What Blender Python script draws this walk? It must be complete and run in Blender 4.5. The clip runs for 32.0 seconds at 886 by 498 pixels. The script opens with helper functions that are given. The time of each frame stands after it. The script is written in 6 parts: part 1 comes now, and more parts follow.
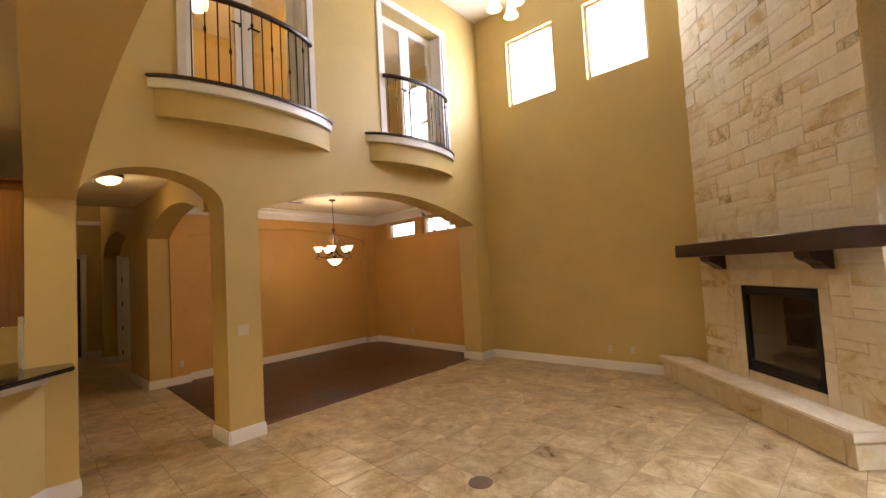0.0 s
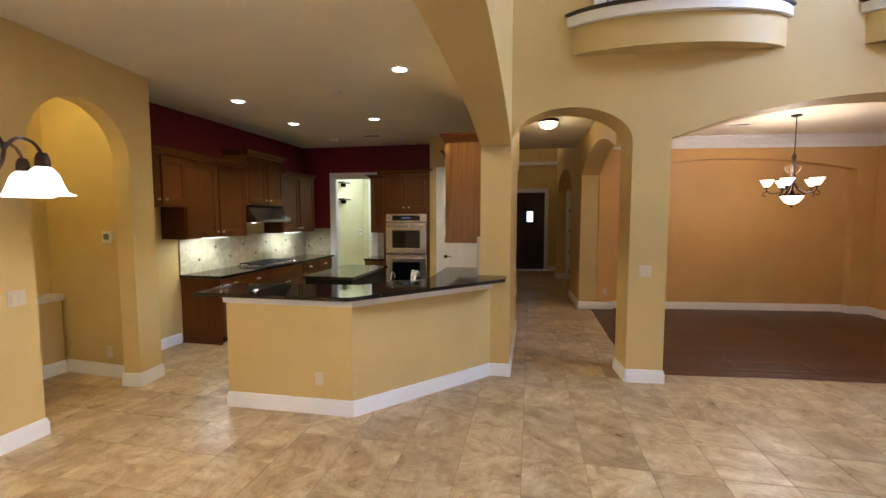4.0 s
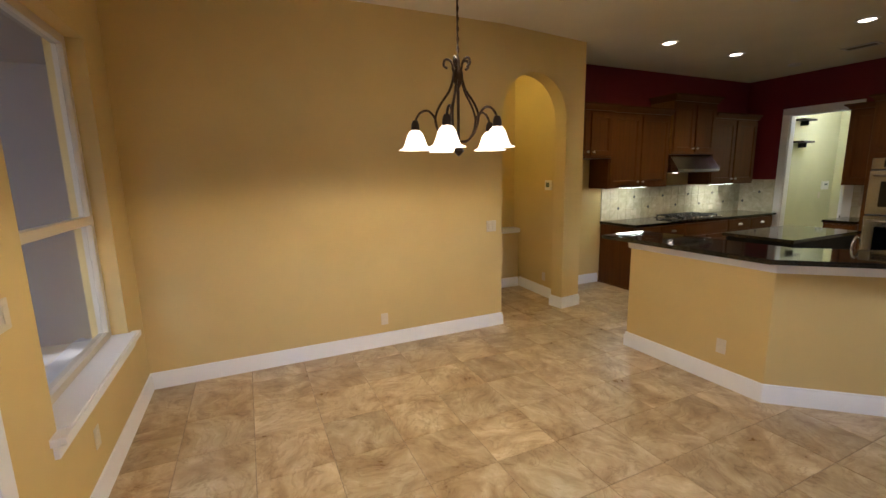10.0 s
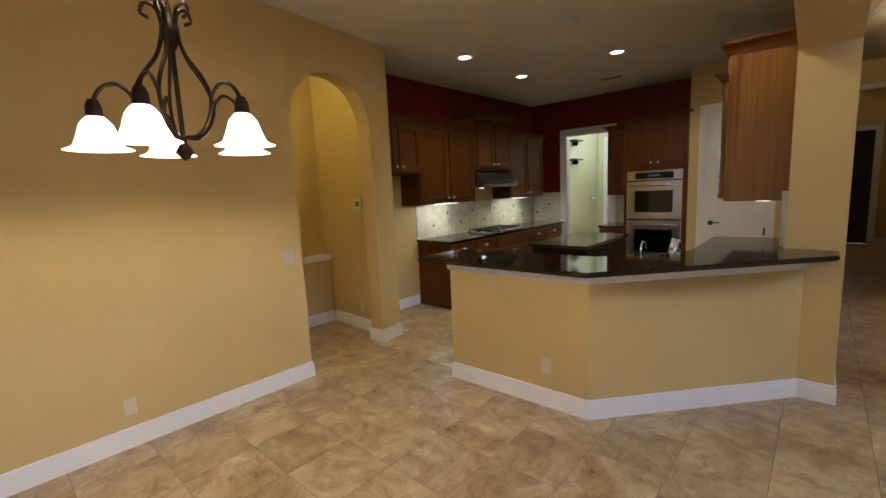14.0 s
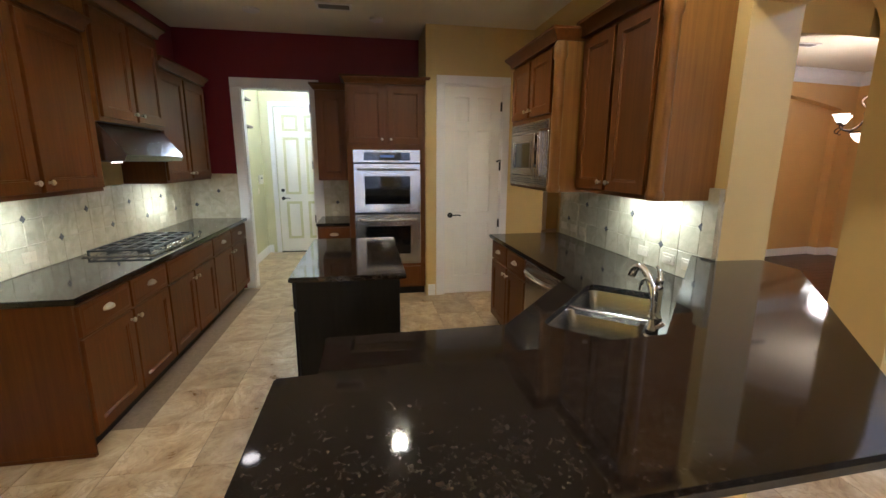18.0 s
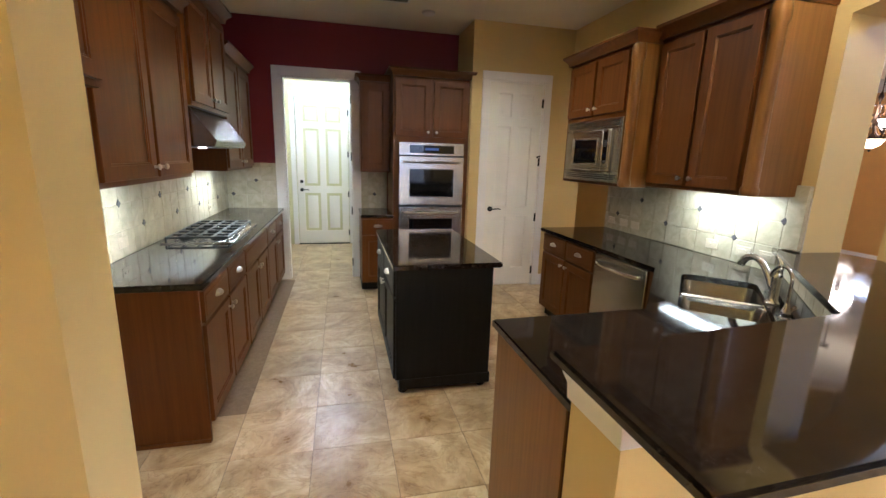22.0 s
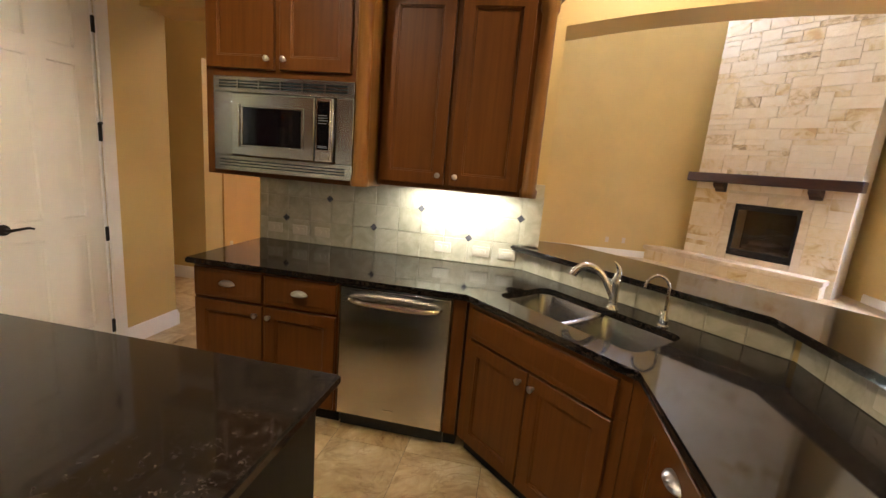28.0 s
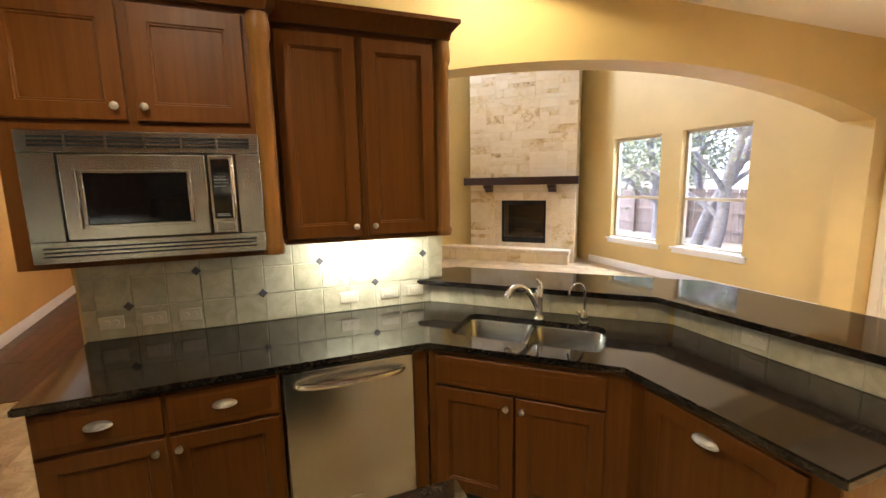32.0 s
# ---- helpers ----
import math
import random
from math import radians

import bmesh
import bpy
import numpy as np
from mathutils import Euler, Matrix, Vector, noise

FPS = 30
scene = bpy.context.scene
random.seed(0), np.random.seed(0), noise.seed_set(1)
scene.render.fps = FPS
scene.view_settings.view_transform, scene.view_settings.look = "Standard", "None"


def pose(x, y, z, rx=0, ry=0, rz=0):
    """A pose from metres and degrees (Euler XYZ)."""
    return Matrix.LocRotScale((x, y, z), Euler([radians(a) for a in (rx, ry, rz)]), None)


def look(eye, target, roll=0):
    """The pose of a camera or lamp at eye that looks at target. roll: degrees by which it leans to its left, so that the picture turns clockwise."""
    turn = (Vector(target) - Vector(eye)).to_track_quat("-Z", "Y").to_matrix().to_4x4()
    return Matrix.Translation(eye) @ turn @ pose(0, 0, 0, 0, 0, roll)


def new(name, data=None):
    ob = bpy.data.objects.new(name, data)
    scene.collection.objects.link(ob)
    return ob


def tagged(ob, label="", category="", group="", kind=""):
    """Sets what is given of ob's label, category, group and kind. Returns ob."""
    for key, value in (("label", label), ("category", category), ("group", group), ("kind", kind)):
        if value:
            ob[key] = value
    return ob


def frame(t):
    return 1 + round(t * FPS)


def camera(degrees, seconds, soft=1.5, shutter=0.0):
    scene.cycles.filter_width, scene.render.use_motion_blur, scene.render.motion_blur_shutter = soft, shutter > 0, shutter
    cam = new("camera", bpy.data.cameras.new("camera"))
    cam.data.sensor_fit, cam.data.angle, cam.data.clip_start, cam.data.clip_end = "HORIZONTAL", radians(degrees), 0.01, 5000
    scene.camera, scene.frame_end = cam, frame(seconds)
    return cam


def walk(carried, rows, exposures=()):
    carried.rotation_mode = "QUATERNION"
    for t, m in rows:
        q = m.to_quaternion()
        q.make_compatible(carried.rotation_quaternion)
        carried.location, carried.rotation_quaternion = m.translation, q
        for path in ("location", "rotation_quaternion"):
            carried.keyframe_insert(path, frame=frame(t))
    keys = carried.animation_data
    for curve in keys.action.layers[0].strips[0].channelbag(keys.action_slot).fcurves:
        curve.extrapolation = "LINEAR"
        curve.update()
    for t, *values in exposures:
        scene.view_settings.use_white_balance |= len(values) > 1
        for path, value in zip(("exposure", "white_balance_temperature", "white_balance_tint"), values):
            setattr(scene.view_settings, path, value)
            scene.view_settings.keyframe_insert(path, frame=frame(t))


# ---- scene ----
cam = camera(92.5, 32.0)
PATH = [
    (0, (-0.281, -4.716, 1.642), (1.116, -3.288, 1.745), -3.2),
    (0.5, (-0.249, -4.703, 1.615), (1.119, -3.245, 1.661), -3.4),
    (1, (-0.131, -4.665, 1.619), (1.019, -3.03, 1.563), -5.2),
    (1.5, (0.005, -4.546, 1.643), (0.824, -2.723, 1.565), -2.7),
    (2, (0.112, -4.482, 1.668), (0.57, -2.537, 1.583), -1.6),
    (2.5, (0.181, -4.454, 1.646), (0.255, -2.46, 1.515), -1.8),
    (3, (0.204, -4.472, 1.65), (0.039, -2.486, 1.479), -1.4),
    (3.5, (0.214, -4.495, 1.655), (-0.036, -2.517, 1.496), -0.3),
    (4, (0.201, -4.512, 1.677), (-0.201, -2.559, 1.527), -0.0),
    (4.5, (0.187, -4.518, 1.675), (-0.377, -2.604, 1.532), 0.2),
    (6.5, (0.15, -4.505, 1.638), (-0.645, -2.68, 1.448), -1.4),
    (7, (0.162, -4.499, 1.638), (-0.695, -2.703, 1.436), -1.7),
    (7.5, (0.171, -4.431, 1.635), (-0.798, -2.695, 1.417), -1.2),
    (8, (0.188, -4.315, 1.611), (-0.972, -2.696, 1.435), 1.4),
    (8.5, (0.251, -4.294, 1.617), (-1.138, -2.866, 1.439), 0.4),
    (9, (0.373, -4.336, 1.627), (-1.219, -3.15, 1.376), 1.0),
    (9.5, (0.373, -4.402, 1.631), (-1.347, -3.425, 1.34), -0.5),
    (10, (0.354, -4.452, 1.62), (-1.438, -3.633, 1.278), -1.1),
    (10.5, (0.37, -4.438, 1.595), (-1.461, -3.717, 1.236), -1.1),
    (11, (0.356, -4.449, 1.604), (-1.48, -3.751, 1.23), -0.8),
    (11.5, (0.371, -4.436, 1.597), (-1.471, -3.76, 1.208), -1.5),
    (12, (0.34, -4.45, 1.586), (-1.498, -3.766, 1.19), -1.4),
    (12.5, (0.309, -4.429, 1.585), (-1.519, -3.739, 1.159), -1.3),
    (13, (0.196, -4.317, 1.579), (-1.598, -3.555, 1.131), -0.8),
    (13.5, (0.033, -4.131, 1.572), (-1.562, -2.994, 1.168), 0.4),
    (14, (-0.13, -3.9, 1.582), (-1.455, -2.427, 1.308), -2.6),
    (14.5, (-0.317, -3.661, 1.573), (-1.325, -1.945, 1.382), -3.6),
    (15, (-0.575, -3.401, 1.565), (-1.263, -1.535, 1.354), -2.1),
    (15.5, (-0.818, -3.089, 1.543), (-1.225, -1.152, 1.256), -0.9),
    (17.5, (-1.949, -2.241, 1.587), (-1.719, -0.283, 1.245), -0.4),
    (18, (-2.221, -2.108, 1.607), (-1.88, -0.179, 1.203), 0.3),
    (18.5, (-2.505, -2.002, 1.61), (-2.099, -0.079, 1.24), 1.1),
    (19, (-2.649, -1.946, 1.587), (-2.156, -0.033, 1.272), 1.2),
    (19.5, (-2.842, -1.952, 1.59), (-2.188, -0.101, 1.21), 1.9),
    (20, (-2.953, -1.957, 1.589), (-2.304, -0.105, 1.207), 1.3),
    (20.5, (-2.993, -1.969, 1.584), (-2.407, -0.095, 1.201), 1.5),
    (21, (-3.0, -1.991, 1.58), (-2.426, -0.119, 1.17), 1.5),
    (21.5, (-3.006, -2.018, 1.573), (-2.491, -0.132, 1.15), 1.6),
    (22, (-3.015, -2.038, 1.57), (-2.555, -0.137, 1.15), 1.7),
    (22.5, (-3.014, -2.044, 1.577), (-2.568, -0.14, 1.154), 1.8),
    (23, (-3.011, -2.045, 1.575), (-2.567, -0.141, 1.156), 1.7),
    (23.5, (-2.975, -2.012, 1.564), (-2.427, -0.138, 1.13), 2.4),
    (24, (-2.95, -1.86, 1.568), (-2.032, -0.142, 1.116), 3.8),
    (24.5, (-2.962, -1.643, 1.584), (-1.816, -0.038, 1.252), 2.9),
    (26.5, (-3.172, -0.753, 1.492), (-1.591, 0.433, 1.185), 6.0),
    (27, (-3.18, -0.469, 1.494), (-1.43, 0.428, 1.133), 4.7),
    (27.5, (-3.15, -0.197, 1.517), (-1.309, 0.47, 1.109), 4.3),
    (28, (-3.088, 0.023, 1.544), (-1.157, 0.371, 1.154), 4.9),
    (28.5, (-3.062, 0.253, 1.567), (-1.109, 0.259, 1.138), 3.8),
    (29, (-2.984, 0.447, 1.574), (-1.045, 0.192, 1.158), 3.5),
    (29.5, (-2.913, 0.586, 1.613), (-0.983, 0.228, 1.229), 1.7),
    (30, (-2.888, 0.703, 1.62), (-1.009, 0.118, 1.262), 2.2),
    (30.5, (-2.874, 0.792, 1.65), (-1.037, 0.076, 1.315), 0.8),
    (31, (-2.884, 0.856, 1.663), (-1.064, 0.097, 1.326), 0.7),
    (31.5, (-2.914, 0.882, 1.682), (-1.09, 0.135, 1.345), -0.1),
    (32, (-2.964, 0.89, 1.698), (-1.117, 0.188, 1.392), -1.0),
]
EXPOSURES = [
    (0, -0.24, 7500, 24), (2, -0.02, 6100, 22), (4, 0.20, 5550, 20), (7, 0.06, 5450, 18), (9, -0.14, 5600, 18), (11, -0.40, 5800, 19), (13, -0.40, 5750, 19), (15.5, -0.40, 5000, 20),
    (17.5, 0.14, 5150, 20), (19, 0.48, 5250, 21), (24.5, 0.66, 5050, 23), (27, 0.75, 5650, 27), (32, 0.82, 6000, 22),
]
walk(cam, [(t, look(eye, target, roll)) for t, eye, target, roll in PATH], EXPOSURES)

# ---- light ----
world = bpy.data.worlds.new("sky")
scene.world = world
world.use_nodes = True
wn = world.node_tree.nodes
sky = wn.new("ShaderNodeTexSky")
sky.sky_type, sky.sun_disc = "NISHITA", False
sky.sun_elevation, sky.sun_rotation = radians(69), radians(340)
wn["Background"].inputs["Strength"].default_value = 0.15
world.node_tree.links.new(sky.outputs[0], wn["Background"].inputs[0])
sun = new("sun", bpy.data.lights.new("sun", "SUN"))
sun.data.energy, sun.data.angle, sun.data.color = 5.0, radians(6), (1.0, 0.94, 0.86)
sun.matrix_world = look((-3, 8, 22), (0, 0, 0))


def lamp(name, kind, place, energy, color=(1.0, 0.78, 0.5), size=0.1, target=None, size_y=0.0, spot=120):
    ob = new(name, bpy.data.lights.new(name, kind))
    ob.data.energy, ob.data.color = energy, color
    if kind == "AREA":
        ob.data.size = size
        if size_y:
            ob.data.shape, ob.data.size_y = "RECTANGLE", size_y
    else:
        ob.data.shadow_soft_size = size
    if kind == "SPOT":
        ob.data.spot_size, ob.data.spot_blend = radians(spot), 0.6 if spot < 160 else 0.15
    ob.matrix_world = look(place, target) if target else Matrix.Translation(place)
    return ob


# lamps of the place: downlights, fittings, under-cabinet strips; far rooms get unseen lamps
WARM, CANW, COOLW, DAY = (1.0, 0.81, 0.48), (1.0, 0.87, 0.52), (0.90, 1.0, 0.82), (0.66, 0.80, 1.0)
CANS = [(-1.03, -0.56), (-3.27, 0.11), (-3.29, 1.37), (-2.0, 1.32)]
for (x, y), watts, wide in zip(CANS, (46, 34, 32, 68), (174, 112, 92, 150)):
    lamp("downlight_lamp", "SPOT", (x, y, 3.03), watts, CANW, 0.06, (x, y, 0), spot=wide)
NOOK, DINE, HALL = (-1.78, -3.37), (3.70, 2.25), (0.43, 1.88)
lamp("nook_lamp", "SPOT", (*NOOK, 1.72), 84, WARM, 0.18, (*NOOK, 0), spot=176)
lamp("nook_lamp", "POINT", (*NOOK, 2.3), 6, WARM, 0.1)
lamp("dining_lamp", "POINT", (*DINE, 2.32), 46, (1.0, 0.82, 0.6), 0.2)
lamp("hall_lamp", "POINT", (*HALL, 2.8), 6.5, (1.0, 0.80, 0.42), 0.12)
lamp("alcove_lamp", "POINT", (-4.3, -1.9, 2.8), 15, (1.0, 0.86, 0.24), 0.1)
lamp("utility_lamp", "POINT", (-3.3, 4.5, 2.85), 52, (0.82, 0.92, 1.0), 0.15)
# added foyer light without a fitting
lamp("foyer_fill", "POINT", (0.3, 7.4, 3.9), 9, WARM, 0.15)
lamp("upper_lamp", "POINT", (1.5, 2.0, 5.8), 44, (1.0, 0.74, 0.36), 0.15)
lamp("upper_lamp", "POINT", (4.4, 2.0, 5.8), 18, WARM, 0.15)
# added light in the side room, no lamp is known there
lamp("study_fill", "POINT", (2.7, 5.8, 2.8), 5, WARM, 0.15)
for p in ((-4.1, 0.60, 1.39), (-4.1, 2.55, 1.39), (-0.47, 0.43, 1.39)):
    lamp("strip_lamp", "AREA", p, 5, COOLW, 0.05, (p[0], p[1] + 0.001, 0), 0.5)
lamp("hood_lamp", "SPOT", (-4.0, 1.62, 1.58), 3, WARM, 0.03, (-4.1, 1.62, 0), spot=110)
# area lamps stand in for daylight: in the high windows, one unseen over the garden
for s in (1.125, 2.59):
    x, y = 5.94 + 0.0685 * s + 0.08, 0.42 - 0.9976 * s
    lamp("sky_lamp", "AREA", (x, y, 5.16), 155, DAY, 0.92, (x - 3, y - 0.2, 5.16), 1.2)
lamp("sky_lamp", "AREA", (2.4, -6.9, 3.9), 600, DAY, 3.4, (2.6, -2.0, 0.6), 1.4)


# ---- materials ----
def material(name, rough=0.5, metal=0.0):
    m = bpy.data.materials.new(name)
    m.use_nodes = True
    b = m.node_tree.nodes["Principled BSDF"]
    b.inputs["Roughness"].default_value, b.inputs["Metallic"].default_value = rough, metal
    return m, m.node_tree.nodes, m.node_tree.links, b


def ramp_of(nodes, stops):
    r = nodes.new("ShaderNodeValToRGB")
    e = r.color_ramp.elements
    while len(e) < len(stops):
        e.new(0.5)
    for n, (at, c) in enumerate(stops):
        e[n].position, e[n].color = at, (*c, 1)
    return r


def noisy(nodes, links, coord, scale, detail=4, rough=0.55, stretch=None):
    n = nodes.new("ShaderNodeTexNoise")
    n.inputs["Scale"].default_value, n.inputs["Detail"].default_value, n.inputs["Roughness"].default_value = scale, detail, rough
    if stretch:
        k = nodes.new("ShaderNodeMapping")
        k.inputs["Scale"].default_value = stretch
        links.new(coord, k.inputs["Vector"])
        coord = k.outputs[0]
    links.new(coord, n.inputs["Vector"])
    return n


def bumped(nodes, links, b, height, strength=0.1, distance=0.01):
    k = nodes.new("ShaderNodeBump")
    k.inputs["Strength"].default_value, k.inputs["Distance"].default_value = strength, distance
    links.new(height, k.inputs["Height"])
    links.new(k.outputs[0], b.inputs["Normal"])


def paint(name, color, rough=0.55, vary=0.06, bump=0.12, grain=180):
    """Rolled wall paint: faint mottling and an orange-peel relief."""
    m, n, l, b = material(name, rough)
    p = n.new("ShaderNodeNewGeometry").outputs["Position"]
    big, fine = noisy(n, l, p, 1.3, 3), noisy(n, l, p, grain, 2)
    c = [max(0, v * (1 - vary)) for v in color], [min(1, v * (1 + vary)) for v in color]
    r = ramp_of(n, [(0.3, c[0]), (0.7, c[1])])
    l.new(big.outputs[0], r.inputs[0])
    l.new(r.outputs[0], b.inputs["Base Color"])
    bumped(n, l, b, fine.outputs[0], bump, 0.004)
    return m


def wood(name, dark, light, rough=0.35, scale=6.0, stretch=(9, 9, 0.7), piece=0.25, coat=0.0, space="Object"):
    m, n, l, b = material(name, rough)
    t = n.new("ShaderNodeTexCoord").outputs[space]
    grain = noisy(n, l, t, scale, 6, 0.65, stretch)
    blot = noisy(n, l, t, 2.2, 2)
    info = n.new("ShaderNodeObjectInfo")
    add = n.new("ShaderNodeMath")
    add.operation = "MULTIPLY_ADD"
    add.inputs[1].default_value, add.inputs[2].default_value = piece, -piece / 2
    l.new(info.outputs["Random"], add.inputs[0])
    mix = n.new("ShaderNodeMath")
    mix.operation = "ADD"
    l.new(grain.outputs[0], mix.inputs[0])
    l.new(add.outputs[0], mix.inputs[1])
    mix2 = n.new("ShaderNodeMath")
    mix2.operation = "MULTIPLY_ADD"
    mix2.inputs[1].default_value = 0.35
    l.new(blot.outputs[0], mix2.inputs[0])
    l.new(mix.outputs[0], mix2.inputs[2])
    r = ramp_of(n, [(0.42, dark), (0.95, light)])
    l.new(mix2.outputs[0], r.inputs[0])
    l.new(r.outputs[0], b.inputs["Base Color"])
    b.inputs["Coat Weight"].default_value, b.inputs["Coat Roughness"].default_value = coat, 0.15
    bumped(n, l, b, grain.outputs[0], 0.08, 0.003)
    return m


def mottled(name, stops, scale, rough=0.3, metal=0.0, detail=6, bump=0.0, piece=0.0, coat=0.0, stretch=None, space="pos", dist=0.004, warp=1.2):
    """Stone, tile and the like: a ramp over layered noise, shifted from piece to piece."""
    m, n, l, b = material(name, rough, metal)
    t = n.new("ShaderNodeNewGeometry").outputs["Position"] if space == "pos" else n.new("ShaderNodeTexCoord").outputs["Object"]
    if piece:
        info = n.new("ShaderNodeObjectInfo")
        isl = n.new("ShaderNodeNewGeometry").outputs["Random Per Island"]
        s = n.new("ShaderNodeMath")
        l.new(info.outputs["Random"], s.inputs[0])
        l.new(isl, s.inputs[1])
        comb = n.new("ShaderNodeVectorMath")
        comb.operation = "SCALE"
        comb.inputs[0].default_value = (31, 17, 11)
        l.new(s.outputs[0], comb.inputs["Scale"])
        plus = n.new("ShaderNodeVectorMath")
        l.new(t, plus.inputs[0])
        l.new(comb.outputs[0], plus.inputs[1])
        t = plus.outputs[0]
    a = noisy(n, l, t, scale, detail, 0.6, stretch)
    a.inputs["Distortion"].default_value = warp
    v = a.outputs[0]
    if piece:
        q = n.new("ShaderNodeMath")
        q.operation = "FRACT"
        l.new(s.outputs[0], q.inputs[0])
        k = n.new("ShaderNodeMath")
        k.operation = "MULTIPLY_ADD"
        k.inputs[1].default_value = piece
        l.new(q.outputs[0], k.inputs[0])
        l.new(v, k.inputs[2])
        k2 = n.new("ShaderNodeMath")
        k2.operation = "SUBTRACT"
        k2.inputs[1].default_value = piece / 2
        l.new(k.outputs[0], k2.inputs[0])
        v = k2.outputs[0]
    r = ramp_of(n, stops)
    l.new(v, r.inputs[0])
    l.new(r.outputs[0], b.inputs["Base Color"])
    b.inputs["Coat Weight"].default_value, b.inputs["Coat Roughness"].default_value = coat, 0.05
    if bump:
        f = noisy(n, l, t, scale * 6, 4)
        bumped(n, l, b, f.outputs[0], bump, dist)
    return m


def travertine(name):
    """Honed travertine: cloudy brown ground, pale patches and broken dark veins, shifted and turned from tile to tile."""
    m, n, l, b = material(name, 0.30)
    pos = n.new("ShaderNodeNewGeometry")
    info = n.new("ShaderNodeObjectInfo")
    s = n.new("ShaderNodeMath")
    l.new(info.outputs["Random"], s.inputs[0])
    l.new(pos.outputs["Random Per Island"], s.inputs[1])
    shift = n.new("ShaderNodeVectorMath")
    shift.operation = "SCALE"
    shift.inputs[0].default_value = (31, 17, 11)
    l.new(s.outputs[0], shift.inputs["Scale"])
    plus = n.new("ShaderNodeVectorMath")
    l.new(pos.outputs["Position"], plus.inputs[0])
    l.new(shift.outputs[0], plus.inputs[1])
    turn = n.new("ShaderNodeVectorRotate")
    turn.rotation_type = "Z_AXIS"
    angle = n.new("ShaderNodeMath")
    angle.operation = "MULTIPLY"
    angle.inputs[1].default_value = 9.0
    l.new(s.outputs[0], angle.inputs[0])
    l.new(plus.outputs[0], turn.inputs["Vector"])
    l.new(angle.outputs[0], turn.inputs["Angle"])
    t = turn.outputs[0]
    # the bedding is folded by a slow noise, so that bands and veins swirl
    fold = noisy(n, l, t, 2.1, 3, 0.5)
    off = n.new("ShaderNodeVectorMath")
    off.operation = "MULTIPLY_ADD"
    off.inputs[1].default_value, off.inputs[2].default_value = (0.34, 0.34, 0.34), (-0.17, -0.17, -0.17)
    l.new(fold.outputs["Color"], off.inputs[0])
    bent = n.new("ShaderNodeVectorMath")
    l.new(t, bent.inputs[0])
    l.new(off.outputs[0], bent.inputs[1])
    t = bent.outputs[0]
    cloud = noisy(n, l, t, 3.6, 11, 0.68, (1, 1.35, 1))
    cloud.inputs["Distortion"].default_value = 0.35
    vein = noisy(n, l, t, 2.4, 8, 0.60, (1, 1.8, 1))
    vein.inputs["Distortion"].default_value = 1.0
    base = ramp_of(n, [(0.30, (0.255, 0.158, 0.068)), (0.41, (0.375, 0.255, 0.122)), (0.50, (0.465, 0.338, 0.180)), (0.58, (0.54, 0.415, 0.235)), (0.70, (0.67, 0.55, 0.36))])
    dark = ramp_of(n, [(0.32, (0.70, 0.62, 0.54)), (0.42, (1, 1, 1)), (0.452, (1, 1, 1)), (0.462, (0.60, 0.52, 0.44)), (0.485, (0.95, 0.92, 0.89)), (0.53, (1, 1, 1)), (0.60, (1, 1, 1)), (0.607, (0.66, 0.58, 0.50)), (0.63, (0.95, 0.93, 0.90))])
    l.new(cloud.outputs[0], base.inputs[0])
    l.new(vein.outputs[0], dark.inputs[0])
    mix = n.new("ShaderNodeMix")
    mix.data_type, mix.blend_type = "RGBA", "MULTIPLY"
    mix.inputs[0].default_value = 0.68
    l.new(base.outputs[0], mix.inputs[6])
    l.new(dark.outputs[0], mix.inputs[7])
    # lighter and darker tiles
    tone = n.new("ShaderNodeMapRange")
    tone.inputs["To Min"].default_value, tone.inputs["To Max"].default_value = 0.86, 1.14
    part_of = n.new("ShaderNodeMath")
    part_of.operation = "FRACT"
    l.new(s.outputs[0], part_of.inputs[0])
    l.new(part_of.outputs[0], tone.inputs["Value"])
    each = n.new("ShaderNodeVectorMath")
    each.operation = "SCALE"
    l.new(mix.outputs[2], each.inputs[0])
    l.new(tone.outputs[0], each.inputs["Scale"])
    l.new(each.outputs[0], b.inputs["Base Color"])
    gloss = n.new("ShaderNodeMapRange")
    gloss.inputs["To Min"].default_value, gloss.inputs["To Max"].default_value = 0.20, 0.42
    l.new(cloud.outputs[0], gloss.inputs["Value"])
    l.new(gloss.outputs[0], b.inputs["Roughness"])
    bumped(n, l, b, cloud.outputs[0], 0.03, 0.003)
    return m


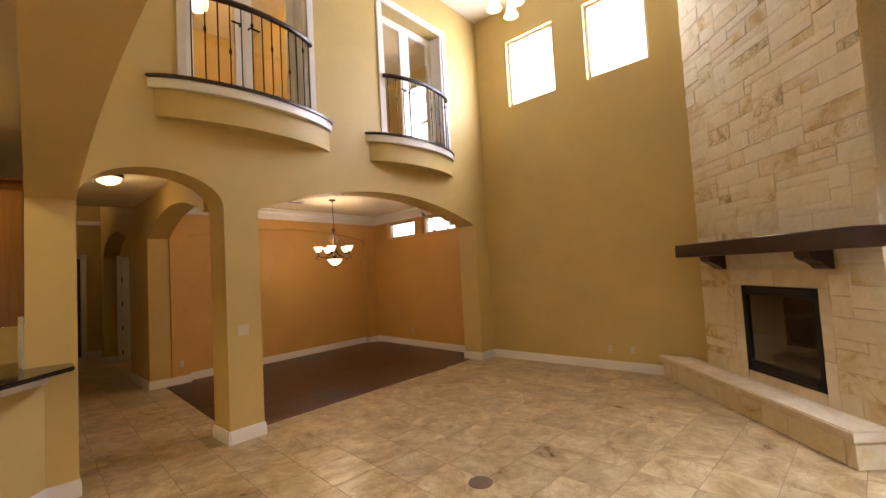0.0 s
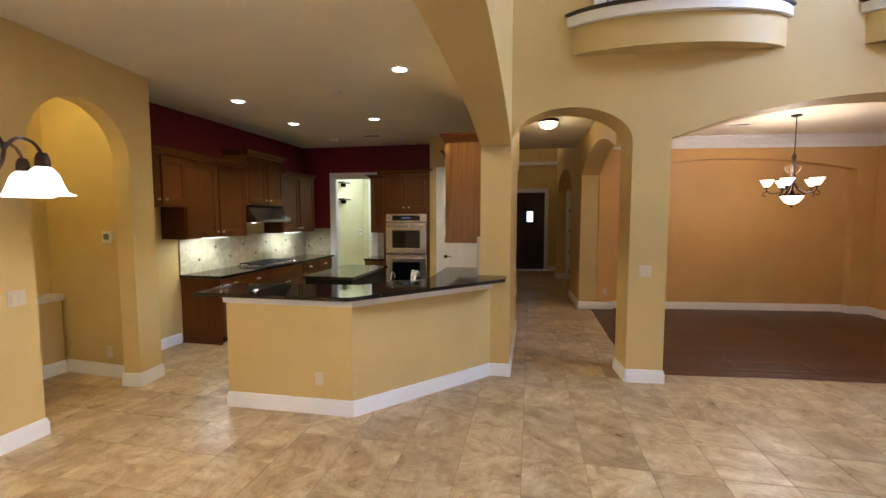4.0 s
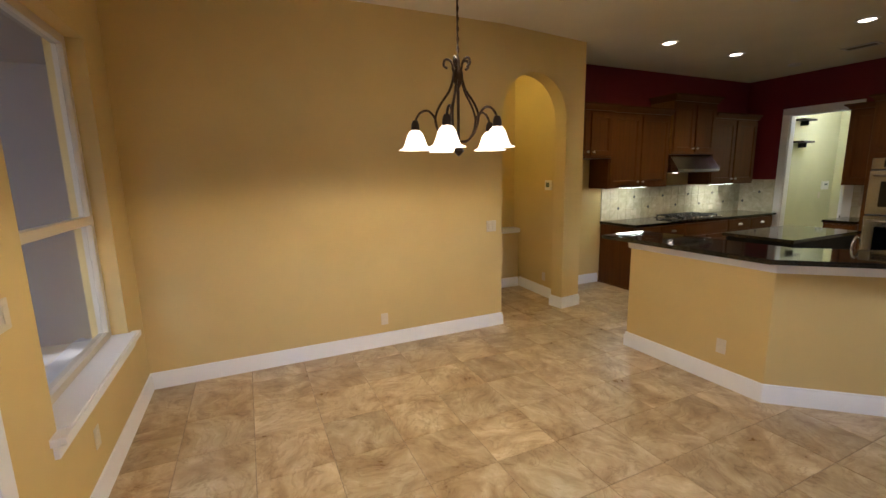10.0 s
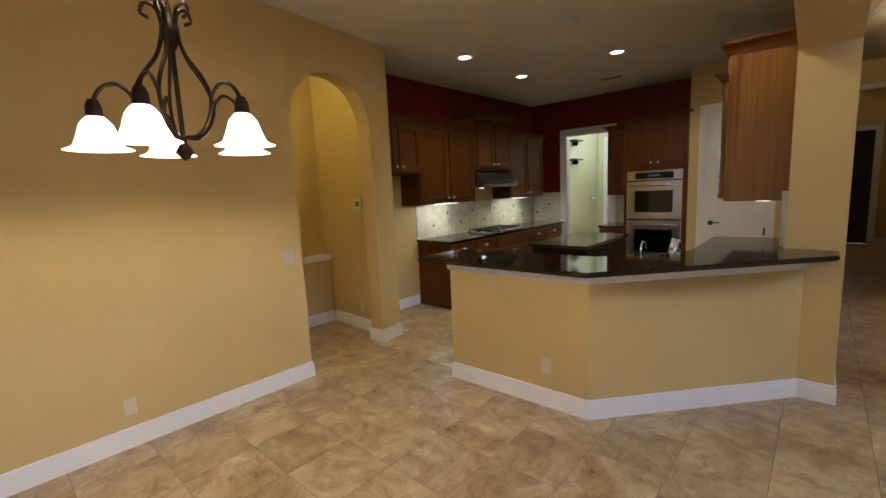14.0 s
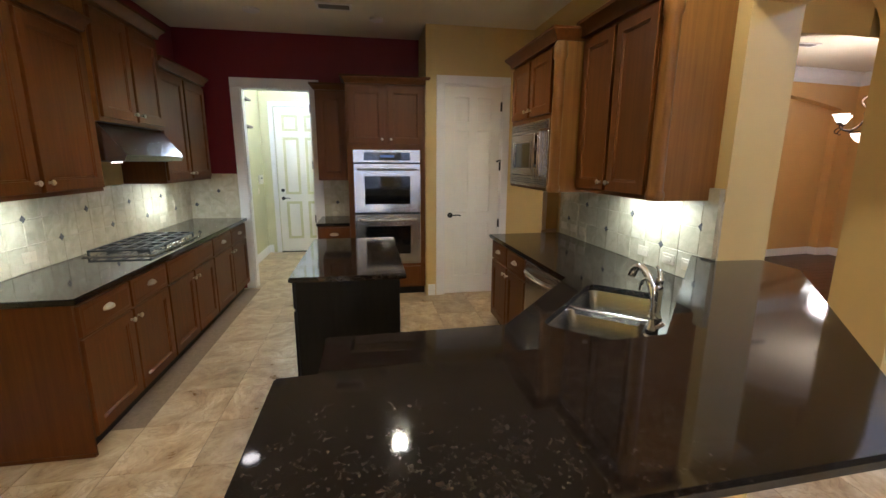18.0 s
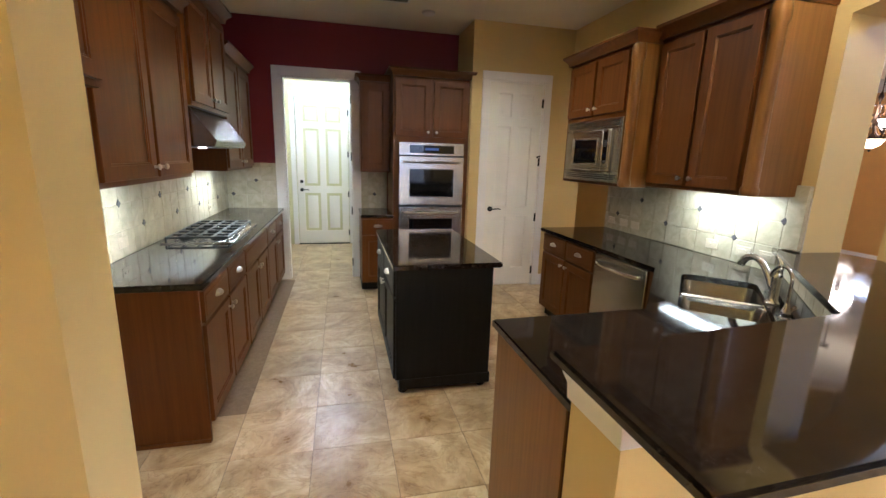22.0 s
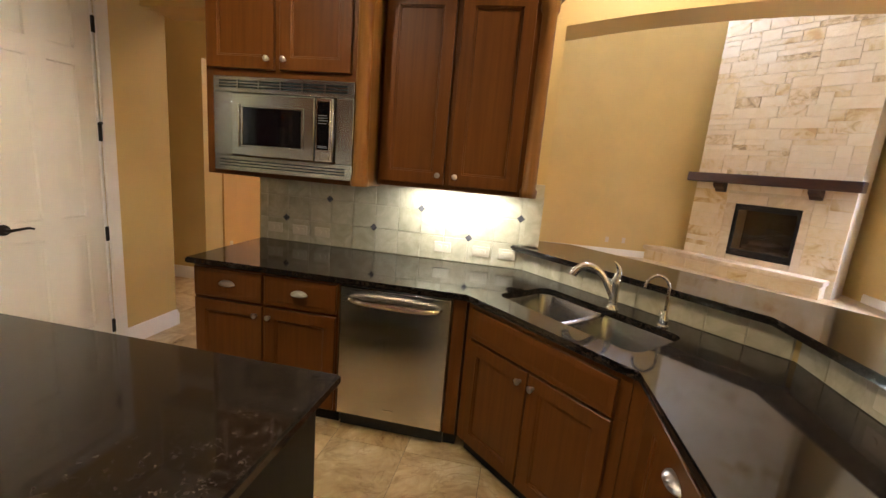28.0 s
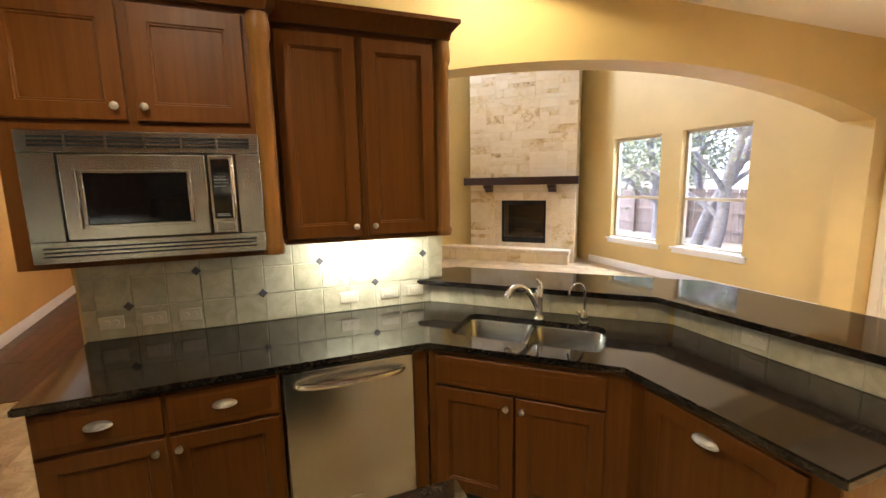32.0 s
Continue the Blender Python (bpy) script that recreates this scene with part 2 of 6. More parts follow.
def granite(name):
    """Polished dark stone: fine brown and grey crystals in a near-black ground, with soft clouds."""
    m, n, l, b = material(name, 0.06)
    p = n.new("ShaderNodeNewGeometry").outputs["Position"]
    grains = []
    for size in (120, 270):
        v = n.new("ShaderNodeTexVoronoi")
        v.inputs["Scale"].default_value = size
        l.new(p, v.inputs["Vector"])
        grey = n.new("ShaderNodeSeparateColor")
        l.new(v.outputs["Color"], grey.inputs[0])
        grains.append(grey.outputs[0])
    cloud = noisy(n, l, p, 22, 7, 0.7)
    speck = n.new("ShaderNodeMix")
    speck.inputs[0].default_value = 0.4
    l.new(grains[0], speck.inputs[2])
    l.new(grains[1], speck.inputs[3])
    add = n.new("ShaderNodeMix")
    add.inputs[0].default_value = 0.66
    l.new(speck.outputs[0], add.inputs[2])
    l.new(cloud.outputs[0], add.inputs[3])
    r = ramp_of(n, [(0.32, (0.004, 0.0034, 0.003)), (0.46, (0.010, 0.0075, 0.0058)), (0.56, (0.022, 0.0160, 0.0110)), (0.70, (0.042, 0.030, 0.022))])
    l.new(add.outputs[0], r.inputs[0])
    l.new(r.outputs[0], b.inputs["Base Color"])
    wipe = n.new("ShaderNodeMapRange")
    wipe.inputs["From Min"].default_value, wipe.inputs["From Max"].default_value = 0.4, 0.75
    wipe.inputs["To Min"].default_value, wipe.inputs["To Max"].default_value = 0.045, 0.11
    smear = noisy(n, l, p, 2.3, 6, 0.7)
    l.new(smear.outputs[0], wipe.inputs["Value"])
    l.new(wipe.outputs[0], b.inputs["Roughness"])
    b.inputs["Coat Weight"].default_value, b.inputs["Coat Roughness"].default_value = 0.0, 0.04
    return m


def plain(name, color, rough=0.4, metal=0.0, glow=0.0, vary=0.04):
    m, n, l, b = material(name, rough, metal)
    t = n.new("ShaderNodeTexCoord").outputs["Object"]
    a = noisy(n, l, t, 14, 3)
    r = ramp_of(n, [(0.3, [c * (1 - vary) for c in color]), (0.7, [min(1, c * (1 + vary)) for c in color])])
    l.new(a.outputs[0], r.inputs[0])
    l.new(r.outputs[0], b.inputs["Base Color"])
    if glow:
        b.inputs["Emission Color"].default_value, b.inputs["Emission Strength"].default_value = (*color, 1), glow
    return m


def brushed(name, color=(0.58, 0.56, 0.53), rough=0.23, stretch=(1, 1, 120)):
    m, n, l, b = material(name, rough, 1.0)
    t = n.new("ShaderNodeTexCoord").outputs["Object"]
    a = noisy(n, l, t, 8, 3, 0.5, stretch)
    r = ramp_of(n, [(0.3, [c * 0.88 for c in color]), (0.7, color)])
    l.new(a.outputs[0], r.inputs[0])
    l.new(r.outputs[0], b.inputs["Base Color"])
    bumped(n, l, b, a.outputs[0], 0.05, 0.001)
    return m


def glass_of(name, tint=(1, 1, 1), rough=0.0):
    m, n, l, b = material(name, rough)
    b.inputs["Base Color"].default_value = (*tint, 1)
    b.inputs["Transmission Weight"].default_value, b.inputs["IOR"].default_value = 1.0, 1.45
    return m


TAN = paint("tan wall paint", (0.60, 0.435, 0.165))
PEACH = paint("peach wall paint", (0.63, 0.365, 0.105))
RED = paint("deep red wall paint", (0.17, 0.006, 0.010))
OLIVE = paint("pale yellow wall paint", (0.59, 0.565, 0.33))
CEIL = paint("ceiling paint", (0.79, 0.72, 0.56), 0.8, 0.04, 0.3, 90)
WHITE = paint("white trim paint", (0.80, 0.78, 0.76), 0.35, 0.03, 0.04)
ALMOND = paint("almond window frame", (0.58, 0.49, 0.35), 0.4, 0.03, 0.03)
DOORWHITE = paint("white door paint", (0.82, 0.79, 0.72), 0.3, 0.03, 0.04)
TILE = travertine("travertine floor tile")
SPLASHGROUT = mottled("pale tile grout", [(0.3, (0.40, 0.35, 0.24)), (0.7, (0.52, 0.46, 0.33))], 30, 0.9, bump=0.2)
# darker copy of steel: shade of bowls and hood put into its colour
SHADEDSTEEL = brushed("steel in shaded tone", (0.33, 0.315, 0.29), 0.27, (1, 60, 1))
GROUT = mottled("grout", [(0.3, (0.19, 0.13, 0.075)), (0.7, (0.27, 0.19, 0.115))], 30, 0.9, bump=0.2)
PLANK = wood("dark floor plank", (0.022, 0.007, 0.005), (0.085, 0.028, 0.018), 0.3, 5, (0.8, 14, 14), 0.35)
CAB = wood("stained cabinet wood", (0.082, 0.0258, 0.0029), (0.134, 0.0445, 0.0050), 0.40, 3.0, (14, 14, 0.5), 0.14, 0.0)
# brighter copy of CAB: lamplight on sides and columns put into the colour
CABLIT = wood("stained cabinet wood in lit tone", (0.155, 0.063, 0.0110), (0.270, 0.120, 0.024), 0.36, 3.0, (14, 14, 0.5), 0.12, 0.0)
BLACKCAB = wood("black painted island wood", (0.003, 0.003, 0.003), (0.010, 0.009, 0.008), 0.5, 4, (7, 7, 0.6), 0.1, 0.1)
for m, level in ((BLACKCAB, 0.2), (CAB, 0.22), (CABLIT, 0.30)):
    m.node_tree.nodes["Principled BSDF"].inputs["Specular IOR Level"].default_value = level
GRANITE = granite("dark brown granite")
SPLASH = mottled("tumbled backsplash tile", [(0.3, (0.37, 0.32, 0.20)), (0.55, (0.49, 0.43, 0.29)), (0.75, (0.58, 0.52, 0.38))], 7, 0.42, bump=0.25, piece=0.12)
INSERT = mottled("dark slate diamond", [(0.3, (0.03, 0.028, 0.03)), (0.7, (0.09, 0.08, 0.085))], 30, 0.4, bump=0.2)
STONE = mottled("limestone block", [(0.22, (0.46, 0.30, 0.12)), (0.31, (0.59, 0.45, 0.235)), (0.42, (0.66, 0.54, 0.345)), (0.75, (0.72, 0.62, 0.45))], 3.0, 0.85, bump=0.6, piece=0.34, dist=0.014, detail=8)
ROUGHSTONE = mottled("rough pitted limestone block", [(0.28, (0.26, 0.18, 0.10)), (0.40, (0.50, 0.36, 0.18)), (0.52, (0.66, 0.52, 0.31)), (0.75, (0.72, 0.62, 0.45))], 7, 0.9, bump=0.9, piece=0.2, dist=0.02, detail=8)
HEARTHSTONE = mottled("hearth limestone", [(0.3, (0.54, 0.42, 0.26)), (0.6, (0.68, 0.57, 0.41))], 3.0, 0.8, bump=0.4, piece=0.2, dist=0.012)
MORTAR = mottled("mortar", [(0.3, (0.54, 0.45, 0.30)), (0.7, (0.63, 0.54, 0.38))], 25, 0.95, bump=0.4)
DARKWOOD = wood("dark mantel wood", (0.012, 0.004, 0.003), (0.055, 0.017, 0.010), 0.35, 4, (2, 2, 12), 0.1)
STEEL = brushed("brushed stainless steel", (0.50, 0.48, 0.45), 0.25)
STEELH = brushed("brushed stainless steel across", stretch=(1, 1, 120), rough=0.24)
CHROME = plain("satin nickel", (0.62, 0.58, 0.52), 0.22, 1.0)
PEWTER = plain("pewter pulls", (0.55, 0.52, 0.47), 0.3, 1.0)
IRON = plain("black iron", (0.012, 0.011, 0.010), 0.45, 0.6)
BRONZE = plain("dark bronze", (0.045, 0.026, 0.015), 0.4, 0.8)
OUTLETBRONZE = plain("worn bronze plate", (0.17, 0.105, 0.068), 0.5, 0.4)
BLACKGLASS = plain("black glass", (0.004, 0.004, 0.005), 0.06)
BLACK = plain("black enamel", (0.008, 0.008, 0.008), 0.35)
PLATE = plain("ivory plastic", (0.62, 0.54, 0.40), 0.4)
WHITEPLASTIC = plain("white plastic", (0.75, 0.72, 0.66), 0.4)
GLASS = glass_of("window glass")
SHADEGLOW = plain("lit frosted glass shade", (1.0, 0.86, 0.62), 0.4, 0, 3.2)
BOWLGLOW = plain("lit alabaster glass", (1.0, 0.78, 0.50), 0.4, 0, 3.0)
CANGLOW = plain("lit downlight lens", (1.0, 0.86, 0.66), 0.4, 0, 12.0)
STRIPGLOW = plain("lit strip lens", (0.95, 1.0, 0.82), 0.4, 0, 14.0)
FRONTDOOR = wood("dark front door wood", (0.008, 0.003, 0.002), (0.035, 0.012, 0.008), 0.4, 4, (7, 7, 0.6))


# ---- mesh helpers ----
def mesh_of(name, bm, mats):
    me = bpy.data.meshes.new(name)
    bm.normal_update()
    bm.to_mesh(me)
    bm.free()
    for m in mats if isinstance(mats, (list, tuple)) else [mats]:
        me.materials.append(m)
    return me


def soft(me, angle=40):
    me.polygons.foreach_set("use_smooth", [True] * len(me.polygons))
    me.set_sharp_from_angle(angle=radians(angle))
    return me


def box(bm, x0, x1, y0, y1, z0, z1, bev=0.0):
    new_v = [bm.verts.new((x, y, z)) for z in (z0, z1) for x, y in ((x0, y0), (x1, y0), (x1, y1), (x0, y1))]
    q = [(3, 2, 1, 0), (4, 5, 6, 7), (0, 1, 5, 4), (1, 2, 6, 5), (2, 3, 7, 6), (3, 0, 4, 7)]
    faces = [bm.faces.new([new_v[i] for i in f]) for f in q]
    if bev:
        edges = list({e for f in faces for e in f.edges})
        bmesh.ops.bevel(bm, geom=edges, offset=bev, segments=1, affect="EDGES")
    return bm


def boxes(*rows, bev=0.0):
    bm = bmesh.new()
    for r in rows:
        box(bm, *r, bev=bev)
    return bm


def prism(poly, z0, z1, bev=0.0, bm=None):
    """A plan outline (counter-clockwise) carried up from z0 to z1."""
    bm = bm or bmesh.new()
    lo, hi = [bm.verts.new((x, y, z0)) for x, y in poly], [bm.verts.new((x, y, z1)) for x, y in poly]
    n = len(poly)
    faces = [bm.faces.new(lo[::-1]), bm.faces.new(hi)]
    faces += [bm.faces.new((lo[i], lo[(i + 1) % n], hi[(i + 1) % n], hi[i])) for i in range(n)]
    if bev:
        rim = [e for f in faces[:2] for e in f.edges]
        bmesh.ops.bevel(bm, geom=rim, offset=bev, segments=2, affect="EDGES")
    return bm


def upright(p0, p1, depth, outline, bm=None, bev=0.0):
    """An outline (s along p0 to p1, z) given thickness to the left of the line p0-p1."""
    bm = bm or bmesh.new()
    a, b = Vector((*p0, 0)), Vector((*p1, 0))
    d = (b - a).normalized()
    n = Vector((-d.y, d.x, 0)) * depth
    f = [bm.verts.new(a + d * s + Vector((0, 0, z))) for s, z in outline]
    k = [bm.verts.new(v.co + n) for v in f]
    c = len(f)
    bm.faces.new(f)
    bm.faces.new(k[::-1])
    side = [bm.faces.new((f[(i + 1) % c], f[i], k[i], k[(i + 1) % c])) for i in range(c)]
    bmesh.ops.recalc_face_normals(bm, faces=bm.faces)
    return bm


def arch(s0, s1, spring, rise, steps=20):
    """Points of an arch from s0 to s1: (s, z), with a half-ellipse above the spring."""
    c, h = (s0 + s1) / 2, (s1 - s0) / 2
    return [(c - h * math.cos(math.pi * i / steps), spring + rise * math.sin(math.pi * i / steps)) for i in range(steps + 1)]


def segment(s0, s1, spring, rise, steps=24, slope=0.0):
    """Points of a flat segmental arch."""
    c, h = (s0 + s1) / 2, (s1 - s0) / 2
    out = []
    for i in range(steps + 1):
        s = s0 + (s1 - s0) * i / steps
        out.append((s, spring + rise * (1 - ((s - c) / h) ** 2) + slope * (s - c) / h))
    return out


def pierced(p0, p1, depth, length, z0, z1, holes):
    """A straight wall with rectangular openings (s0, s1, z0, z1), thickness to the left of p0-p1."""
    bm = bmesh.new()
    a, b = Vector((*p0, 0)), Vector((*p1, 0))
    d = (b - a).normalized()
    n = Vector((-d.y, d.x, 0)) * depth
    S = sorted({0.0, length, *[h[0] for h in holes], *[h[1] for h in holes]})
    Z = sorted({z0, z1, *[h[2] for h in holes], *[h[3] for h in holes]})
    solid = lambda i, j: 0 <= i < len(S) - 1 and 0 <= j < len(Z) - 1 and not any(h[0] < (S[i] + S[i + 1]) / 2 < h[1] and h[2] < (Z[j] + Z[j + 1]) / 2 < h[3] for h in holes)
    seen = {}

    def v(i, j, k):
        if (i, j, k) not in seen:
            seen[i, j, k] = bm.verts.new(a + d * S[i] + n * k + Vector((0, 0, Z[j])))
        return seen[i, j, k]
    for i in range(len(S) - 1):
        for j in range(len(Z) - 1):
            if not solid(i, j):
                continue
            for k in (0, 1):
                bm.faces.new((v(i, j, k), v(i + 1, j, k), v(i + 1, j + 1, k), v(i, j + 1, k)))
            for (u, w), (e, g) in (((i - 1, j), ((i, j), (i, j + 1))), ((i + 1, j), ((i + 1, j), (i + 1, j + 1))), ((i, j - 1), ((i, j), (i + 1, j))), ((i, j + 1), ((i, j + 1), (i + 1, j + 1)))):
                if not solid(u, w):
                    bm.faces.new((v(*e, 0), v(*g, 0), v(*g, 1), v(*e, 1)))
    bmesh.ops.recalc_face_normals(bm, faces=bm.faces)
    return bm


def lathe(profile, seg=20, bm=None, at=(0, 0, 0)):
    bm = bm or bmesh.new()
    rings = []
    for r, z in profile:
        if r < 1e-5:
            rings.append([bm.verts.new((at[0], at[1], at[2] + z))])
        else:
            rings.append([bm.verts.new((at[0] + r * math.cos(2 * math.pi * i / seg), at[1] + r * math.sin(2 * math.pi * i / seg), at[2] + z)) for i in range(seg)])
    for p, q in zip(rings, rings[1:]):
        for i in range(seg):
            k = (i + 1) % seg
            c = [p[i % len(p)], p[k % len(p)], q[k % len(q)], q[i % len(q)]]
            c = list(dict.fromkeys(c))
            if len(c) > 2:
                bm.faces.new(c)
    for end in (rings[0], rings[-1]):
        if len(end) > 2:
            bm.faces.new(end)
    bmesh.ops.recalc_face_normals(bm, faces=bm.faces)
    return bm


def tube(points, r, seg=8, bm=None, closed=False):
    """A round bar along points; r may be a number or one radius a point."""
    bm = bm or bmesh.new()
    pts = [Vector(p) for p in points]
    rr = list(r) if isinstance(r, (list, tuple)) else [r] * len(pts)
    if 4 <= len(pts) <= 14:
        a = [pts[0] * 2 - pts[1]] + pts + [pts[-1] * 2 - pts[-2]]
        fine, thick = [], []
        for i in range(1, len(a) - 2):
            for s in (0.0, 0.25, 0.5, 0.75):
                fine.append(0.5 * (2 * a[i] + (a[i + 1] - a[i - 1]) * s + (2 * a[i - 1] - 5 * a[i] + 4 * a[i + 1] - a[i + 2]) * s * s + (3 * a[i] - a[i - 1] - 3 * a[i + 1] + a[i + 2]) * s ** 3))
                thick.append(rr[i - 1] * (1 - s) + rr[i] * s)
        pts, rr = fine + [pts[-1]], thick + [rr[-1]]
    rings, up = [], None
    for i, p in enumerate(pts):
        t = (pts[min(i + 1, len(pts) - 1)] - pts[max(i - 1, 0)]).normalized()
        if up is None:
            up = t.orthogonal().normalized()
        up = (up - t * up.dot(t)).normalized()
        side = t.cross(up)
        rings.append([bm.verts.new(p + (up * math.cos(2 * math.pi * k / seg) + side * math.sin(2 * math.pi * k / seg)) * rr[i]) for k in range(seg)])
    for p, q in zip(rings, rings[1:]):
        for k in range(seg):
            bm.faces.new((p[k], p[(k + 1) % seg], q[(k + 1) % seg], q[k]))
    bm.faces.new(rings[0][::-1])
    bm.faces.new(rings[-1])
    return bm


def panelled(us, vs, cells, th=0.02, loops=((0.0, 0.0), (0.008, 0.007), (0.022, 0.007), (0.045, 0.002)), edge=0.003):
    """A slab seen from -y, from (us[0], vs[0]) to (us[-1], vs[-1]), with sunk panels in the cells (i, j): loops of (inset, depth)."""
    bm = bmesh.new()
    cache = {}

    def v(x, y, z):
        k = (round(x, 5), round(y, 5), round(z, 5))
        if k not in cache:
            cache[k] = bm.verts.new((x, y, z))
        return cache[k]
    for i in range(len(us) - 1):
        for j in range(len(vs) - 1):
            a, b, c, d = us[i], us[i + 1], vs[j], vs[j + 1]
            if (i, j) not in cells:
                bm.faces.new((v(a, 0, c), v(b, 0, c), v(b, 0, d), v(a, 0, d)))
                continue
            last = None
            for ins, dep in loops:
                ring = [(a + ins, dep, c + ins), (b - ins, dep, c + ins), (b - ins, dep, d - ins), (a + ins, dep, d - ins)]
                if last:
                    for k in range(4):
                        bm.faces.new((v(*last[k]), v(*last[(k + 1) % 4]), v(*ring[(k + 1) % 4]), v(*ring[k])))
                last = ring
            bm.faces.new([v(*p) for p in last])
    x0, x1, z0, z1 = us[0], us[-1], vs[0], vs[-1]
    e = edge
    rim = [[(x, 0, z0) for x in us] + [(x1, 0, z) for z in vs[1:]] + [(x, 0, z1) for x in us[-2::-1]] + [(x0, 0, z) for z in vs[-2:0:-1]]][0]
    out = lambda p, y: (x0 - e if p[0] <= x0 else x1 + e if p[0] >= x1 else p[0], y, z0 - e if p[2] <= z0 else z1 + e if p[2] >= z1 else p[2])
    m = len(rim)
    for k in range(m):
        p, q = rim[k], rim[(k + 1) % m]
        bm.faces.new((v(*q), v(*p), v(*out(p, e)), v(*out(q, e))))
        bm.faces.new((v(*out(q, e)), v(*out(p, e)), v(*out(p, th)), v(*out(q, th))))
    bm.faces.new([v(*out(p, th)) for p in rim][::-1])
    return bm


def xform(bm, m):
    bmesh.ops.transform(bm, matrix=m, verts=bm.verts)
    return bm


# ---- objects ----
def thing(name, at, label, category, group="", kind=""):
    """An empty that carries its parts; at: a place or a pose."""
    ob = new(name)
    ob.empty_display_size = 0.1
    ob.matrix_world = at if isinstance(at, Matrix) else Matrix.Translation(at)
    return tagged(ob, label, category, group, kind)


def part(name, bm, mat, parent, label="", local=None, angle=40):
    """One mesh under a thing (in the world's axes, or in the thing's own with local), or under a part."""
    ob = new(name, soft(mesh_of(name, bm, mat) if isinstance(bm, bmesh.types.BMesh) else bm, angle))
    ob.parent = parent
    if parent.data is None and not (parent.get("own") if local is None else local):
        ob.matrix_parent_inverse = parent.matrix_world.inverted()
    return tagged(ob, label)


def own(ob):
    """Marks a thing whose parts are drawn in its own axes."""
    ob["own"] = 1
    return ob


def piece(name, me, m, parent):
    """One of many alike pieces on shared mesh data, under a piece of the setting that stands at the world's origin."""
    ob = new(name, me)
    ob.parent = parent
    ob.matrix_basis = m
    return ob


def single(name, bm, mat, label, category="", group="", kind="", angle=40):
    return tagged(new(name, soft(mesh_of(name, bm, mat), angle)), label, category, group, kind)


def structure(name, bm, mat, label, angle=30):
    return tagged(new(name, soft(mesh_of(name, bm, mat), angle)), label, "", "", "structure")


# ---- structure ----
H, HG = 3.07, 6.4                       # ceilings: kitchen and hall, great room
N0, N1 = (0.0, -0.11), (5.94, 0.42)     # great room's north wall
E1 = (6.33, -5.26)                      # great room's south-east corner
LN = math.hypot(N1[0] - N0[0], N1[1] - N0[1])
LE = math.hypot(E1[0] - N1[0], E1[1] - N1[1])
D0, D1 = (1.40, 3.53), (5.95, 4.08)     # dining room's back wall
LD = math.hypot(D1[0] - D0[0], D1[1] - D0[1])


def along(p0, p1, s, off=0.0):
    """The point s metres along p0-p1, off metres to its left."""
    l = math.hypot(p1[0] - p0[0], p1[1] - p0[1])
    dx, dy = (p1[0] - p0[0]) / l, (p1[1] - p0[1]) / l
    return (p0[0] + dx * s - dy * off, p0[1] + dy * s + dx * off)


# great room, north wall: two arches below, two balcony doorways above
bm = upright(N0, N1, 0.38, arch(0.0, 1.175, 2.42, 0.34) + [(1.175, 0), (1.535, 0)] + segment(1.535, 5.57, 2.44, 0.38) + [(5.57, 0), (LN, 0), (LN, 3.0), (0, 3.0)])
up = pierced(along(N0, N1, 0), N1, 0.38, LN, 3.0, HG, [(0.86, 2.24, 3.62, 5.72), (3.50, 4.90, 3.62, 5.72)])
tmp = bpy.data.meshes.new("t")
up.to_mesh(tmp), up.free()
bm.from_mesh(tmp)
structure("wall_north", bm, TAN, "tan painted wall with two arched openings and balcony doorways")
structure("wall_east", pierced(N1, E1, 0.2, LE, 0, HG, [(0.66, 1.59, 4.55, 5.76), (2.12, 3.06, 4.55, 5.78)]), TAN, "tall tan painted wall with two high windows")
SX = E1[0] + 0.25
structure("wall_south", pierced((SX, -5.26), (-3.6, -5.26), 0.2, SX + 3.6, 0, HG, [(SX - 3.74, SX - 2.63, 0.58, 2.48), (SX - 2.23, SX - 1.13, 0.58, 2.48), (SX + 0.42, SX + 1.32, 0, 2.44), (SX + 1.80, SX + 3.02, 0.60, 2.47)]), TAN, "tan painted outside wall with windows and a patio door")
# header arch between kitchen and great room, with the wall above
pts = segment(0.28, 5.16, 2.345, 0.265, 30, 0.055)
structure("wall_header", upright((0.0, -5.26), (0.0, -0.1), 0.31, [(0, 0), (0.28, 0)] + pts + [(5.16, HG), (0, HG)]), TAN, "tan wall over the wide arch between kitchen and great room")
structure("wall_kitchen_east", prism([(-0.31, -0.1), (0.0, -0.1), (0.0, 1.9), (-0.31, 1.9)], 0, H), TAN, "tan wall behind the sink counter, ending in a pillar")
NW = [(-3.44, -2.03), (-3.60, -0.81)]      # arched end of the nook's west wall, slightly turned
NL = math.hypot(0.16, 1.22)
structure("wall_nook_west", upright((-3.44, -5.26), (-3.44, -2.03), 0.17, [(0, 0), (3.23, 0), (3.23, H), (0, H)]), TAN, "tan wall of the breakfast nook")
structure("wall_nook_arch", upright(NW[0], NW[1], 0.17, [(0, 2.20)] + arch(0, 0.94, 2.20, 0.47) + [(0.94, 0), (NL, 0), (NL, H), (0, H)]), TAN, "tan wall with an arched opening to the alcove")
structure("wall_alcove_north", prism([(-5.0, -0.9), (-3.69, -0.9), (-3.69, -0.814), (-5.0, -0.814)], 0, H), TAN, "tan wall between alcove and kitchen")
structure("wall_alcove_back", prism([(-5.1, -2.7), (-4.88, -2.7), (-4.88, -0.9), (-5.1, -0.9)], 0, H), TAN, "tan back wall of the alcove")
structure("wall_alcove_south", prism([(-5.0, -2.8), (-3.61, -2.8), (-3.61, -2.7), (-5.0, -2.7)], 0, H), TAN, "tan side wall of the alcove")
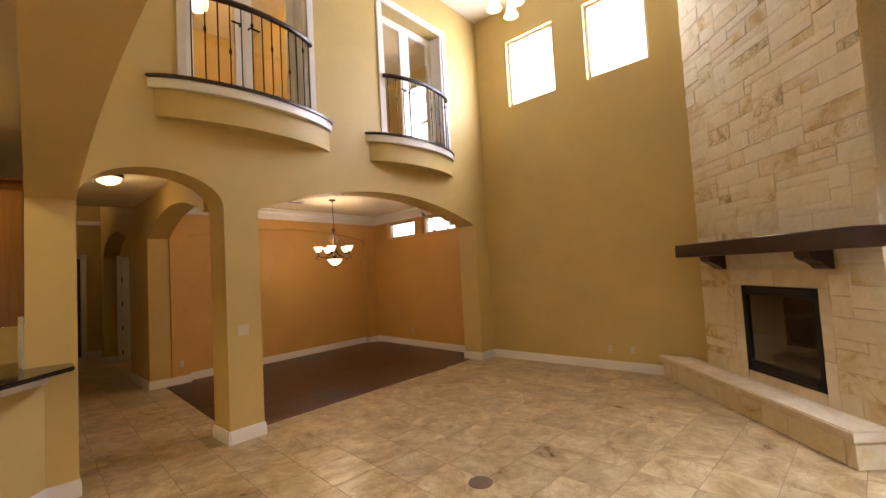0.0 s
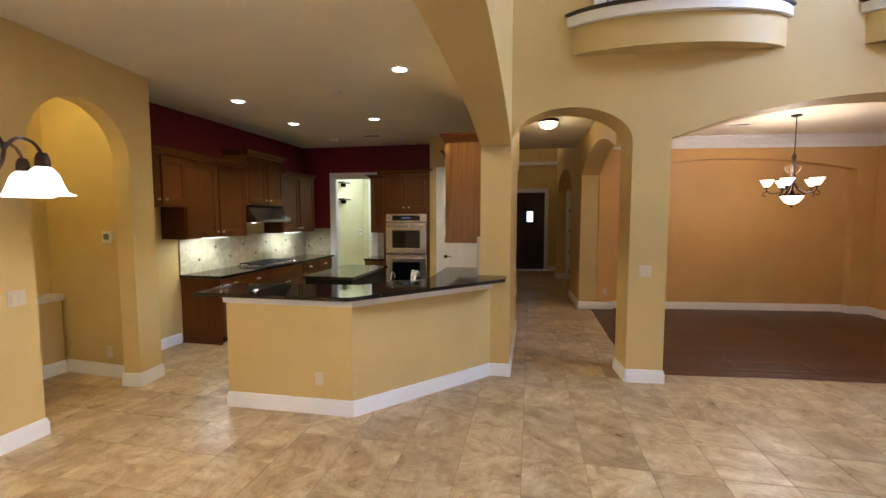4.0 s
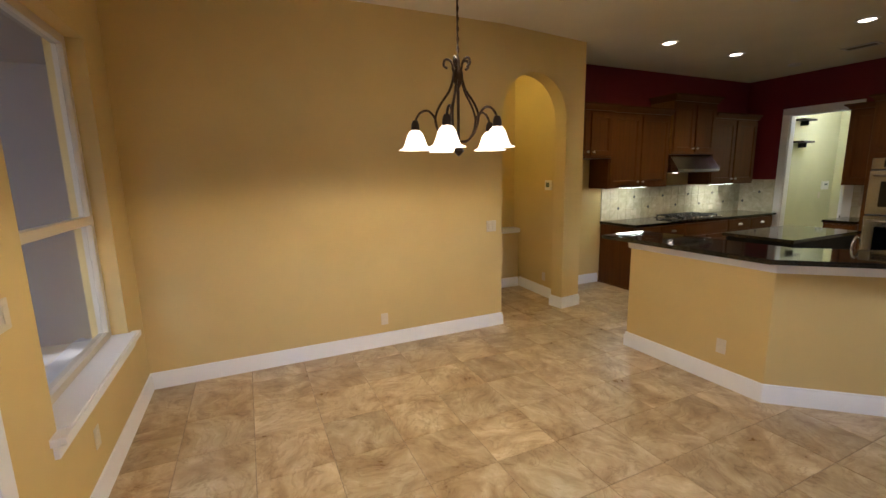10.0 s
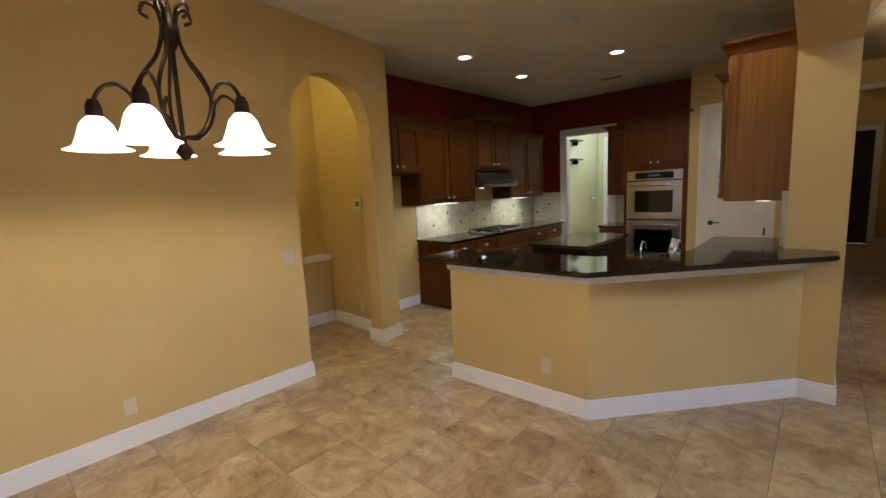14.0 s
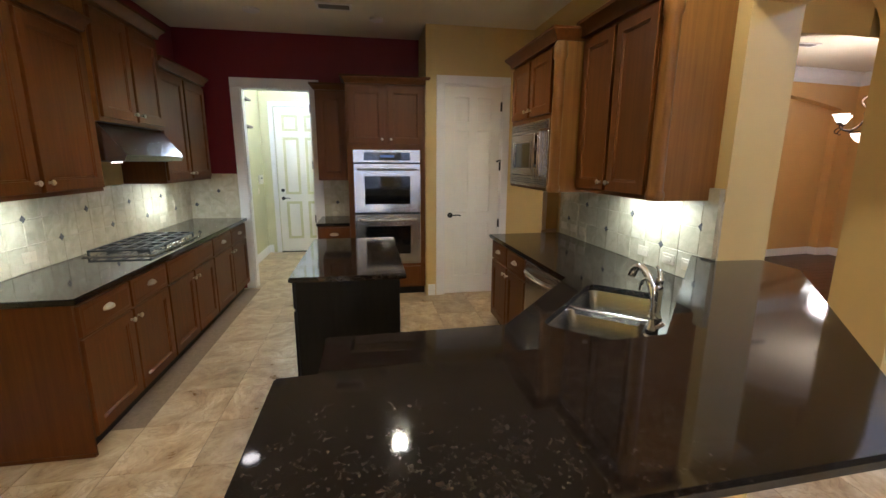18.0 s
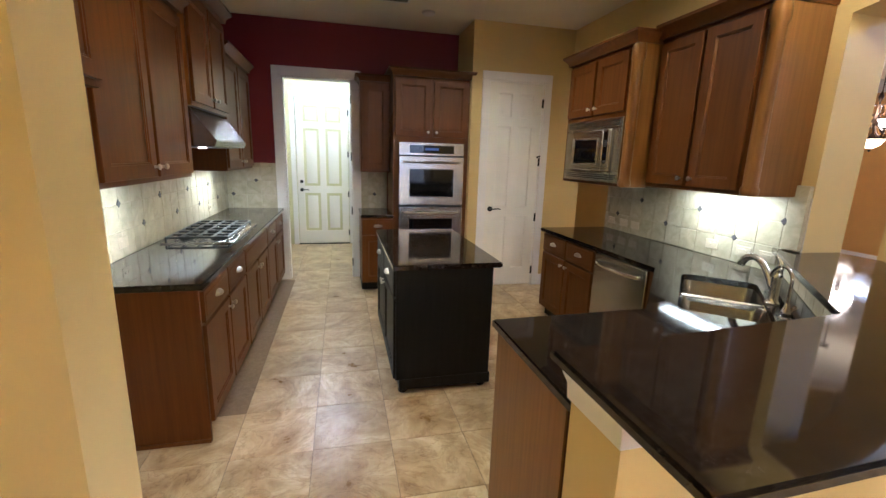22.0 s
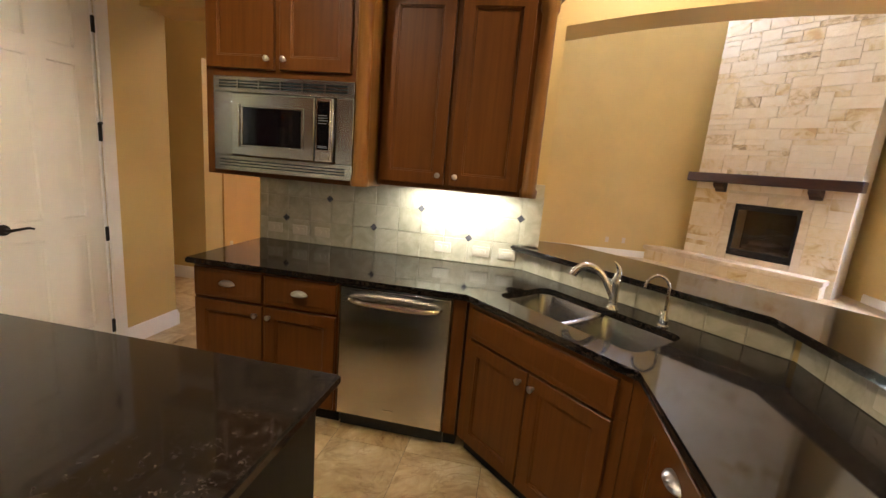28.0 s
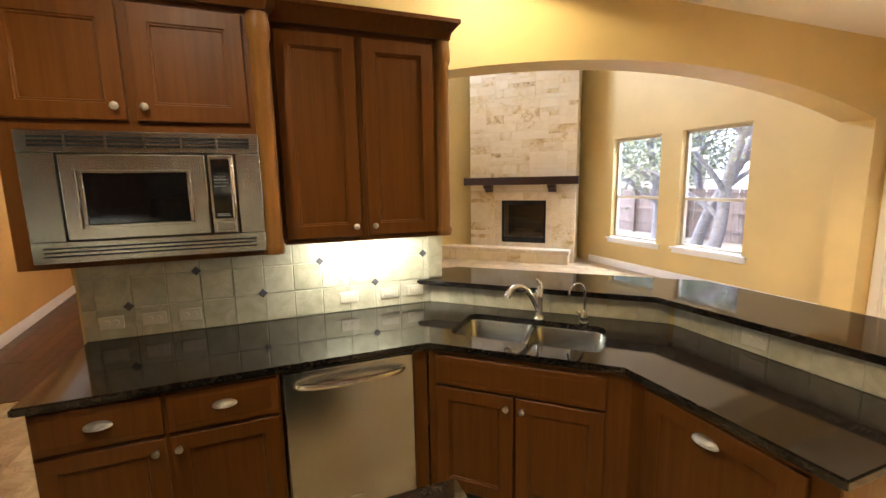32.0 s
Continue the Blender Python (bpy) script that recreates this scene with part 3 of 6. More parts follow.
structure("ledge_wall", prism([(-4.875, -2.7), (-4.72, -2.7), (-4.72, -0.93), (-4.875, -0.93)], 0, 0.79), TAN, "low tan ledge wall in the alcove")
structure("ledge_cap", prism([(-4.875, -2.7), (-4.69, -2.7), (-4.69, -0.92), (-4.875, -0.92)], 0.79, 0.855, 0.008), WHITE, "white cap on the low ledge wall")
# kitchen west and north walls: tan in the fridge recess, red above the cabinets
structure("wall_kitchen_west", prism([(-4.55, -0.81), (-4.35, -0.81), (-4.35, 3.5), (-4.55, 3.5)], 0, H), TAN, "tan wall of the refrigerator recess and range side")
structure("wall_red_west", prism([(-4.349, -0.81), (-4.345, -0.81), (-4.345, 3.497), (-4.349, 3.497)], 1.86, H - 0.002), RED, "deep red painted band above the cabinets")
structure("wall_kitchen_north", pierced((-4.55, 3.5), (-1.43, 3.5), 0.12, 3.12, 0, H, [(0.88, 1.67, 0, 2.45)]), RED, "deep red painted wall with a doorway")
structure("wall_pantry_south", pierced((-1.55, 2.84), (-0.10, 2.84), 0.12, 1.45, 0, H, [(0.21, 0.89, 0, 2.46)]), TAN, "tan wall with the pantry door")
structure("wall_pantry_west", prism([(-1.55, 2.96), (-1.43, 2.96), (-1.43, 3.5), (-1.55, 3.5)], 0, H), TAN, "tan return wall beside the oven cabinet")
structure("wall_hall_west", prism([(-0.22, 2.96), (-0.10, 2.96), (-0.10, 5.2), (-0.22, 5.2)], 0, 4.6), TAN, "tan hall wall")
structure("wall_passage_header", prism([(-0.31, 1.9), (0.0, 1.9), (0.0, 2.84), (-0.31, 2.84)], 2.46, H), TAN, "tan header over the passage to the hall")
# hall and foyer
HE = [(1.09, 3.53), (0.90, 7.75)]
structure("wall_hall_east", upright(*HE, -0.3, [(0, 0), (1.3, 0)] + arch(1.3, 3.95, 2.3, 0.5) + [(3.95, 0), (4.22, 0), (4.22, 4.6), (0, 4.6)]), TAN, "tan hall wall with an arched opening")
bm = upright((1.09, 0.40), (1.09, 3.53), -0.305, [(0, 2.435)] + segment(0.0, 3.10, 2.43, 0.30) + [(3.13, 2.43), (3.13, H), (0, H)])
structure("wall_dining_west", bm, TAN, "arched wall between hall and dining room")
structure("wall_foyer_west", prism([(-0.75, 5.2), (-0.63, 5.2), (-0.63, 9.2), (-0.75, 9.2)], 0, 4.6), TAN, "tan foyer wall")
structure("wall_foyer_step", prism([(-0.75, 5.08), (-0.1, 5.08), (-0.1, 5.2), (-0.75, 5.2)], 0, 4.6), TAN, "tan foyer return wall")
structure("wall_foyer_east", prism([(1.1, 7.752), (1.51, 7.752), (1.51, 9.2), (1.1, 9.2)], 0, 4.6), TAN, "tan foyer wall")
structure("wall_foyer_north", pierced((-0.75, 9.15), (1.5, 9.15), 0.15, 2.25, 0, 4.6, [(0.47, 1.39, 0, 2.46)]), TAN, "tan foyer wall around the front door")
structure("wall_foyer_upper", prism([(-0.75, 4.4), (1.39, 4.4), (1.39, 4.5), (-0.75, 4.5)], H, 4.6), TAN, "tan wall above the hall ceiling")
structure("foyer_ledge", prism([(-0.63, 9.02), (1.39, 9.02), (1.39, 9.15), (-0.63, 9.15)], 3.28, 3.38, 0.01), WHITE, "white moulding across the foyer wall")
structure("wall_study", prism([(1.39, 4.3), (4.2, 4.3), (4.2, 7.75), (1.25, 7.75), (1.25, 7.63), (4.08, 7.63), (4.08, 4.42), (1.39, 4.42)], 0, H), TAN, "tan walls of the side room")
# dining room
structure("wall_dining_east", pierced(along(D0, D1, LD), N1, 0.2, math.hypot(0.01, 3.66), 0, H + 0.3, [(0.52, 1.55, 2.47, 2.86), (1.80, 2.82, 2.47, 2.86)]), PEACH, "peach painted dining wall with two small high windows")
structure("wall_dining_north", upright(D0, D1, 0.14, [(0, 0), (0.28, 0)] + segment(0.28, LD - 0.32, 2.49, 0.2) + [(LD - 0.32, 0), (LD, 0), (LD, H + 0.3), (0, H + 0.3)]), PEACH, "peach dining wall with a broad arched recess")
structure("wall_dining_recess", upright(along(D0, D1, 0, 0.14), along(D0, D1, LD, 0.14), 0.1, [(0, 0), (LD, 0), (LD, H), (0, H)]), PEACH, "peach back of the arched recess")
structure("wall_dining_front", upright(along(N0, N1, 1.0, 0.381), along(N0, N1, LN, 0.381), 0.004, [(0.19, 0), (0.535, 0)] + segment(0.535, 4.57, 2.44, 0.38) + [(4.57, 0), (LN - 1.0, 0), (LN - 1.0, H), (0.19, H)]), PEACH, "peach inner face of the arched wall")
# utility room
structure("wall_utility_west", prism([(-4.1, 3.62), (-3.98, 3.62), (-3.98, 5.85), (-4.1, 5.85)], 0, H), OLIVE, "pale yellow utility wall")
structure("wall_utility_east", prism([(-2.6, 3.62), (-2.48, 3.62), (-2.48, 5.85), (-2.6, 5.85)], 0, H), OLIVE, "pale yellow utility wall")
structure("wall_utility_north", prism([(-4.1, 5.74), (-2.48, 5.74), (-2.48, 5.86), (-4.1, 5.86)], 0, H), OLIVE, "pale yellow utility wall")
structure("wall_utility_south", pierced((-3.98, 3.623), (-2.6, 3.623), 0.004, 1.38, 0, H, [(0.31, 1.10, 0, 2.45)]), OLIVE, "pale yellow inner face of the doorway wall")
# closing walls behind what is seen
structure("wall_pantry_back", prism([(-1.43, 4.0), (-0.22, 4.0), (-0.22, 4.1), (-1.43, 4.1)], 0, H), TAN, "plain pantry back wall")
# ceilings
structure("ceiling_kitchen", prism([(-5.1, -5.3), (-0.15, -5.3), (-0.15, 2.0), (-0.22, 2.0), (-0.22, 5.95), (-4.6, 5.95), (-4.6, 2.0), (-5.1, 2.0)], H, H + 0.12), CEIL, "flat white textured ceiling")
structure("ceiling_hall", prism([(-0.149, 0.2), (1.35, 0.2), (1.35, 4.4), (-0.219, 4.4), (-0.219, 2.001), (-0.149, 2.001)], H, H + 0.12), CEIL, "flat hall ceiling")
structure("ceiling_dining", prism([along(N0, N1, 1.2, 0.2), along(N0, N1, LN, 0.2), (6.05, 4.4), (1.2, 4.4)], H, H + 0.12), CEIL, "white dining room ceiling")
structure("ceiling_great_room", boxes((-0.31, 6.7, -5.5, 0.9, HG, HG + 0.12)), CEIL, "high white great room ceiling")
structure("ceiling_foyer", boxes((-0.8, 1.6, 4.4, 9.3, 4.6, 4.7)), CEIL, "high foyer ceiling")
structure("ceiling_study", boxes((1.3, 4.2, 4.3, 7.75, H + 0.01, H + 0.12)), CEIL, "side room ceiling")
# rooms behind the balcony doors
structure("upper_floor", boxes((0.0, 6.0, 0.62, 3.6, 3.45, 3.55)), TILE, "upper floor behind the balconies")
structure("upper_back_wall", prism([(-0.1, 3.5), (6.1, 3.5), (6.1, 3.62), (-0.1, 3.62)], 3.55, 6.3), TAN, "tan upper room wall")
structure("upper_side_wall", boxes((-0.1, 0.0, 0.3, 3.5, 3.55, 6.3)), TAN, "tan upper room side wall")
structure("upper_partition", boxes((2.75, 2.87, 0.66, 3.5, 3.55, 6.3)), TAN, "tan wall between the upper rooms")
structure("upper_east_wall", pierced((6.0, 3.5), (6.0, 0.81), 0.1, 2.69, 3.55, 6.3, [(0.7, 2.1, 4.3, 5.9)]), TAN, "tan upper room wall with a window")
structure("upper_ceiling", boxes((-0.1, 6.1, 0.7, 3.6, 6.2, 6.3)), CEIL, "upper room ceiling")
# floors under the tiles and planks
structure("floor", boxes((-5.1, 6.6, -5.46, 9.3, -0.15, -0.003)), GROUT, "grout bed under travertine floor tiles")


def moulding(name, pts, profile, mat, label, closed=False):
    """A strip along a plan line, lying on its left: profile of (out, z) points from bottom to top."""
    bm = bmesh.new()
    n = len(pts)
    rows = []
    for i in range(n):
        p = Vector(pts[i])
        dirs = []
        if i > 0 or closed:
            dirs.append((p - Vector(pts[i - 1])).normalized())
        if i < n - 1 or closed:
            dirs.append((Vector(pts[(i + 1) % n]) - p).normalized())
        nrm = [Vector((-d.y, d.x)) for d in dirs]
        m = nrm[0] if len(nrm) == 1 else (nrm[0] + nrm[1]) / max(0.3, 1 + nrm[0].dot(nrm[1]))
        rows.append([bm.verts.new((p.x + m.x * o, p.y + m.y * o, z)) for o, z in profile])
    k = len(profile)
    for a, b in zip(rows, rows[1:] + ([rows[0]] if closed else [])):
        for j in range(k):
            bm.faces.new((a[j], b[j], b[(j + 1) % k], a[(j + 1) % k]))
    if not closed:
        bm.faces.new(rows[0])
        bm.faces.new(rows[-1][::-1])
    bmesh.ops.recalc_face_normals(bm, faces=bm.faces)
    return structure(name, bm, mat, label)


BASE = ((0.0, 0.0), (0.016, 0.0), (0.016, 0.10), (0.010, 0.112), (0.008, 0.13), (0.0, 0.135))
LB = "white painted baseboard with a moulded top"
bar_line = [(-2.405, -1.09), (-2.40, -1.300), (-1.235, -1.275), (-0.20, -0.1), (0.0, -0.1), (0.0, 0.28)]
for pts in (
    [(-1.42, -5.26), (-3.44, -5.26), (-3.44, -2.03), (-3.61, -2.03)],
    [(-4.72, -0.9), along(*NW, 1.1, 0.173), along(*NW, 0.94, 0.173), along(*NW, 0.94), NW[1], (-4.35, -0.81), (-4.35, 0.24)],
    [(-4.72, -2.7), (-4.72, -0.93)],
    [(4.35, -5.26), (0.0, -5.26), (0.0, -4.98), (-0.31, -4.98), (-0.31, -5.26), (-0.33, -5.26)],
    [along(*HE, 1.3), (1.09, 3.53), (1.40, 3.53), along(D0, D1, 0.28), along(D0, D1, 0.28, 0.14), along(D0, D1, LD - 0.32, 0.14), along(D0, D1, LD - 0.32), along(D0, D1, LD), along(N0, N1, LN, 0.385), along(N0, N1, 5.57, 0.385), along(N0, N1, 5.57), along(N0, N1, LN), (6.14, -2.52)],
    [along(N0, N1, 1.175), along(N0, N1, 1.175, 0.385), along(N0, N1, 1.535, 0.385), along(N0, N1, 1.535), along(N0, N1, 1.175)][::-1],
    bar_line,
    [(0.72, 9.15), (1.1, 9.15), (1.1, 7.75), HE[1], along(*HE, 3.95), along(*HE, 3.95, -0.3)],
    [(-0.57, 2.84), (-0.10, 2.84), (-0.10, 5.2), (-0.63, 5.2), (-0.63, 9.15), (-0.36, 9.15)],
    [(-1.53, 2.84), (-1.44, 2.84)],
    [(0.0, 0.28), (0.0, 1.9), (-0.31, 1.9)],
    [(-2.62, 5.74), (-2.6, 5.74), (-2.6, 3.7)],
    [(-3.98, 3.7), (-3.98, 5.74), (-3.9, 5.74)],
):
    moulding("baseboard", pts[::-1], BASE, WHITE, LB)
CROWN = ((0.0, H - 0.20), (0.012, H - 0.20), (0.02, H - 0.14), (0.06, H - 0.10), (0.075, H - 0.05), (0.12, H - 0.02), (0.12, H), (0.0, H))
moulding("trim", [along(N0, N1, 1.54, 0.386), along(N0, N1, LN, 0.386), along(D0, D1, LD), along(D0, D1, 0.12), along(N0, N1, 1.54, 0.386)], CROWN, WHITE, "white crown moulding round the dining room")


# ---- windows and doors ----
def window(name, p0, p1, s0, s1, z0, z1, depth, sill, rail=True, label="white-framed double-hung window"):
    """A sash window in a wall along p0-p1 (room on its right), glass set depth back."""
    root = thing(name, (*along(p0, p1, (s0 + s1) / 2), z0), label, "window", kind="structure")
    f = 0.052

    def strip(a, b, c, d, o0, o1):
        q = [along(p0, p1, a, o0), along(p0, p1, b, o0), along(p0, p1, b, o1), along(p0, p1, a, o1)]
        return prism(q, c, d)
    bm = strip(s0, s0 + f, z0, z1, depth - 0.03, depth + 0.03)
    for r in ((s1 - f, s1, z0, z1), (s0 + f, s1 - f, z0, z0 + f), (s0 + f, s1 - f, z1 - f, z1)):
        t = strip(*r, depth - 0.03, depth + 0.03)
        me = bpy.data.meshes.new("t")
        t.to_mesh(me), t.free()
        bm.from_mesh(me)
    part("window_frame", bm, ALMOND, root, "almond frame")
    mid = z0 + 0.42 * (z1 - z0)
    if rail:
        part("meeting_rail", strip(s0 + f, s1 - f, mid - 0.025, mid + 0.025, depth - 0.035, depth + 0.02), ALMOND, root)
    for a, b in (((z0 + f, mid - 0.025), (mid + 0.025, z1 - f)) if rail else ((z0 + f, z1 - f),)):
        g = part("pane", strip(s0 + f, s1 - f, a, b, depth - 0.003, depth + 0.003), GLASS, root)
        g.visible_shadow = False
    if sill:
        part("window_sill", strip(s0 - 0.08, s1 + 0.08, z0 - 0.035, z0 - 0.001, -0.055, 0.0), WHITE, root)
        part("stool", strip(s0 + 0.001, s1 - 0.001, z0 + 0.001, z0 + 0.012, -0.05, depth - 0.031), WHITE, root)
        part("sill_apron", strip(s0 - 0.06, s1 + 0.06, z0 - 0.10, z0 - 0.035, -0.018, 0.0), WHITE, root)
    return root


S0, S1 = (SX, -5.26), (-3.6, -5.26)
window("window_1", S0, S1, SX - 3.74, SX - 2.63, 0.58, 2.48, 0.12, True)
window("window_2", S0, S1, SX - 2.23, SX - 1.13, 0.58, 2.48, 0.12, True)
window("window_3", S0, S1, SX + 1.80, SX + 3.02, 0.60, 2.47, 0.12, True)
window("window_4", N1, E1, 0.66, 1.59, 4.55, 5.76, 0.1, False, False, "white-framed high fixed window")
window("window_5", N1, E1, 2.12, 3.06, 4.55, 5.78, 0.1, False, False, "white-framed high fixed window")
DE = along(D0, D1, LD)
window("window_8", (6.0, 3.5), (6.0, 0.81), 0.7, 2.1, 4.3, 5.9, 0.05, False, True, "white-framed upper window")
window("window_6", DE, N1, 0.52, 1.55, 2.47, 2.86, 0.1, False, False, "small white-framed dining window")
window("window_7", DE, N1, 1.80, 2.82, 2.47, 2.86, 0.1, False, False, "small white-framed dining window")


def casing(root, w, h, cw=0.09, th=0.02, y=-0.02, mat=None):
    """Three boards round an opening w wide and h high, in the thing's own axes."""
    mat = mat or WHITE
    for n, r in (("casing_side", (-cw, 0.0, 0, h)), ("casing_side", (w, w + cw, 0, h)), ("casing_head", (-cw, w + cw, h, h + cw))):
        part(n, boxes((r[0], r[1], y, y + th - 0.001, r[2], r[3]), bev=0.004), mat, root)
    part("jamb", boxes((-0.002, 0.012, 0.0, 0.12, 0, h), (w - 0.012, w + 0.002, 0.0, 0.12, 0, h), (0.012, w - 0.012, 0.0, 0.12, h - 0.012, h + 0.002)), mat, root)


def six_panel(w, h):
    a, c = 0.11, 0.10
    m = w / 2
    us = [0, a, m - c / 2, m + c / 2, w - a, w]
    vs = [0, 0.22, 0.22 + h * 0.27, 0.22 + h * 0.27 + 0.12, h - 0.12 - h * 0.11 - 0.1, h - 0.12 - h * 0.11, h - 0.12, h]
    return panelled(us, vs, {(i, j) for i in (1, 3) for j in (1, 3, 5)}, 0.035, ((0, 0), (0.006, 0.013), (0.024, 0.013), (0.05, 0.003)))


def lever(root, x, z, side=1):
    k = part("door_handle", lathe([(0.0, -0.002), (0.032, 0.0), (0.03, 0.012), (0.012, 0.02), (0.011, 0.05), (0.0, 0.052)], 16), IRON, root, "dark iron lever handle")
    k.data.transform(Matrix.Translation((x, 0, z)) @ Matrix.Rotation(radians(90), 4, "X"))
    part("lever", tube([(x, -0.045, z), (x + side * 0.04, -0.05, z + 0.003), (x + side * 0.09, -0.05, z + 0.006), (x + side * 0.12, -0.05, z - 0.002)], [0.009, 0.008, 0.007, 0.006]), IRON, k)


def hinges(root, x, h, n=4):
    for i in range(n):
        z = 0.2 + (h - 0.4) * i / (n - 1)
        part("hinge", boxes((x - 0.012, x + 0.012, -0.012, 0.0, z - 0.05, z + 0.05), bev=0.002), IRON, root, "black hinge")


# pantry door
d = own(thing("door_1", pose(-1.34, 2.84, 0), "closed white six-panel pantry door with black hinges", "door", kind="structure"))
casing(d, 0.68, 2.46)
leaf = part("door_leaf", xform(six_panel(0.652, 2.43), Matrix.Translation((0.014, 0.012, 0.012))), DOORWHITE, d)
lever(d, 0.075, 0.98, 1)
hinges(d, 0.672, 2.43)
part("door_stop", tube([(0.672, -0.012, 1.62), (0.655, -0.04, 1.62), (0.63, -0.06, 1.615), (0.615, -0.07, 1.61)], [0.012, 0.009, 0.008, 0.013], 8), IRON, d, "black hinge door stop")
# utility doorway casing and the far outside door
d = own(thing("door_2", pose(-3.67, 3.5, 0), "white-cased open doorway to the utility room", "doorway", kind="structure"))
casing(d, 0.79, 2.45, 0.11)
hinges(d, 0.788, 2.43)
d = own(thing("door_3", pose(-3.76, 5.74, 0), "closed white six-panel back door with black lock and lever", "door", kind="structure"))
casing(d, 0.88, 2.50, 0.08)
part("door_leaf", xform(six_panel(0.85, 2.47), Matrix.Translation((0.015, -0.005, 0.02))), DOORWHITE, d)
lever(d, 0.08, 0.96, 1)
part("deadbolt", xform(lathe([(0, 0), (0.03, 0), (0.028, 0.015), (0, 0.018)], 14), Matrix.Translation((0.08, -0.005, 1.10)) @ Matrix.Rotation(radians(90), 4, "X")), IRON, d)
hinges(d, 0.87, 2.47)
part("threshold", boxes((0.0, 0.88, -0.03, 0.05, 0.0, 0.015)), IRON, d)
# front door
d = own(thing("front_door", pose(-0.28, 9.15, 0), "dark panelled wooden front door with a small lit window", "door", kind="structure"))
casing(d, 0.92, 2.46, 0.10)
part("door_leaf", xform(panelled([0, 0.12, 0.35, 0.55, 0.78, 0.9], [0, 0.2, 0.85, 0.98, 1.5, 1.86, 2.3, 2.43], {(1, 1), (3, 1), (1, 3), (3, 3), (1, 5), (3, 5), (2, 4)}, 0.045, ((0, 0), (0.02, 0.012), (0.04, 0.012), (0.07, 0.003))), Matrix.Translation((0.01, 0.02, 0.01))), FRONTDOOR, d)
# the pane itself glows, in place of daylight behind it
part("door_window", boxes((0.37, 0.55, 0.018, 0.024, 1.53, 1.85)), plain("leaded glass with added glow", (0.75, 0.85, 1.0), 0.2, 0, 2.5), d, "small window pane with daylight glow added")
part("window_bars", boxes((0.452, 0.464, 0.01, 0.02, 1.53, 1.85), (0.37, 0.55, 0.01, 0.02, 1.68, 1.695), bev=0.001), IRON, d)
part("door_handle", tube([(0.8, 0.0, 0.92), (0.8, -0.05, 0.94), (0.8, -0.05, 1.14), (0.8, 0.0, 1.16)], 0.009), IRON, d)
# nook patio door
d = own(thing("patio_door", pose(-0.42, -5.26, 0, 0, 0, 180), "white patio door with a full glass pane and black handle", "door", kind="structure"))
casing(d, 0.90, 2.44, 0.09)
part("door_leaf", boxes((0.014, 0.13, 0.03, 0.075, 0.01, 2.42), (0.77, 0.886, 0.03, 0.075, 0.01, 2.42), (0.13, 0.77, 0.03, 0.075, 0.01, 0.26), (0.13, 0.77, 0.03, 0.075, 2.29, 2.42)), DOORWHITE, d)
g = part("pane", boxes((0.13, 0.77, 0.05, 0.056, 0.26, 2.29)), GLASS, d)
g.visible_shadow = False
lever(d, 0.83, 1.0, -1)
part("weather_strip", boxes((0.884, 0.889, 0.026, 0.03, 0.01, 2.42)), IRON, d)


# ---- kitchen ----
def shifted(bm, x, y, z):
    return xform(bm, Matrix.Translation((x, y, z)))


def turned_out(profile, x, y, z, seg=14):
    """A lathe whose axis points at the viewer (-y)."""
    return xform(lathe(profile, seg), Matrix.Translation((x, y, z)) @ Matrix.Rotation(radians(90), 4, "X"))


def knob(parent, x, z, y=-0.02):
    part("knob", turned_out([(0, 0), (0.008, 0), (0.006, 0.012), (0.015, 0.02), (0.016, 0.026), (0.010, 0.031), (0, 0.032)], x, y, z, 12), PEWTER, parent, "round pewter knob")


def cup_pull(parent, x, z, y=-0.02):
    """A shell-shaped pull: half an ellipsoid, cut away below."""
    bm = bmesh.new()
    rows = []
    for i in range(7):
        t = math.pi / 2 * i / 6
        rows.append([bm.verts.new((x + 0.05 * math.cos(t) * math.cos(a), y - 0.028 * math.sin(t) * (1 + 0.10 * math.cos(12 * a) * math.cos(t)), z + (0.026 if math.sin(a) > 0 else 0.012) * math.cos(t) * math.sin(a))) for a in [2 * math.pi * k / 36 for k in range(36)]])
    for p, q in zip(rows, rows[1:]):
        for k in range(36):
            bm.faces.new((p[k], p[(k + 1) % 36], q[(k + 1) % 36], q[k]))
    bmesh.ops.remove_doubles(bm, verts=bm.verts, dist=0.0004)
    bmesh.ops.recalc_face_normals(bm, faces=bm.faces)
    part("cup_pull", bm, PEWTER, parent, "pewter cup pull")


def door_front(root, u0, u1, v0, v1, mat, knob_at=None, y=0.0, name="door"):
    w, h = u1 - u0, v1 - v0
    f = min(0.062, w * 0.24)
    d = part(name, shifted(panelled([0, f, w - f, w], [0, f, h - f, h], {(1, 1)}, 0.02, ((0, 0), (0.003, 0.005), (0.009, 0.0055), (0.013, 0.012))), u0, y - 0.02, v0), mat, root)
    if knob_at:
        knob(d, u0 + (0.03 if "l" in knob_at else w - 0.03), v0 + (0.05 if "b" in knob_at else h - 0.05), y - 0.02)
    return d


def drawer_front(root, u0, u1, v0, v1, mat, pull=True, y=0.0):
    w, h = u1 - u0, v1 - v0
    d = part("drawer", shifted(panelled([0, 0.02, w - 0.02, w], [0, 0.02, h - 0.02, h], {(1, 1)}, 0.02, ((0, 0.0), (0.004, -0.002), (0.01, -0.002))), u0, y - 0.02, v0), mat, root)
    if pull:
        cup_pull(d, (u0 + u1) / 2, (v0 + v1) / 2, y - 0.022)
    return d


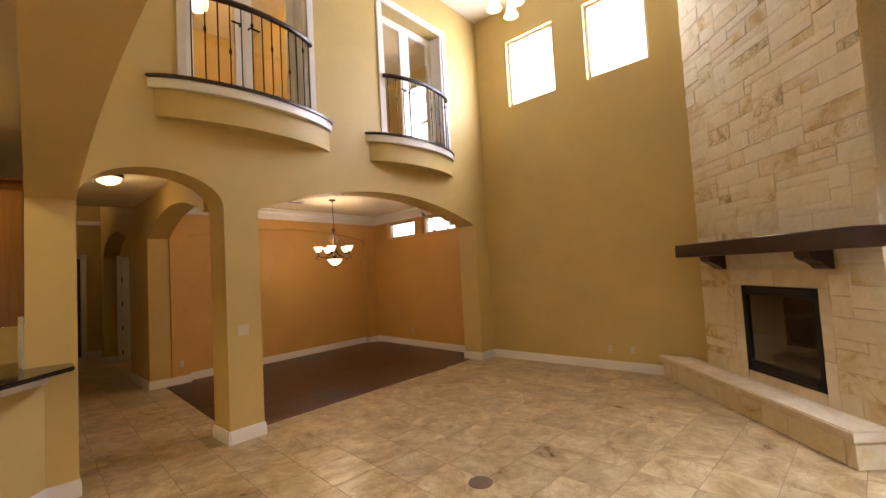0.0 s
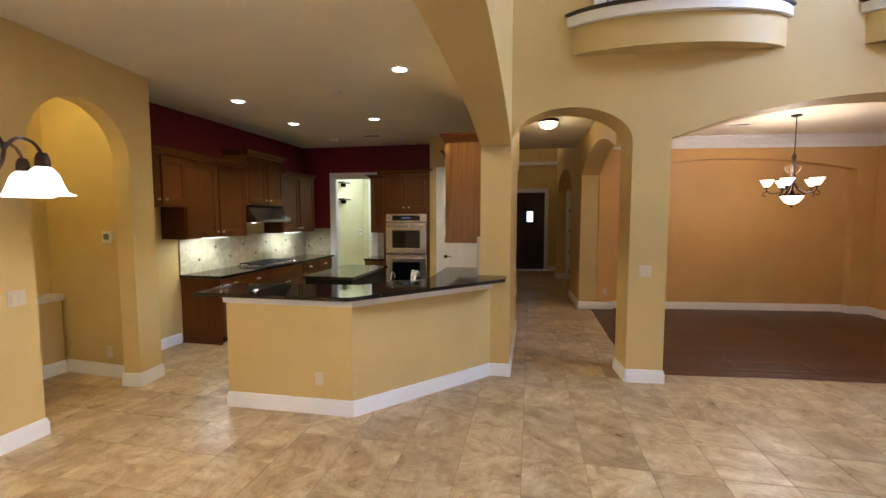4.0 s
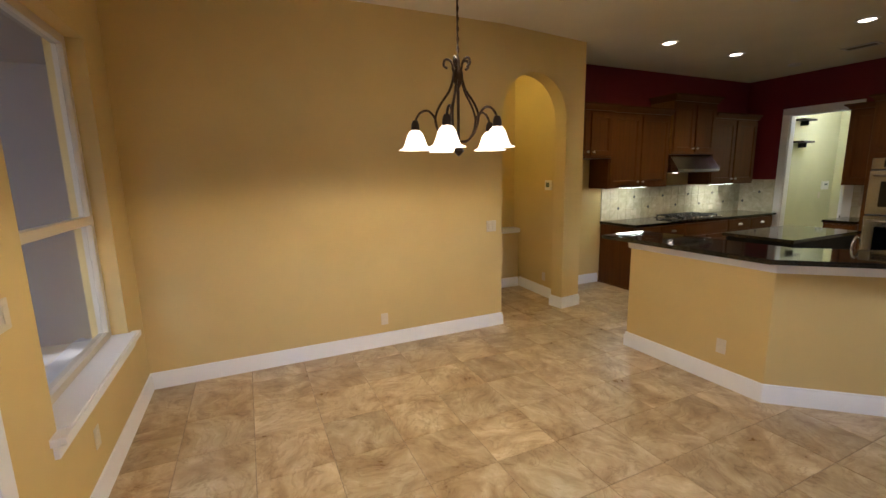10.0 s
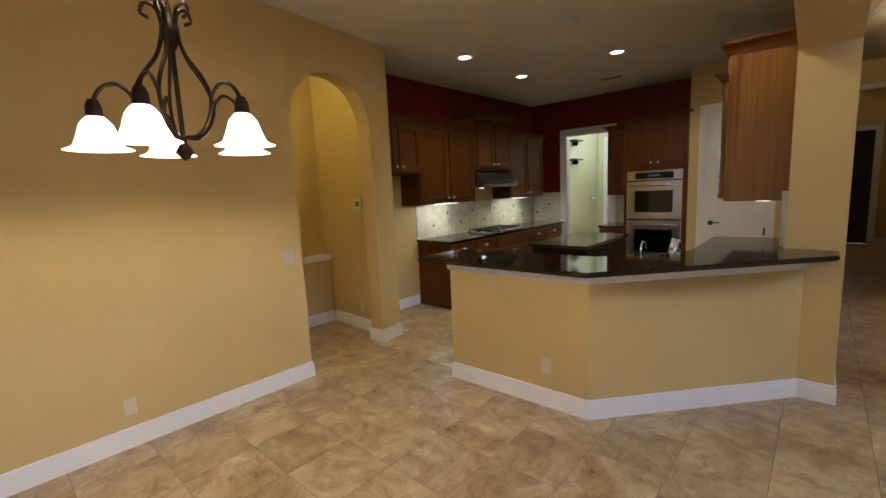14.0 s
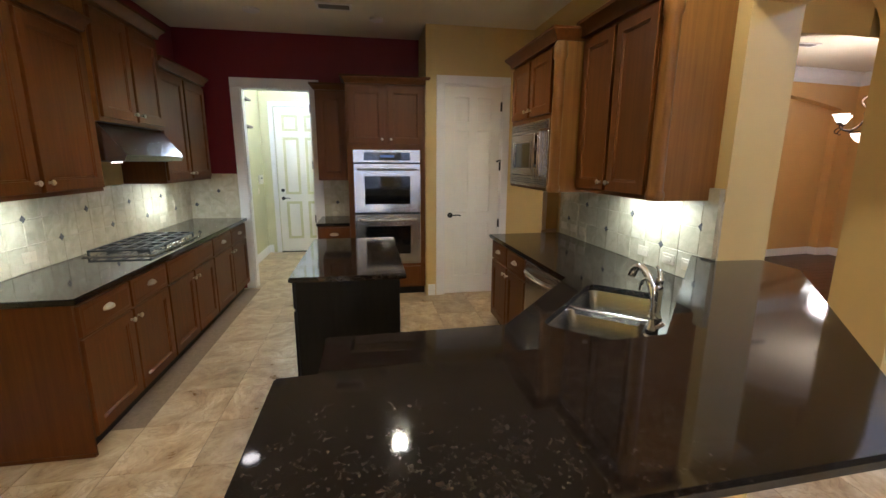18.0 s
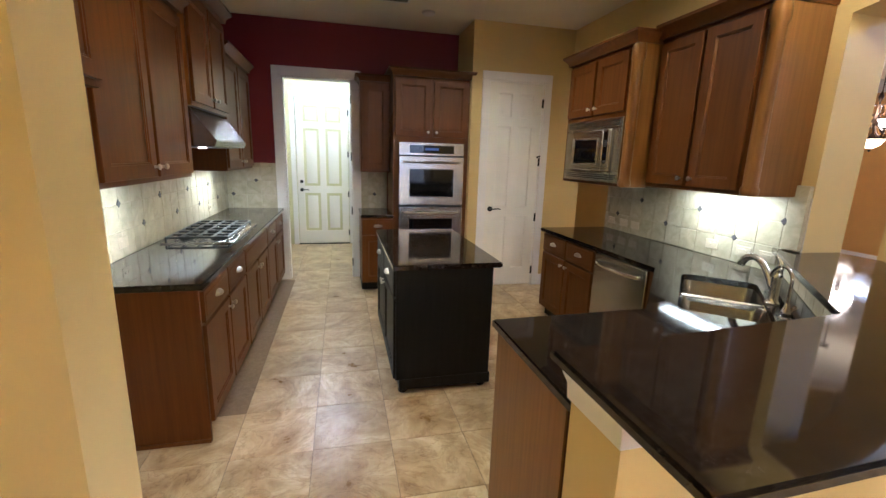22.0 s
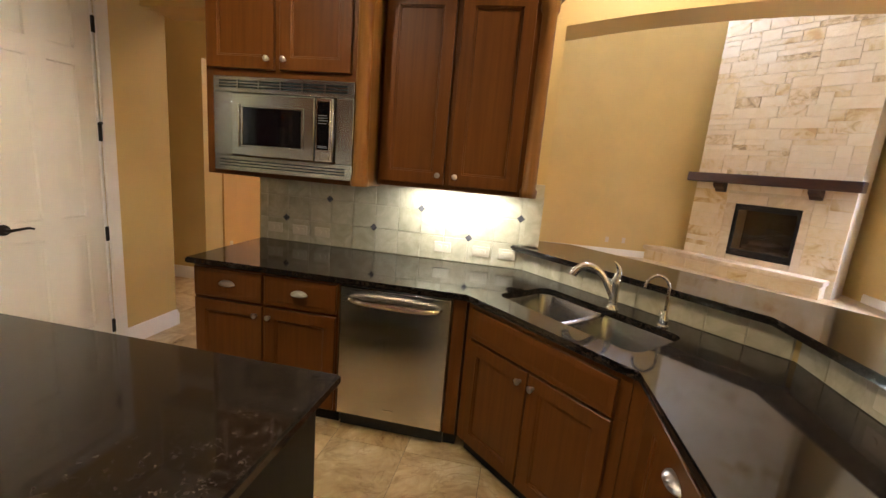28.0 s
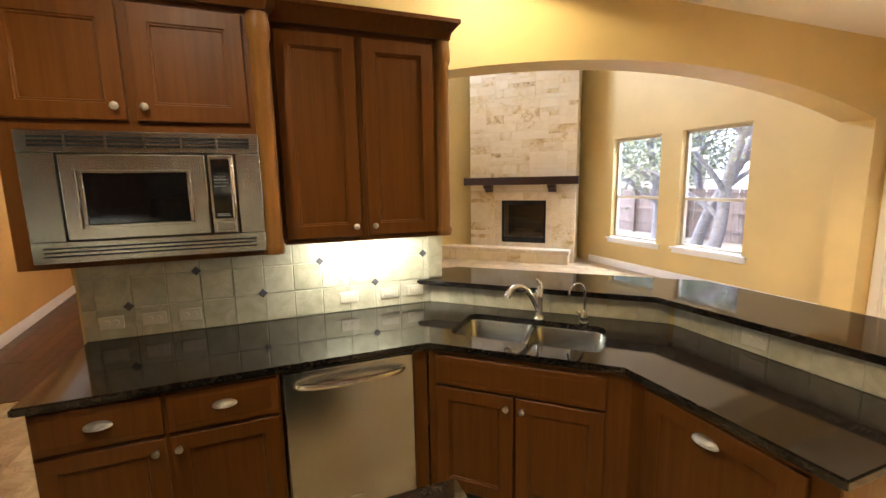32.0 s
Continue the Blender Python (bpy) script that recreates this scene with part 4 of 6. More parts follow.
def base_unit(name, at, w, d, label, fronts, mat=None, side=None, group="base cabinets", top=0.873, kick=0.10):
    """A floor cabinet in its own axes: x along the front, y inwards. fronts: (kind, u0, u1, v0, v1, how)."""
    mat, side = mat or CAB, side or CAB
    root = own(thing(name, at, label, "cabinet", group))
    part("body", boxes((0, w, 0, d, kick, top)), side, root)
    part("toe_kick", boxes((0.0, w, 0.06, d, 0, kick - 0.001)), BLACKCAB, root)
    for kind, u0, u1, v0, v1, how in fronts:
        (door_front if kind == "door" else drawer_front)(root, u0, u1, v0, v1, mat, how)
    return root


def pair(w, drawers=True, pulls=True, n=2, vtop=0.855, vbot=0.115):
    out, g = [], 0.012
    step = w / n
    mid = 0.68 if drawers else vtop + g
    for i in range(n):
        if drawers:
            out.append(("drawer", i * step + g, (i + 1) * step - g, mid + g, vtop, pulls))
        out.append(("door", i * step + g, (i + 1) * step - g, vbot, mid - g, ("r" if i % 2 == 0 else "l") + "t"))
    return out


RANGE = lambda y: pose(-3.74, y, 0, 0, 0, 90)
LW = "brown-stained wooden base cabinet with sunk panel doors"
b = base_unit("base_cabinet", RANGE(0.27), 1.008, 0.60, LW + " and two drawers", pair(1.008))
part("end_panel", boxes((-0.012, 0.0, -0.002, 0.6, 0.0, 0.872), (-0.024, -0.0121, 0.0, 0.6, 0.0, 0.022), bev=0.002), CAB, b)
base_unit("base_cabinet", RANGE(1.28), 0.978, 0.60, LW + " below the cooktop", [("drawer", 0.012, 0.966, 0.692, 0.855, False)] + [f for f in pair(0.978) if f[0] == "door"])
base_unit("base_cabinet", RANGE(2.26), 1.15, 0.60, LW + " and two drawers", pair(1.15))
EAST = lambda y: pose(-1.01, y, 0, 0, 0, -90)
base_unit("base_cabinet", EAST(1.845), 0.895, 0.69, LW + " beside the dishwasher", pair(0.895))
base_unit("filler_cabinet", EAST(0.318), 0.07, 0.65, "narrow brown-stained wooden filler beside the dishwasher", [])
SINKW = math.hypot(0.61, 0.66)
SK = pose(-1.005, 0.235, 0, 0, 0, math.degrees(math.atan2(-0.66, -0.61)))
base_unit("sink_cabinet", SK, SINKW, 0.40, "brown-stained corner sink cabinet with a false drawer front", [("drawer", 0.05, SINKW - 0.05, 0.70, 0.845, False), ("door", 0.05, SINKW / 2 - 0.008, 0.12, 0.68, "rt"), ("door", SINKW / 2 + 0.008, SINKW - 0.05, 0.12, 0.68, "lt")], top=0.70)
part("face_frame", boxes((0, SINKW, 0.0, 0.03, 0.701, 0.873)), CAB, bpy.data.objects["sink_cabinet"])
single("corner_stile", prism([(-1.612, -0.428), (-1.652, -0.472), (-1.652, -0.62), (-1.50, -0.50)], 0.10, 0.873), CAB, "brown-stained wooden corner stile between two cabinets", "cabinet stile")
b = base_unit("bar_cabinet", pose(-1.65, -0.47, 0, 0, 0, 180), 0.73, 0.57, "brown-stained cabinet with a pull-out front under the bar", [("door", 0.09, 0.66, 0.12, 0.85, None)])
cup_pull(b, 0.36, 0.78, -0.022)
part("side_panel", boxes((0.731, 0.737, 0.0, 0.57, 0.0, 0.872)), CABLIT, b, "side panel in lit-toned wood")
base_unit("base_cabinet", pose(-2.80, 2.86, 0), 0.37, 0.63, "narrow brown-stained wooden base cabinet beside the ovens", pair(0.37, n=1), group="")

# continuous worktops
single("range_worktop", prism([(-4.345, 0.245), (-3.71, 0.245), (-3.71, 3.497), (-4.345, 3.497)], 0.875, 0.91, 0.006), GRANITE, "polished dark brown granite worktop along the range wall", "worktop")
bm = prism([(-0.315, 1.885), (-1.055, 1.87), (-1.03, 0.245), (-1.64, -0.437), (-2.405, -0.445), (-2.405, -1.085), (-1.31, -1.085), (-0.315, -0.02)], 0.875, 0.91, 0.006)
wt = single("sink_worktop", bm, GRANITE, "polished dark brown granite worktop round the sink", "worktop")
single("small_worktop", prism([(-2.81, 3.497), (-2.81, 2.83), (-2.435, 2.83), (-2.435, 3.497)], 0.875, 0.91, 0.006), GRANITE, "small dark granite worktop beside the ovens", "worktop")

# bar: low wall and raised top
structure("bar_wall", prism([(-2.40, -1.300), (-1.235, -1.275), (-0.20, -0.1), (-0.311, -0.1), (-0.311, -0.012), (-1.318, -1.088), (-2.405, -1.088)], 0, 1.02), TAN, "low tan bar wall with a slanted side")
bt = prism([(-2.47, -1.60), (-1.13, -1.56), (-0.03, -0.34), (-0.03, -0.104), (-0.314, -0.104), (-0.314, 0.085), (-0.345, 0.055), (-1.29, -0.985), (-2.47, -1.065)], 1.037, 1.07, 0.008)
bar = thing("breakfast_bar", (-1.3, -1.2, 1.02), "polished dark brown granite breakfast bar top with rounded edges", "breakfast bar")
part("top", bt, GRANITE, bar)
moulding("trim", [(-2.407, -1.09), (-2.402, -1.302), (-1.234, -1.277), (-0.19, -0.102)][::-1], ((0.0, 0.935), (0.014, 0.935), (0.018, 0.98), (0.028, 1.0), (0.036, 1.015), (0.036, 1.034), (0.0, 1.034)), WHITE, "white moulding under the bar top")

# island
isl = own(thing("kitchen_island", pose(-2.685, 1.80, 0, 0, 0, -90), "black painted kitchen island with a granite top", "kitchen island"))
part("body", boxes((0, 1.25, 0.0, 0.65, 0.10, 0.873), (-0.008, 1.258, 0.02, 0.658, 0.03, 0.105), bev=0.004), BLACKCAB, isl)
for u in (0.03, 1.22):
    for v in (0.05, 0.60):
        part("foot", shifted(lathe([(0.02, 0), (0.032, 0.01), (0.034, 0.03), (0.026, 0.035)], 12), u, v, 0), BLACKCAB, isl)
for kind, u0, u1, v0, v1, how in pair(1.25):
    (door_front if kind == "door" else drawer_front)(isl, u0, u1, v0, v1, BLACKCAB, how)
for u in (0.0, 1.235):
    part("corner_post", boxes((u, u + 0.015, -0.006, 0.0, 0.1, 0.873), bev=0.003), BLACKCAB, isl)
part("top", shifted(prism([(-0.045, -0.03), (1.305, -0.03), (1.305, 0.69), (-0.045, 0.69)], 0.875, 0.91, 0.007), 0, 0, 0), GRANITE, isl, "polished dark brown granite top")


def upper_unit(name, at, w, d, z0, z1, label, n=2, crown=0.09, left=False, right=False, lip=True, group="wall cabinets", doors=None, knobs="b", pad=0.0):
    root = own(thing(name, at, label, "cabinet", group))
    part("body", boxes((0, w, 0, d, z0, z1)), CAB, root)
    # exposed sides take the wood whose colour holds the light on them
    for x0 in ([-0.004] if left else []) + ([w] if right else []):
        part("side_panel", boxes((x0, x0 + 0.004, 0.002, d, z0, z1)), CABLIT, root, "side panel in lit-toned wood")
    step = (w - pad) / n
    a, b2 = doors or (z0 + 0.03, z1 - 0.03)
    for i in range(n):
        door_front(root, i * step + 0.02, (i + 1) * step - 0.02, a, b2, CAB, ("r" if i % 2 == 0 else "l") + knobs if knobs else None)
    if crown:
        pts = [(0.0, d), (0.0, 0.0), (w, 0.0), (w, d)]
        bm = bmesh.new()
        prof = ((0.0, 0.0), (0.012, 0.0), (0.018, crown * 0.35), (0.05, crown * 0.72), (0.058, crown * 0.78), (0.058, crown), (0.0, crown))
        xs = lambda o: [(-o if left else 0.0, d), (-o if left else 0.0, -0.02 - o), (w + o if right else w, -0.02 - o), (w + o if right else w, d)]
        rows = [[bm.verts.new((x, y, z1 + z)) for x, y in xs(o)] for o, z in prof]
        for p, q in zip(rows, rows[1:]):
            for k in range(3):
                bm.faces.new((p[k], p[k + 1], q[k + 1], q[k]))
        bm.faces.new(rows[-2])
        bm.faces.new(rows[0][::-1])
        for k in (0, 3):
            bm.faces.new([r[k] for r in rows])
        bmesh.ops.recalc_face_normals(bm, faces=bm.faces)
        part("crown", bm, CAB, root, "stained crown moulding")
    return root


UP = lambda y, x=-3.99: pose(x, y, 0, 0, 0, 90)
LU = "brown-stained wooden wall cabinet with sunk panel doors"
upper_unit("wall_cabinet", UP(-0.80, -3.93), 0.79, 0.41, 1.80, 2.40, LU + " over the refrigerator recess", 2, 0.08, right=True)
upper_unit("wall_cabinet", UP(0.0), 1.155, 0.35, 1.40, 2.40, LU + " above the worktop", 2, 0.08)
upper_unit("wall_cabinet", UP(1.165, -3.955), 0.93, 0.385, 1.86, 2.60, LU + " over the range hood", 2, 0.09, True, True)
upper_unit("wall_cabinet", UP(2.105), 1.10, 0.35, 1.40, 2.40, LU + " above the worktop", 2, 0.08)
WE = lambda y, x: pose(x, y, 0, 0, 0, -90)
r1 = upper_unit("wall_cabinet", WE(0.885, -0.68), 0.90, 0.365, 1.40, 2.46, LU + " beside the arch", 2, 0.095, False, True, pad=0.07)
mwc = upper_unit("microwave_cabinet", WE(1.86, -0.86), 0.955, 0.545, 1.385, 2.44, "brown-stained wall cabinet holding a built-in microwave", 2, 0.085, True, True, doors=(1.97, 2.41), pad=0.07)


def fluted_post(root, x, y, z0, z1):
    part("corner_column", shifted(lathe([(0.0, 0), (0.046, 0), (0.050, 0.02), (0.050, 0.04), (0.041, 0.055), (0.041, z1 - z0 - 0.12), (0.051, z1 - z0 - 0.10), (0.051, z1 - z0 - 0.05), (0.045, z1 - z0), (0, z1 - z0)], 24), x, y, z0), CABLIT, root, "turned corner column")


fluted_post(r1, 0.876, 0.018, 1.401, 2.459)
fluted_post(mwc, 0.931, 0.018, 1.386, 2.439)
# narrow wall cabinet and the oven tower on the north wall
upper_unit("wall_cabinet", pose(-2.785, 3.165, 0), 0.345, 0.33, 1.38, 2.40, "narrow brown-stained wall cabinet beside the doorway", 1, 0.07, True, False, group="", knobs="")
tw = upper_unit("oven_cabinet", pose(-2.432, 2.90, 0), 0.875, 0.595, 0.10, 2.44, "tall brown-stained cabinet holding a double oven", 2, 0.08, True, True, group="", doors=(1.80, 2.41))
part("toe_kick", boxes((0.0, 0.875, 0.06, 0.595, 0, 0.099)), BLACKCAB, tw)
drawer_front(tw, 0.06, 0.815, 0.13, 0.36, CAB)


def bar_handle(parent, u0, u1, z, y, bow=0.035, r=0.009, mat=None):
    pts = [(u0, y, z)]
    for i in range(9):
        t = i / 8
        pts.append((u0 + (u1 - u0) * (0.03 + 0.94 * t), y - 0.02 - bow * math.sin(math.pi * t) ** 0.5, z))
    pts.append((u1, y, z))
    part("handle", tube(pts, r, 8), mat or CHROME, parent, "bowed steel handle")


# double oven
ov = own(thing("double_oven", pose(-2.375, 2.878, 0.40), "stainless steel built-in double oven with black windows", "oven"))
part("case", boxes((0.0, 0.76, 0.0, 0.018, 0.0, 1.335)), STEEL, ov)
cp = part("control_panel", boxes((0.0, 0.76, -0.025, -0.001, 1.19, 1.335), bev=0.004), STEELH, ov)
part("display", boxes((0.12, 0.64, -0.028, -0.025, 1.215, 1.305)), BLACKGLASS, cp, "black glass display")
part("clock", boxes((0.30, 0.46, -0.0295, -0.0282, 1.25, 1.275)), plain("dim blue display", (0.06, 0.10, 0.2), 0.3, 0, 0.5), cp)
for z0, z1 in ((0.62, 1.18), (0.03, 0.605)):
    dr = part("oven_door", boxes((0.0, 0.76, -0.04, -0.001, z0, z1), bev=0.006), STEELH, ov)
    part("oven_window", boxes((0.12, 0.64, -0.043, -0.0402, z0 + 0.10, z1 - 0.14), bev=0.002), BLACKGLASS, dr, "black glass window")
    bar_handle(dr, 0.05, 0.71, z1 - 0.065, -0.04, 0.03, 0.012)
    part("gap", boxes((0.0, 0.76, -0.03, -0.002, z1 + 0.001, z1 + 0.012)), BLACK, dr)
# built-in microwave
mw = own(thing("microwave", pose(-0.865, 1.80, 1.41, 0, 0, -90), "stainless steel built-in microwave with a black window", "microwave"))
part("trim_frame", boxes((0.0, 0.84, -0.022, 0.003, 0.0, 0.085), (0.0, 0.84, -0.022, 0.003, 0.43, 0.515), (0.0, 0.115, -0.022, 0.003, 0.085, 0.43), (0.74, 0.84, -0.022, 0.003, 0.085, 0.43), bev=0.003), STEEL, mw)
for k in range(3):
    part("vent_slat", boxes((0.04, 0.80, -0.026, -0.0225, 0.453 + k * 0.016, 0.461 + k * 0.016)), BLACK, mw)
    part("vent_slat", boxes((0.04, 0.80, -0.026, -0.0225, 0.025 + k * 0.016, 0.031 + k * 0.016)), BLACK, mw)
for k in range(5):
    part("vent_rib", boxes((0.15 + k * 0.13, 0.16 + k * 0.13, -0.029, -0.0262, 0.45, 0.50)), STEEL, mw)
md = part("oven_door", boxes((0.13, 0.63, -0.05, -0.002, 0.09, 0.425), bev=0.006), STEELH, mw)
part("oven_window", boxes((0.205, 0.555, -0.053, -0.0502, 0.150, 0.350), bev=0.002), BLACKGLASS, md, "black glass window")
for r in ((0.19, 0.57, 0.350, 0.362), (0.19, 0.57, 0.138, 0.150), (0.19, 0.205, 0.150, 0.350), (0.555, 0.57, 0.150, 0.350)):
    part("window_trim", boxes((r[0], r[1], -0.055, -0.0502, r[2], r[3]), bev=0.002), STEELH, md)
part("door_grip", boxes((0.180, 0.1895, -0.066, -0.0502, 0.135, 0.365), bev=0.003), CHROME, md, "bright steel door edge")
mp = part("control_panel", boxes((0.635, 0.735, -0.05, -0.002, 0.09, 0.425), bev=0.005), STEELH, mw)
part("keypad", boxes((0.647, 0.717, -0.053, -0.0502, 0.155, 0.405)), BLACKGLASS, mp)
KEYPRINT = plain("grey print", (0.16, 0.16, 0.16), 0.5)
for j, z in enumerate((0.165, 0.172, 0.29, 0.305, 0.318, 0.331)):
    part("key_label", boxes((0.655, 0.709 - 0.004 * (j % 3), -0.0545, -0.0532, z, z + 0.004)), KEYPRINT, mp)
part("panel_grip", boxes((0.7185, 0.728, -0.062, -0.0502, 0.15, 0.41), bev=0.003), CHROME, mp)
part("open_button", boxes((0.65, 0.72, -0.056, -0.0502, 0.105, 0.14), bev=0.003), STEEL, mp)
part("side_gap", boxes((0.117, 0.128, -0.01, -0.001, 0.09, 0.425)), BLACK, mw)
# dishwasher
dw = own(thing("dishwasher", pose(-1.03, 0.94, 0.0, 0, 0, -90), "stainless steel dishwasher with a bowed handle", "dishwasher"))
part("door_panel", boxes((0.005, 0.617, 0.0, 0.05, 0.11, 0.865), bev=0.006), STEEL, dw)
part("top_gap", boxes((0.005, 0.617, 0.01, 0.05, 0.866, 0.874)), BLACK, dw)
bar_handle(dw, 0.06, 0.56, 0.80, 0.0, 0.038, 0.016)
part("badge", boxes((0.28, 0.34, -0.003, 0.0, 0.17, 0.18), bev=0.001), CHROME, dw)
part("kick_plate", boxes((0.005, 0.617, 0.07, 0.10, 0.0, 0.10)), BLACK, dw)
# range hood
hood = thing("range_hood", (-4.0, 1.63, 1.60), "slanted stainless steel range hood below a cabinet", "range hood")
bm = upright((-4.34, 2.085), (-3.6, 2.085), -0.92, [(0.0, 1.60), (0.50, 1.60), (0.52, 1.64), (0.36, 1.855), (0.0, 1.855)])
part("canopy", bm, SHADEDSTEEL, hood)
part("filter", boxes((-4.28, -3.90, 1.23, 2.03, 1.594, 1.599)), BLACK, hood)
part("light_lens", boxes((-3.96, -3.92, 1.24, 1.29, 1.588, 1.5935)), CANGLOW, hood, "small lit hood lamp")
# gas cooktop
ct = thing("cooktop", (-4.03, 1.74, 0.91), "stainless steel five-burner gas cooktop with black grates", "cooktop")
part("tray", prism([(-4.28, 1.29), (-3.79, 1.29), (-3.79, 2.19), (-4.28, 2.19)], 0.91, 0.92, 0.004), STEEL, ct)
for x, y, r in ((-4.16, 1.47, 0.045), (-3.94, 1.47, 0.055), (-4.05, 1.74, 0.065), (-4.16, 2.01, 0.055), (-3.94, 2.01, 0.045)):
    part("burner", lathe([(r, 0), (r, 0.012), (r * 0.8, 0.016), (r * 0.75, 0.024), (0, 0.026)], 18, at=(x, y, 0.92)), BLACK, ct, "black burner cap")
for y0, y1 in ((1.33, 1.60), (1.605, 1.875), (1.88, 2.15)):
    bm = bmesh.new()
    for a, c, e, g in ((-4.26, -4.248, y0, y1), (-3.85, -3.838, y0, y1), (-4.248, -3.85, y0, y0 + 0.012), (-4.248, -3.85, y1 - 0.012, y1), (-4.248, -3.85, (y0 + y1) / 2 - 0.008, (y0 + y1) / 2 + 0.008)):
        box(bm, a, c, e, g, 0.942, 0.955)
    for xx in (-4.16, -4.055, -3.95):
        box(bm, xx - 0.008, xx + 0.008, y0 + 0.012, y1 - 0.012, 0.943, 0.956)
    for xx in (-4.254, -3.844):
        for yy in (y0 + 0.006, y1 - 0.006):
            box(bm, xx - 0.006, xx + 0.006, yy - 0.006, yy + 0.006, 0.92, 0.942)
    part("grate", bm, BLACK, ct, "black cast iron grate")
for k in range(5):
    part("control_knob", lathe([(0.018, 0), (0.018, 0.012), (0.013, 0.022), (0, 0.023)], 12, at=(-3.812, 1.56 + k * 0.09, 0.92)), CHROME, ct)

# sink set into the corner worktop
SA = math.degrees(math.atan2(-0.565, -0.54))
sk = own(thing("kitchen_sink", pose(-1.085, -0.305, 0.9, 0, 0, SA), "double-bowl stainless steel sink set in dark granite", "sink"))


def round_rect(x0, x1, y0, y1, r, z):
    return [(cx + r * math.cos(radians(q + k * 18)), cy + r * math.sin(radians(q + k * 18)), z) for cx, cy, q in ((x1 - r, y1 - r, 0), (x0 + r, y1 - r, 90), (x0 + r, y0 + r, 180), (x1 - r, y0 + r, 270)) for k in range(6)]


for a, c in ((-0.385, -0.008), (0.008, 0.385)):
    bm = bmesh.new()
    rings = [[bm.verts.new(p) for p in round_rect(a + i, c - i, -0.19 + i, 0.19 - i, r, z)] for i, r, z in ((-0.004, 0.06, -0.024), (0.0, 0.06, -0.03), (0.008, 0.06, -0.15), (0.02, 0.055, -0.175), (0.05, 0.05, -0.185), (0.12, 0.04, -0.187))]
    for p, q in zip(rings, rings[1:]):
        for k in range(len(p)):
            bm.faces.new((p[k], p[(k + 1) % len(p)], q[(k + 1) % len(p)], q[k]))
    bm.faces.new(rings[-1])
    bm.normal_update()
    part("bowl", bm, SHADEDSTEEL, sk)
    part("drain", lathe([(0, 0.0), (0.04, 0.0), (0.042, 0.004), (0.03, 0.006), (0.028, 0.002), (0, 0.001)], 16, at=((a + c) / 2, 0.03, -0.1868)), CHROME, sk)
part("divider", boxes((-0.014, 0.014, -0.187, 0.187, -0.05, -0.016), bev=0.005), CHROME, sk)
# the opening in the worktop for the bowls
cut = bmesh.new()
prism([(x, y) for x, y, z in round_rect(-0.387, 0.387, -0.192, 0.192, 0.06, 0)], -0.06, 0.06, 0, cut)
cutter = new("sink_cutter", mesh_of("sink_cutter", cut, GRANITE))
cutter.matrix_world = pose(-1.085, -0.305, 0.9, 0, 0, SA)
md = wt.modifiers.new("opening", "BOOLEAN")
md.object, md.operation, md.solver = cutter, "DIFFERENCE", "EXACT"
bpy.context.view_layer.update()
cutme = bpy.data.meshes.new_from_object(wt.evaluated_get(bpy.context.evaluated_depsgraph_get()))
wt.modifiers.remove(md)
wt.data = cutme
bpy.data.objects.remove(cutter)
# taps
fc = own(thing("kitchen_faucet", pose(-0.945, -0.465, 0.91, 0, 0, SA - 48), "brushed nickel kitchen faucet with a lever", "faucet"))
part("base", lathe([(0.031, 0), (0.031, 0.006), (0.025, 0.012), (0.022, 0.03), (0.021, 0.10), (0.023, 0.125), (0.024, 0.145), (0.020, 0.158), (0.0, 0.162)], 20), CHROME, fc)
part("spout", tube([(0, -0.006, 0.055), (0, -0.03, 0.105), (0, -0.06, 0.155), (0, -0.095, 0.190), (0, -0.135, 0.205), (0, -0.172, 0.196), (0, -0.198, 0.168), (0, -0.206, 0.150)], [0.014, 0.0155, 0.016, 0.016, 0.0165, 0.018, 0.020, 0.020], 14), CHROME, fc)
part("lever", tube([(0, 0.0, 0.150), (0, 0.006, 0.180), (0, 0.004, 0.205), (0, -0.008, 0.228), (0, -0.022, 0.240)], [0.019, 0.017, 0.012, 0.0075, 0.005], 12), CHROME, fc)
ff = own(thing("filter_faucet", pose(-1.105, -0.655, 0.91, 0, 0, SA - 50), "small brushed nickel filtered-water tap", "faucet"))
part("base", lathe([(0.025, 0), (0.025, 0.007), (0.017, 0.012), (0.020, 0.026), (0.019, 0.040), (0.012, 0.056), (0.009, 0.075), (0, 0.077)], 16), CHROME, ff)
part("spout", tube([(0, 0, 0.065), (0, 0, 0.12)] + [(0, -0.05 + 0.05 * math.cos(radians(a)), 0.17 + 0.06 * math.sin(radians(a))) for a in range(0, 200, 20)], 0.0068, 10), CHROME, ff)
part("lever", tube([(-0.012, 0, 0.034), (-0.036, -0.002, 0.042), (-0.050, -0.003, 0.050), (-0.062, -0.004, 0.046)], [0.009, 0.0085, 0.0095, 0.004], 10), CHROME, ff)



# ---- great room ----
FP = pose(5.81, -3.13, 0, 0, 0, -135)          # x along the stone face, y into the corner
fp = own(thing("fireplace", FP, "tall pale limestone corner fireplace with a raised hearth", "fireplace"))
FW = 2.28
part("core", prism([(0.01, 0.016), (FW - 0.01, 0.016), (FW - 0.01, 0.60), (FW / 2, 1.2), (0.01, 0.48)], 1.226, HG - 0.01), MORTAR, fp)
part("core", prism([(0.01, 0.016), (FW - 0.01, 0.016), (FW - 0.01, 0.60), (0.01, 0.48)], 0, 0.499), MORTAR, fp)
part("core", prism([(0.01, 0.016), (0.774, 0.016), (0.774, 0.50), (0.01, 0.46)], 0.5, 1.225), MORTAR, fp)
